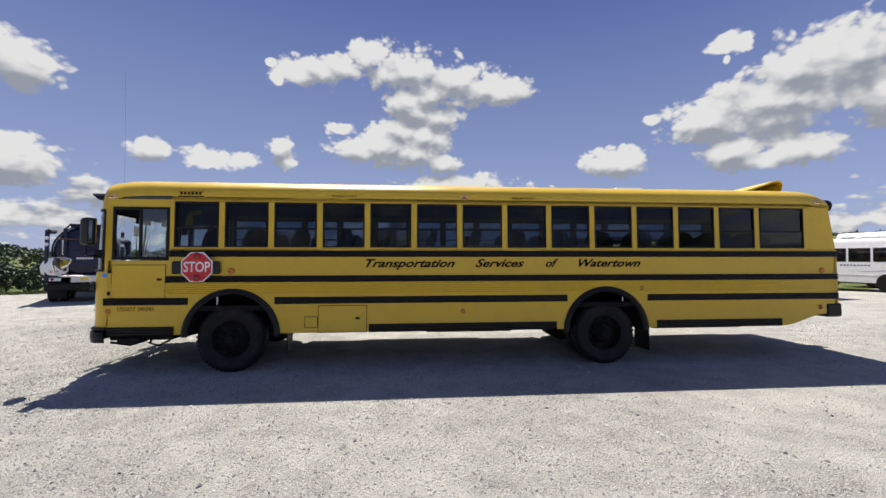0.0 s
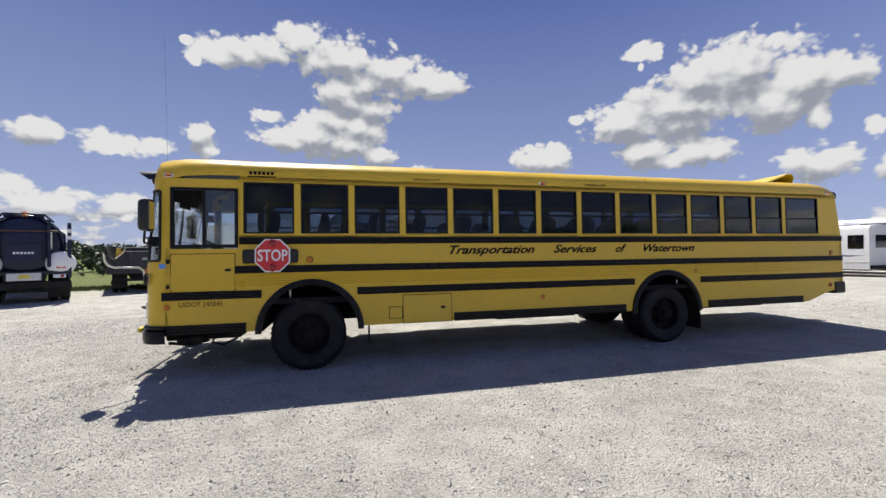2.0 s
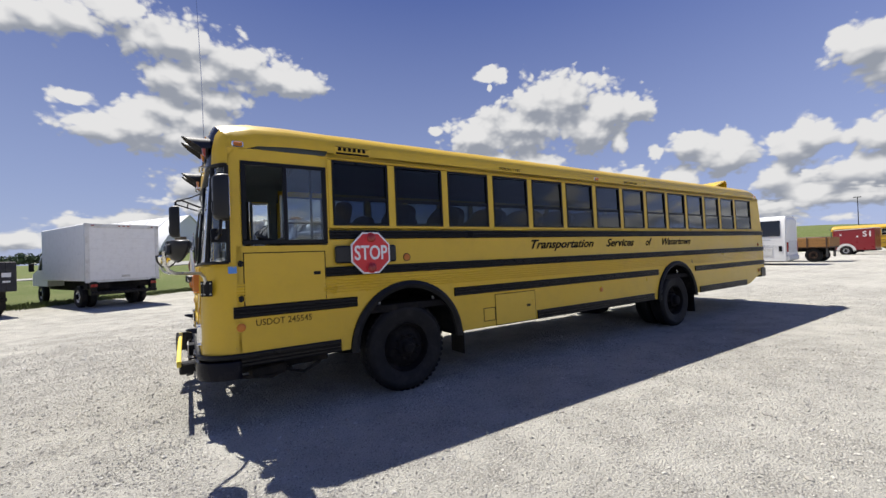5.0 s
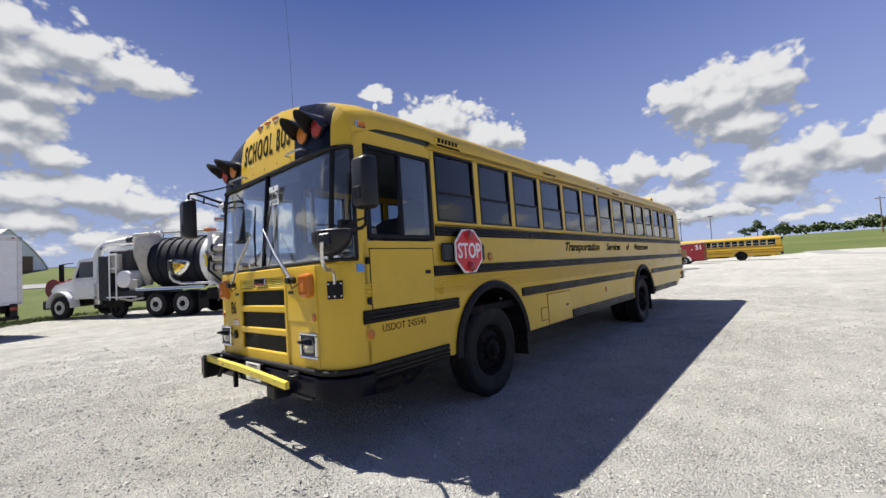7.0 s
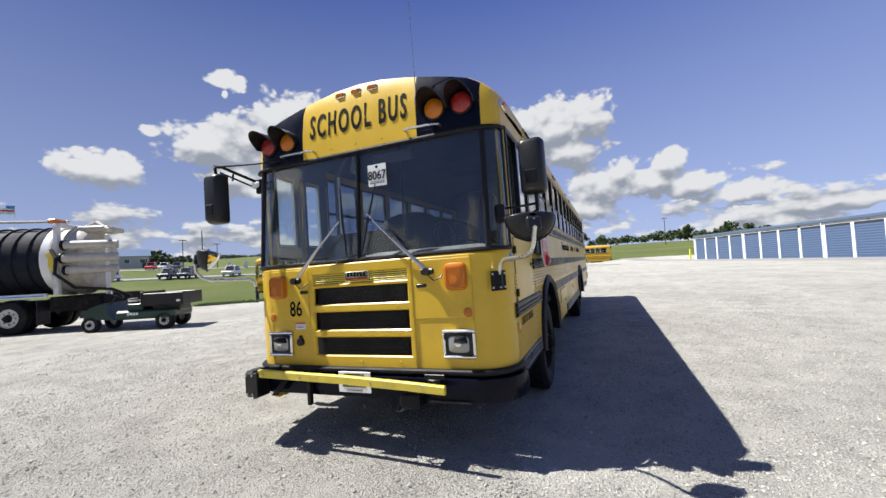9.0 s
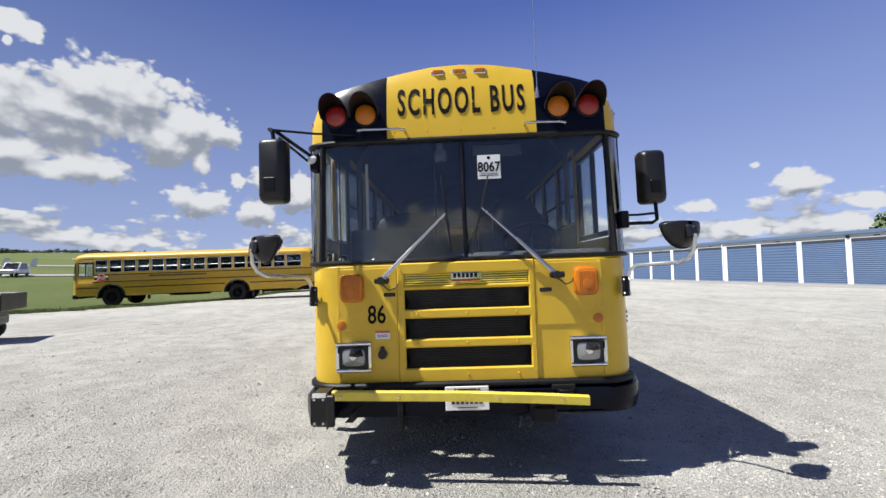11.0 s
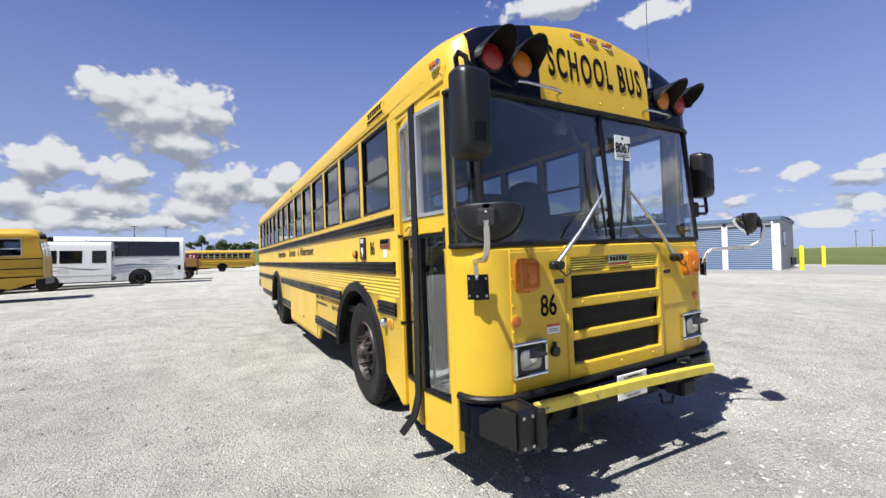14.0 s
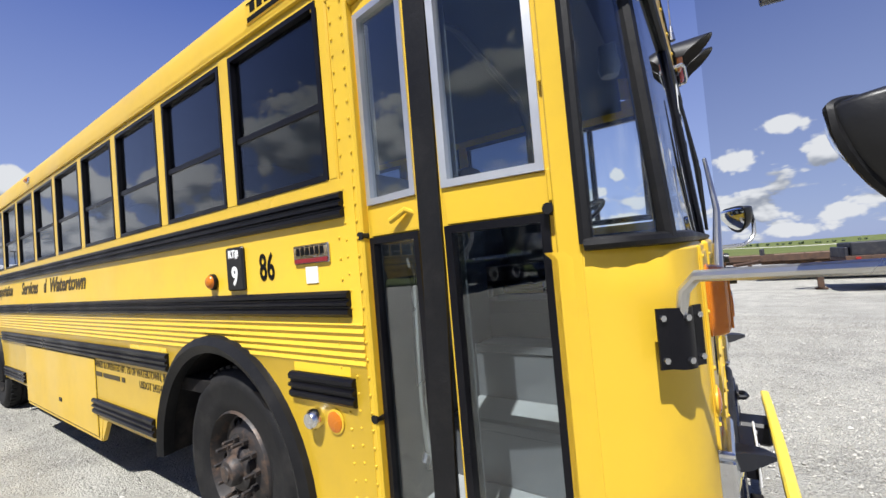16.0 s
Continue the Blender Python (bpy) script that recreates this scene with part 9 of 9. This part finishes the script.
x, y, z = away(-28.6, 148, EYE_B)
low_building(Matrix.Translation((x, y, z + 0.3)) @ Matrix.Rotation(radians(-28), 4, "Z") @ Matrix.Diagonal((1.15, 1.15, 1.15, 1.0)))


def lamp_post(at, high, turn=0.0):
    t = thing("lamp_post", Matrix.Translation(at) @ Matrix.Rotation(radians(turn), 4, "Z"), "slim dark lamp post with a flat lamp head", "lamp post", "lamp posts beyond the lot")
    part("pole", Shape().turned([(0.16, -0.5), (0.15, 0.2), (0.10, 0.25), (0.08, high)], 10, "z"), CHARCOAL, t)
    part("lamp_head", Shape().box(-0.75, 0.75, -0.2, 0.2, high - 0.02, high + 0.16, 0.05), CHARCOAL, t)


def power_pole(at, high, turn=0.0, bare=False):
    t = thing("utility_pole", Matrix.Translation(at) @ Matrix.Rotation(radians(turn), 4, "Z"), "bare wooden pole on the slope" if bare else "wooden utility pole with a crossarm", "utility pole", "utility poles on the skyline")
    part("pole", Shape().turned([(0.17, -0.5), (0.12, high)], 9, "z"), WOOD, t)
    if bare:
        return
    part("crossarm", Shape().box(-1.1, 1.1, -0.06, 0.06, high - 0.75, high - 0.6, 0.01), WOOD, t)
    for u in (-1.0, -0.5, 0.5, 1.0):
        part("insulator", Shape().turned([(0.05, 0.0), (0.07, 0.08), (0.03, 0.18)], 8, "z", (u, 0, high - 0.6)), CHARCOAL, t)


for a, top, d in ((-35.5, 4.5, 112), (-39.1, 4.0, 120), (-80.7, 4.15, 150), (-83.7, 4.15, 160)):
    p = away(a, d, EYE_B)
    lamp_post(p, 1.5 + d * math.tan(radians(top)) - p[2], a)
for a, top, d, eye in ((-37.5, 5.7, 125, EYE_B), (-96.6, 4.5, 180, (-2.1, -2.2)), (-165.3, 2.0, 300, EYE_D), (-166.4, 2.0, 310, EYE_D), (-171.5, 2.0, 310, EYE_D)):
    p = away(a, d, eye)
    power_pole(p, 1.5 + d * math.tan(radians(top)) - p[2], a, a > -50)


def flag(at, high):
    t = thing("flagpole", Matrix.Translation(at), "white flagpole with a striped flag hanging out", "flagpole")
    part("pole", Shape().turned([(0.09, -0.5), (0.05, high)], 9, "z").turned([(0.0, high), (0.10, high + 0.08), (0.0, high + 0.18)], 10, "z"), WHITE, t)
    rows = []
    for k in range(9):
        u = 3.6 * k / 8
        rows.append([(-u * 0.9, 0.35 * math.sin(u * 2.1), high - 0.1 - 0.35 * j - 0.10 * u) for j in range(7)])
    cloth = part("flag", Shape().slab([r[2:] for r in rows], (0, 0.02, 0)), WHITE, t)
    part("stripe", Shape().slab([[(p[0], p[1] - 0.02, p[2]) for p in r[3:5]] for r in rows], (0, 0.06, 0)), RED, cloth)
    part("canton", Shape().slab([[(p[0], p[1] - 0.02, p[2]) for p in r[0:3]] for r in rows[:5]], (0, 0.06, 0)), BLUE_LABEL, cloth)


p = away(-21.5, 140, EYE_B)
flag(p, 1.5 + 140 * math.tan(radians(8.0)) - p[2])

CAR_BLUE = surface("dark_blue_car_paint", (0.02, 0.035, 0.09), 0.25, vary=0.08, coat=0.5)
for a, d, turn, tall, paint, label in (
    (-41.3, 80, 118, 1.75, WHITE, "white car standing on the far lane"),
    (-34.7, 79, 125, 1.7, CAR_BLUE, "dark blue car parked by the far lane"),
    (-36.5, 79, 125, 1.7, CAR_BLUE, "dark blue car parked by the far lane"),
    (-38.2, 117, 52, 1.75, CHARCOAL, "dark car standing on the far road"),
    (-32.6, 121, 135, 1.8, RED, "red truck parked beyond the far road"),
    (-33.9, 120, 132, 1.7, WHITE, "white car parked beyond the far road"),
    (-35.2, 120, 130, 1.7, CAR_BLUE, "dark blue car parked beyond the far road"),
    (-29.3, 80, 118, 1.5, WHITE, "white car parked by the far lane"),
):
    p = away(a, d, EYE_B)
    motor_car(p[0], p[1], turn, paint, label, tall)


def road_sign(at, turn):
    t = thing("roadside_board", Matrix.Translation(at) @ Matrix.Rotation(radians(turn), 4, "Z"), "small white slanted board beside the far road", "board", "white roadside boards")
    part("panel", Shape().prism([(-0.5, 0, 0.3), (0.5, 0, 0.1), (0.75, 0, 1.6), (0.1, 0, 1.9)], (0, 0.08, 0)), WHITE, t)
    part("leg", Shape().tube([(0, 0.04, -0.3), (0, 0.04, 0.5)], 0.06), STEEL, t)


for a in (-40.3, -42.2):
    road_sign(away(a, 112, EYE_B), a)


def grass_tufts(count, a0, a1, back, ahead, eye_edge, seed, lo=0.05, hi=0.20):
    """Blades of grass and weeds along the ragged rim of the gravel."""
    r = np.random.default_rng(seed)
    pts, faces = [], []
    for k in range(count):
        a = r.uniform(a0, a1)
        d = along(EDGE, a) + r.uniform(-back, ahead) * r.uniform(0, 1)
        x, y, z = away(a, d)
        if noise.noise((x * 0.5, y * 0.5, 7.0)) < -0.12:
            continue
        for j in range(3):
            w, h_, t_ = r.uniform(0.012, 0.03), r.uniform(lo, hi), r.uniform(0, 6.28)
            bx, by = x + r.uniform(-0.1, 0.1), y + r.uniform(-0.1, 0.1)
            n = len(pts)
            pts += [(bx - w * math.cos(t_), by - w * math.sin(t_), z - 0.02), (bx + w * math.cos(t_), by + w * math.sin(t_), z - 0.02), (bx + r.uniform(-0.08, 0.08), by + r.uniform(-0.08, 0.08), z + h_)]
            faces.append((n, n + 1, n + 2))
    tagged(new("grass", leaf_mesh("grass", pts, faces, BLADE)), "tufts of grass and weeds along the gravel's edge", "grass", kind="stuff")


BLADE = leafy("grass_blades", (0.10, 0.125, 0.038))
grass_tufts(9000, -62, 48, 1.2, 3.0, 0, 41)
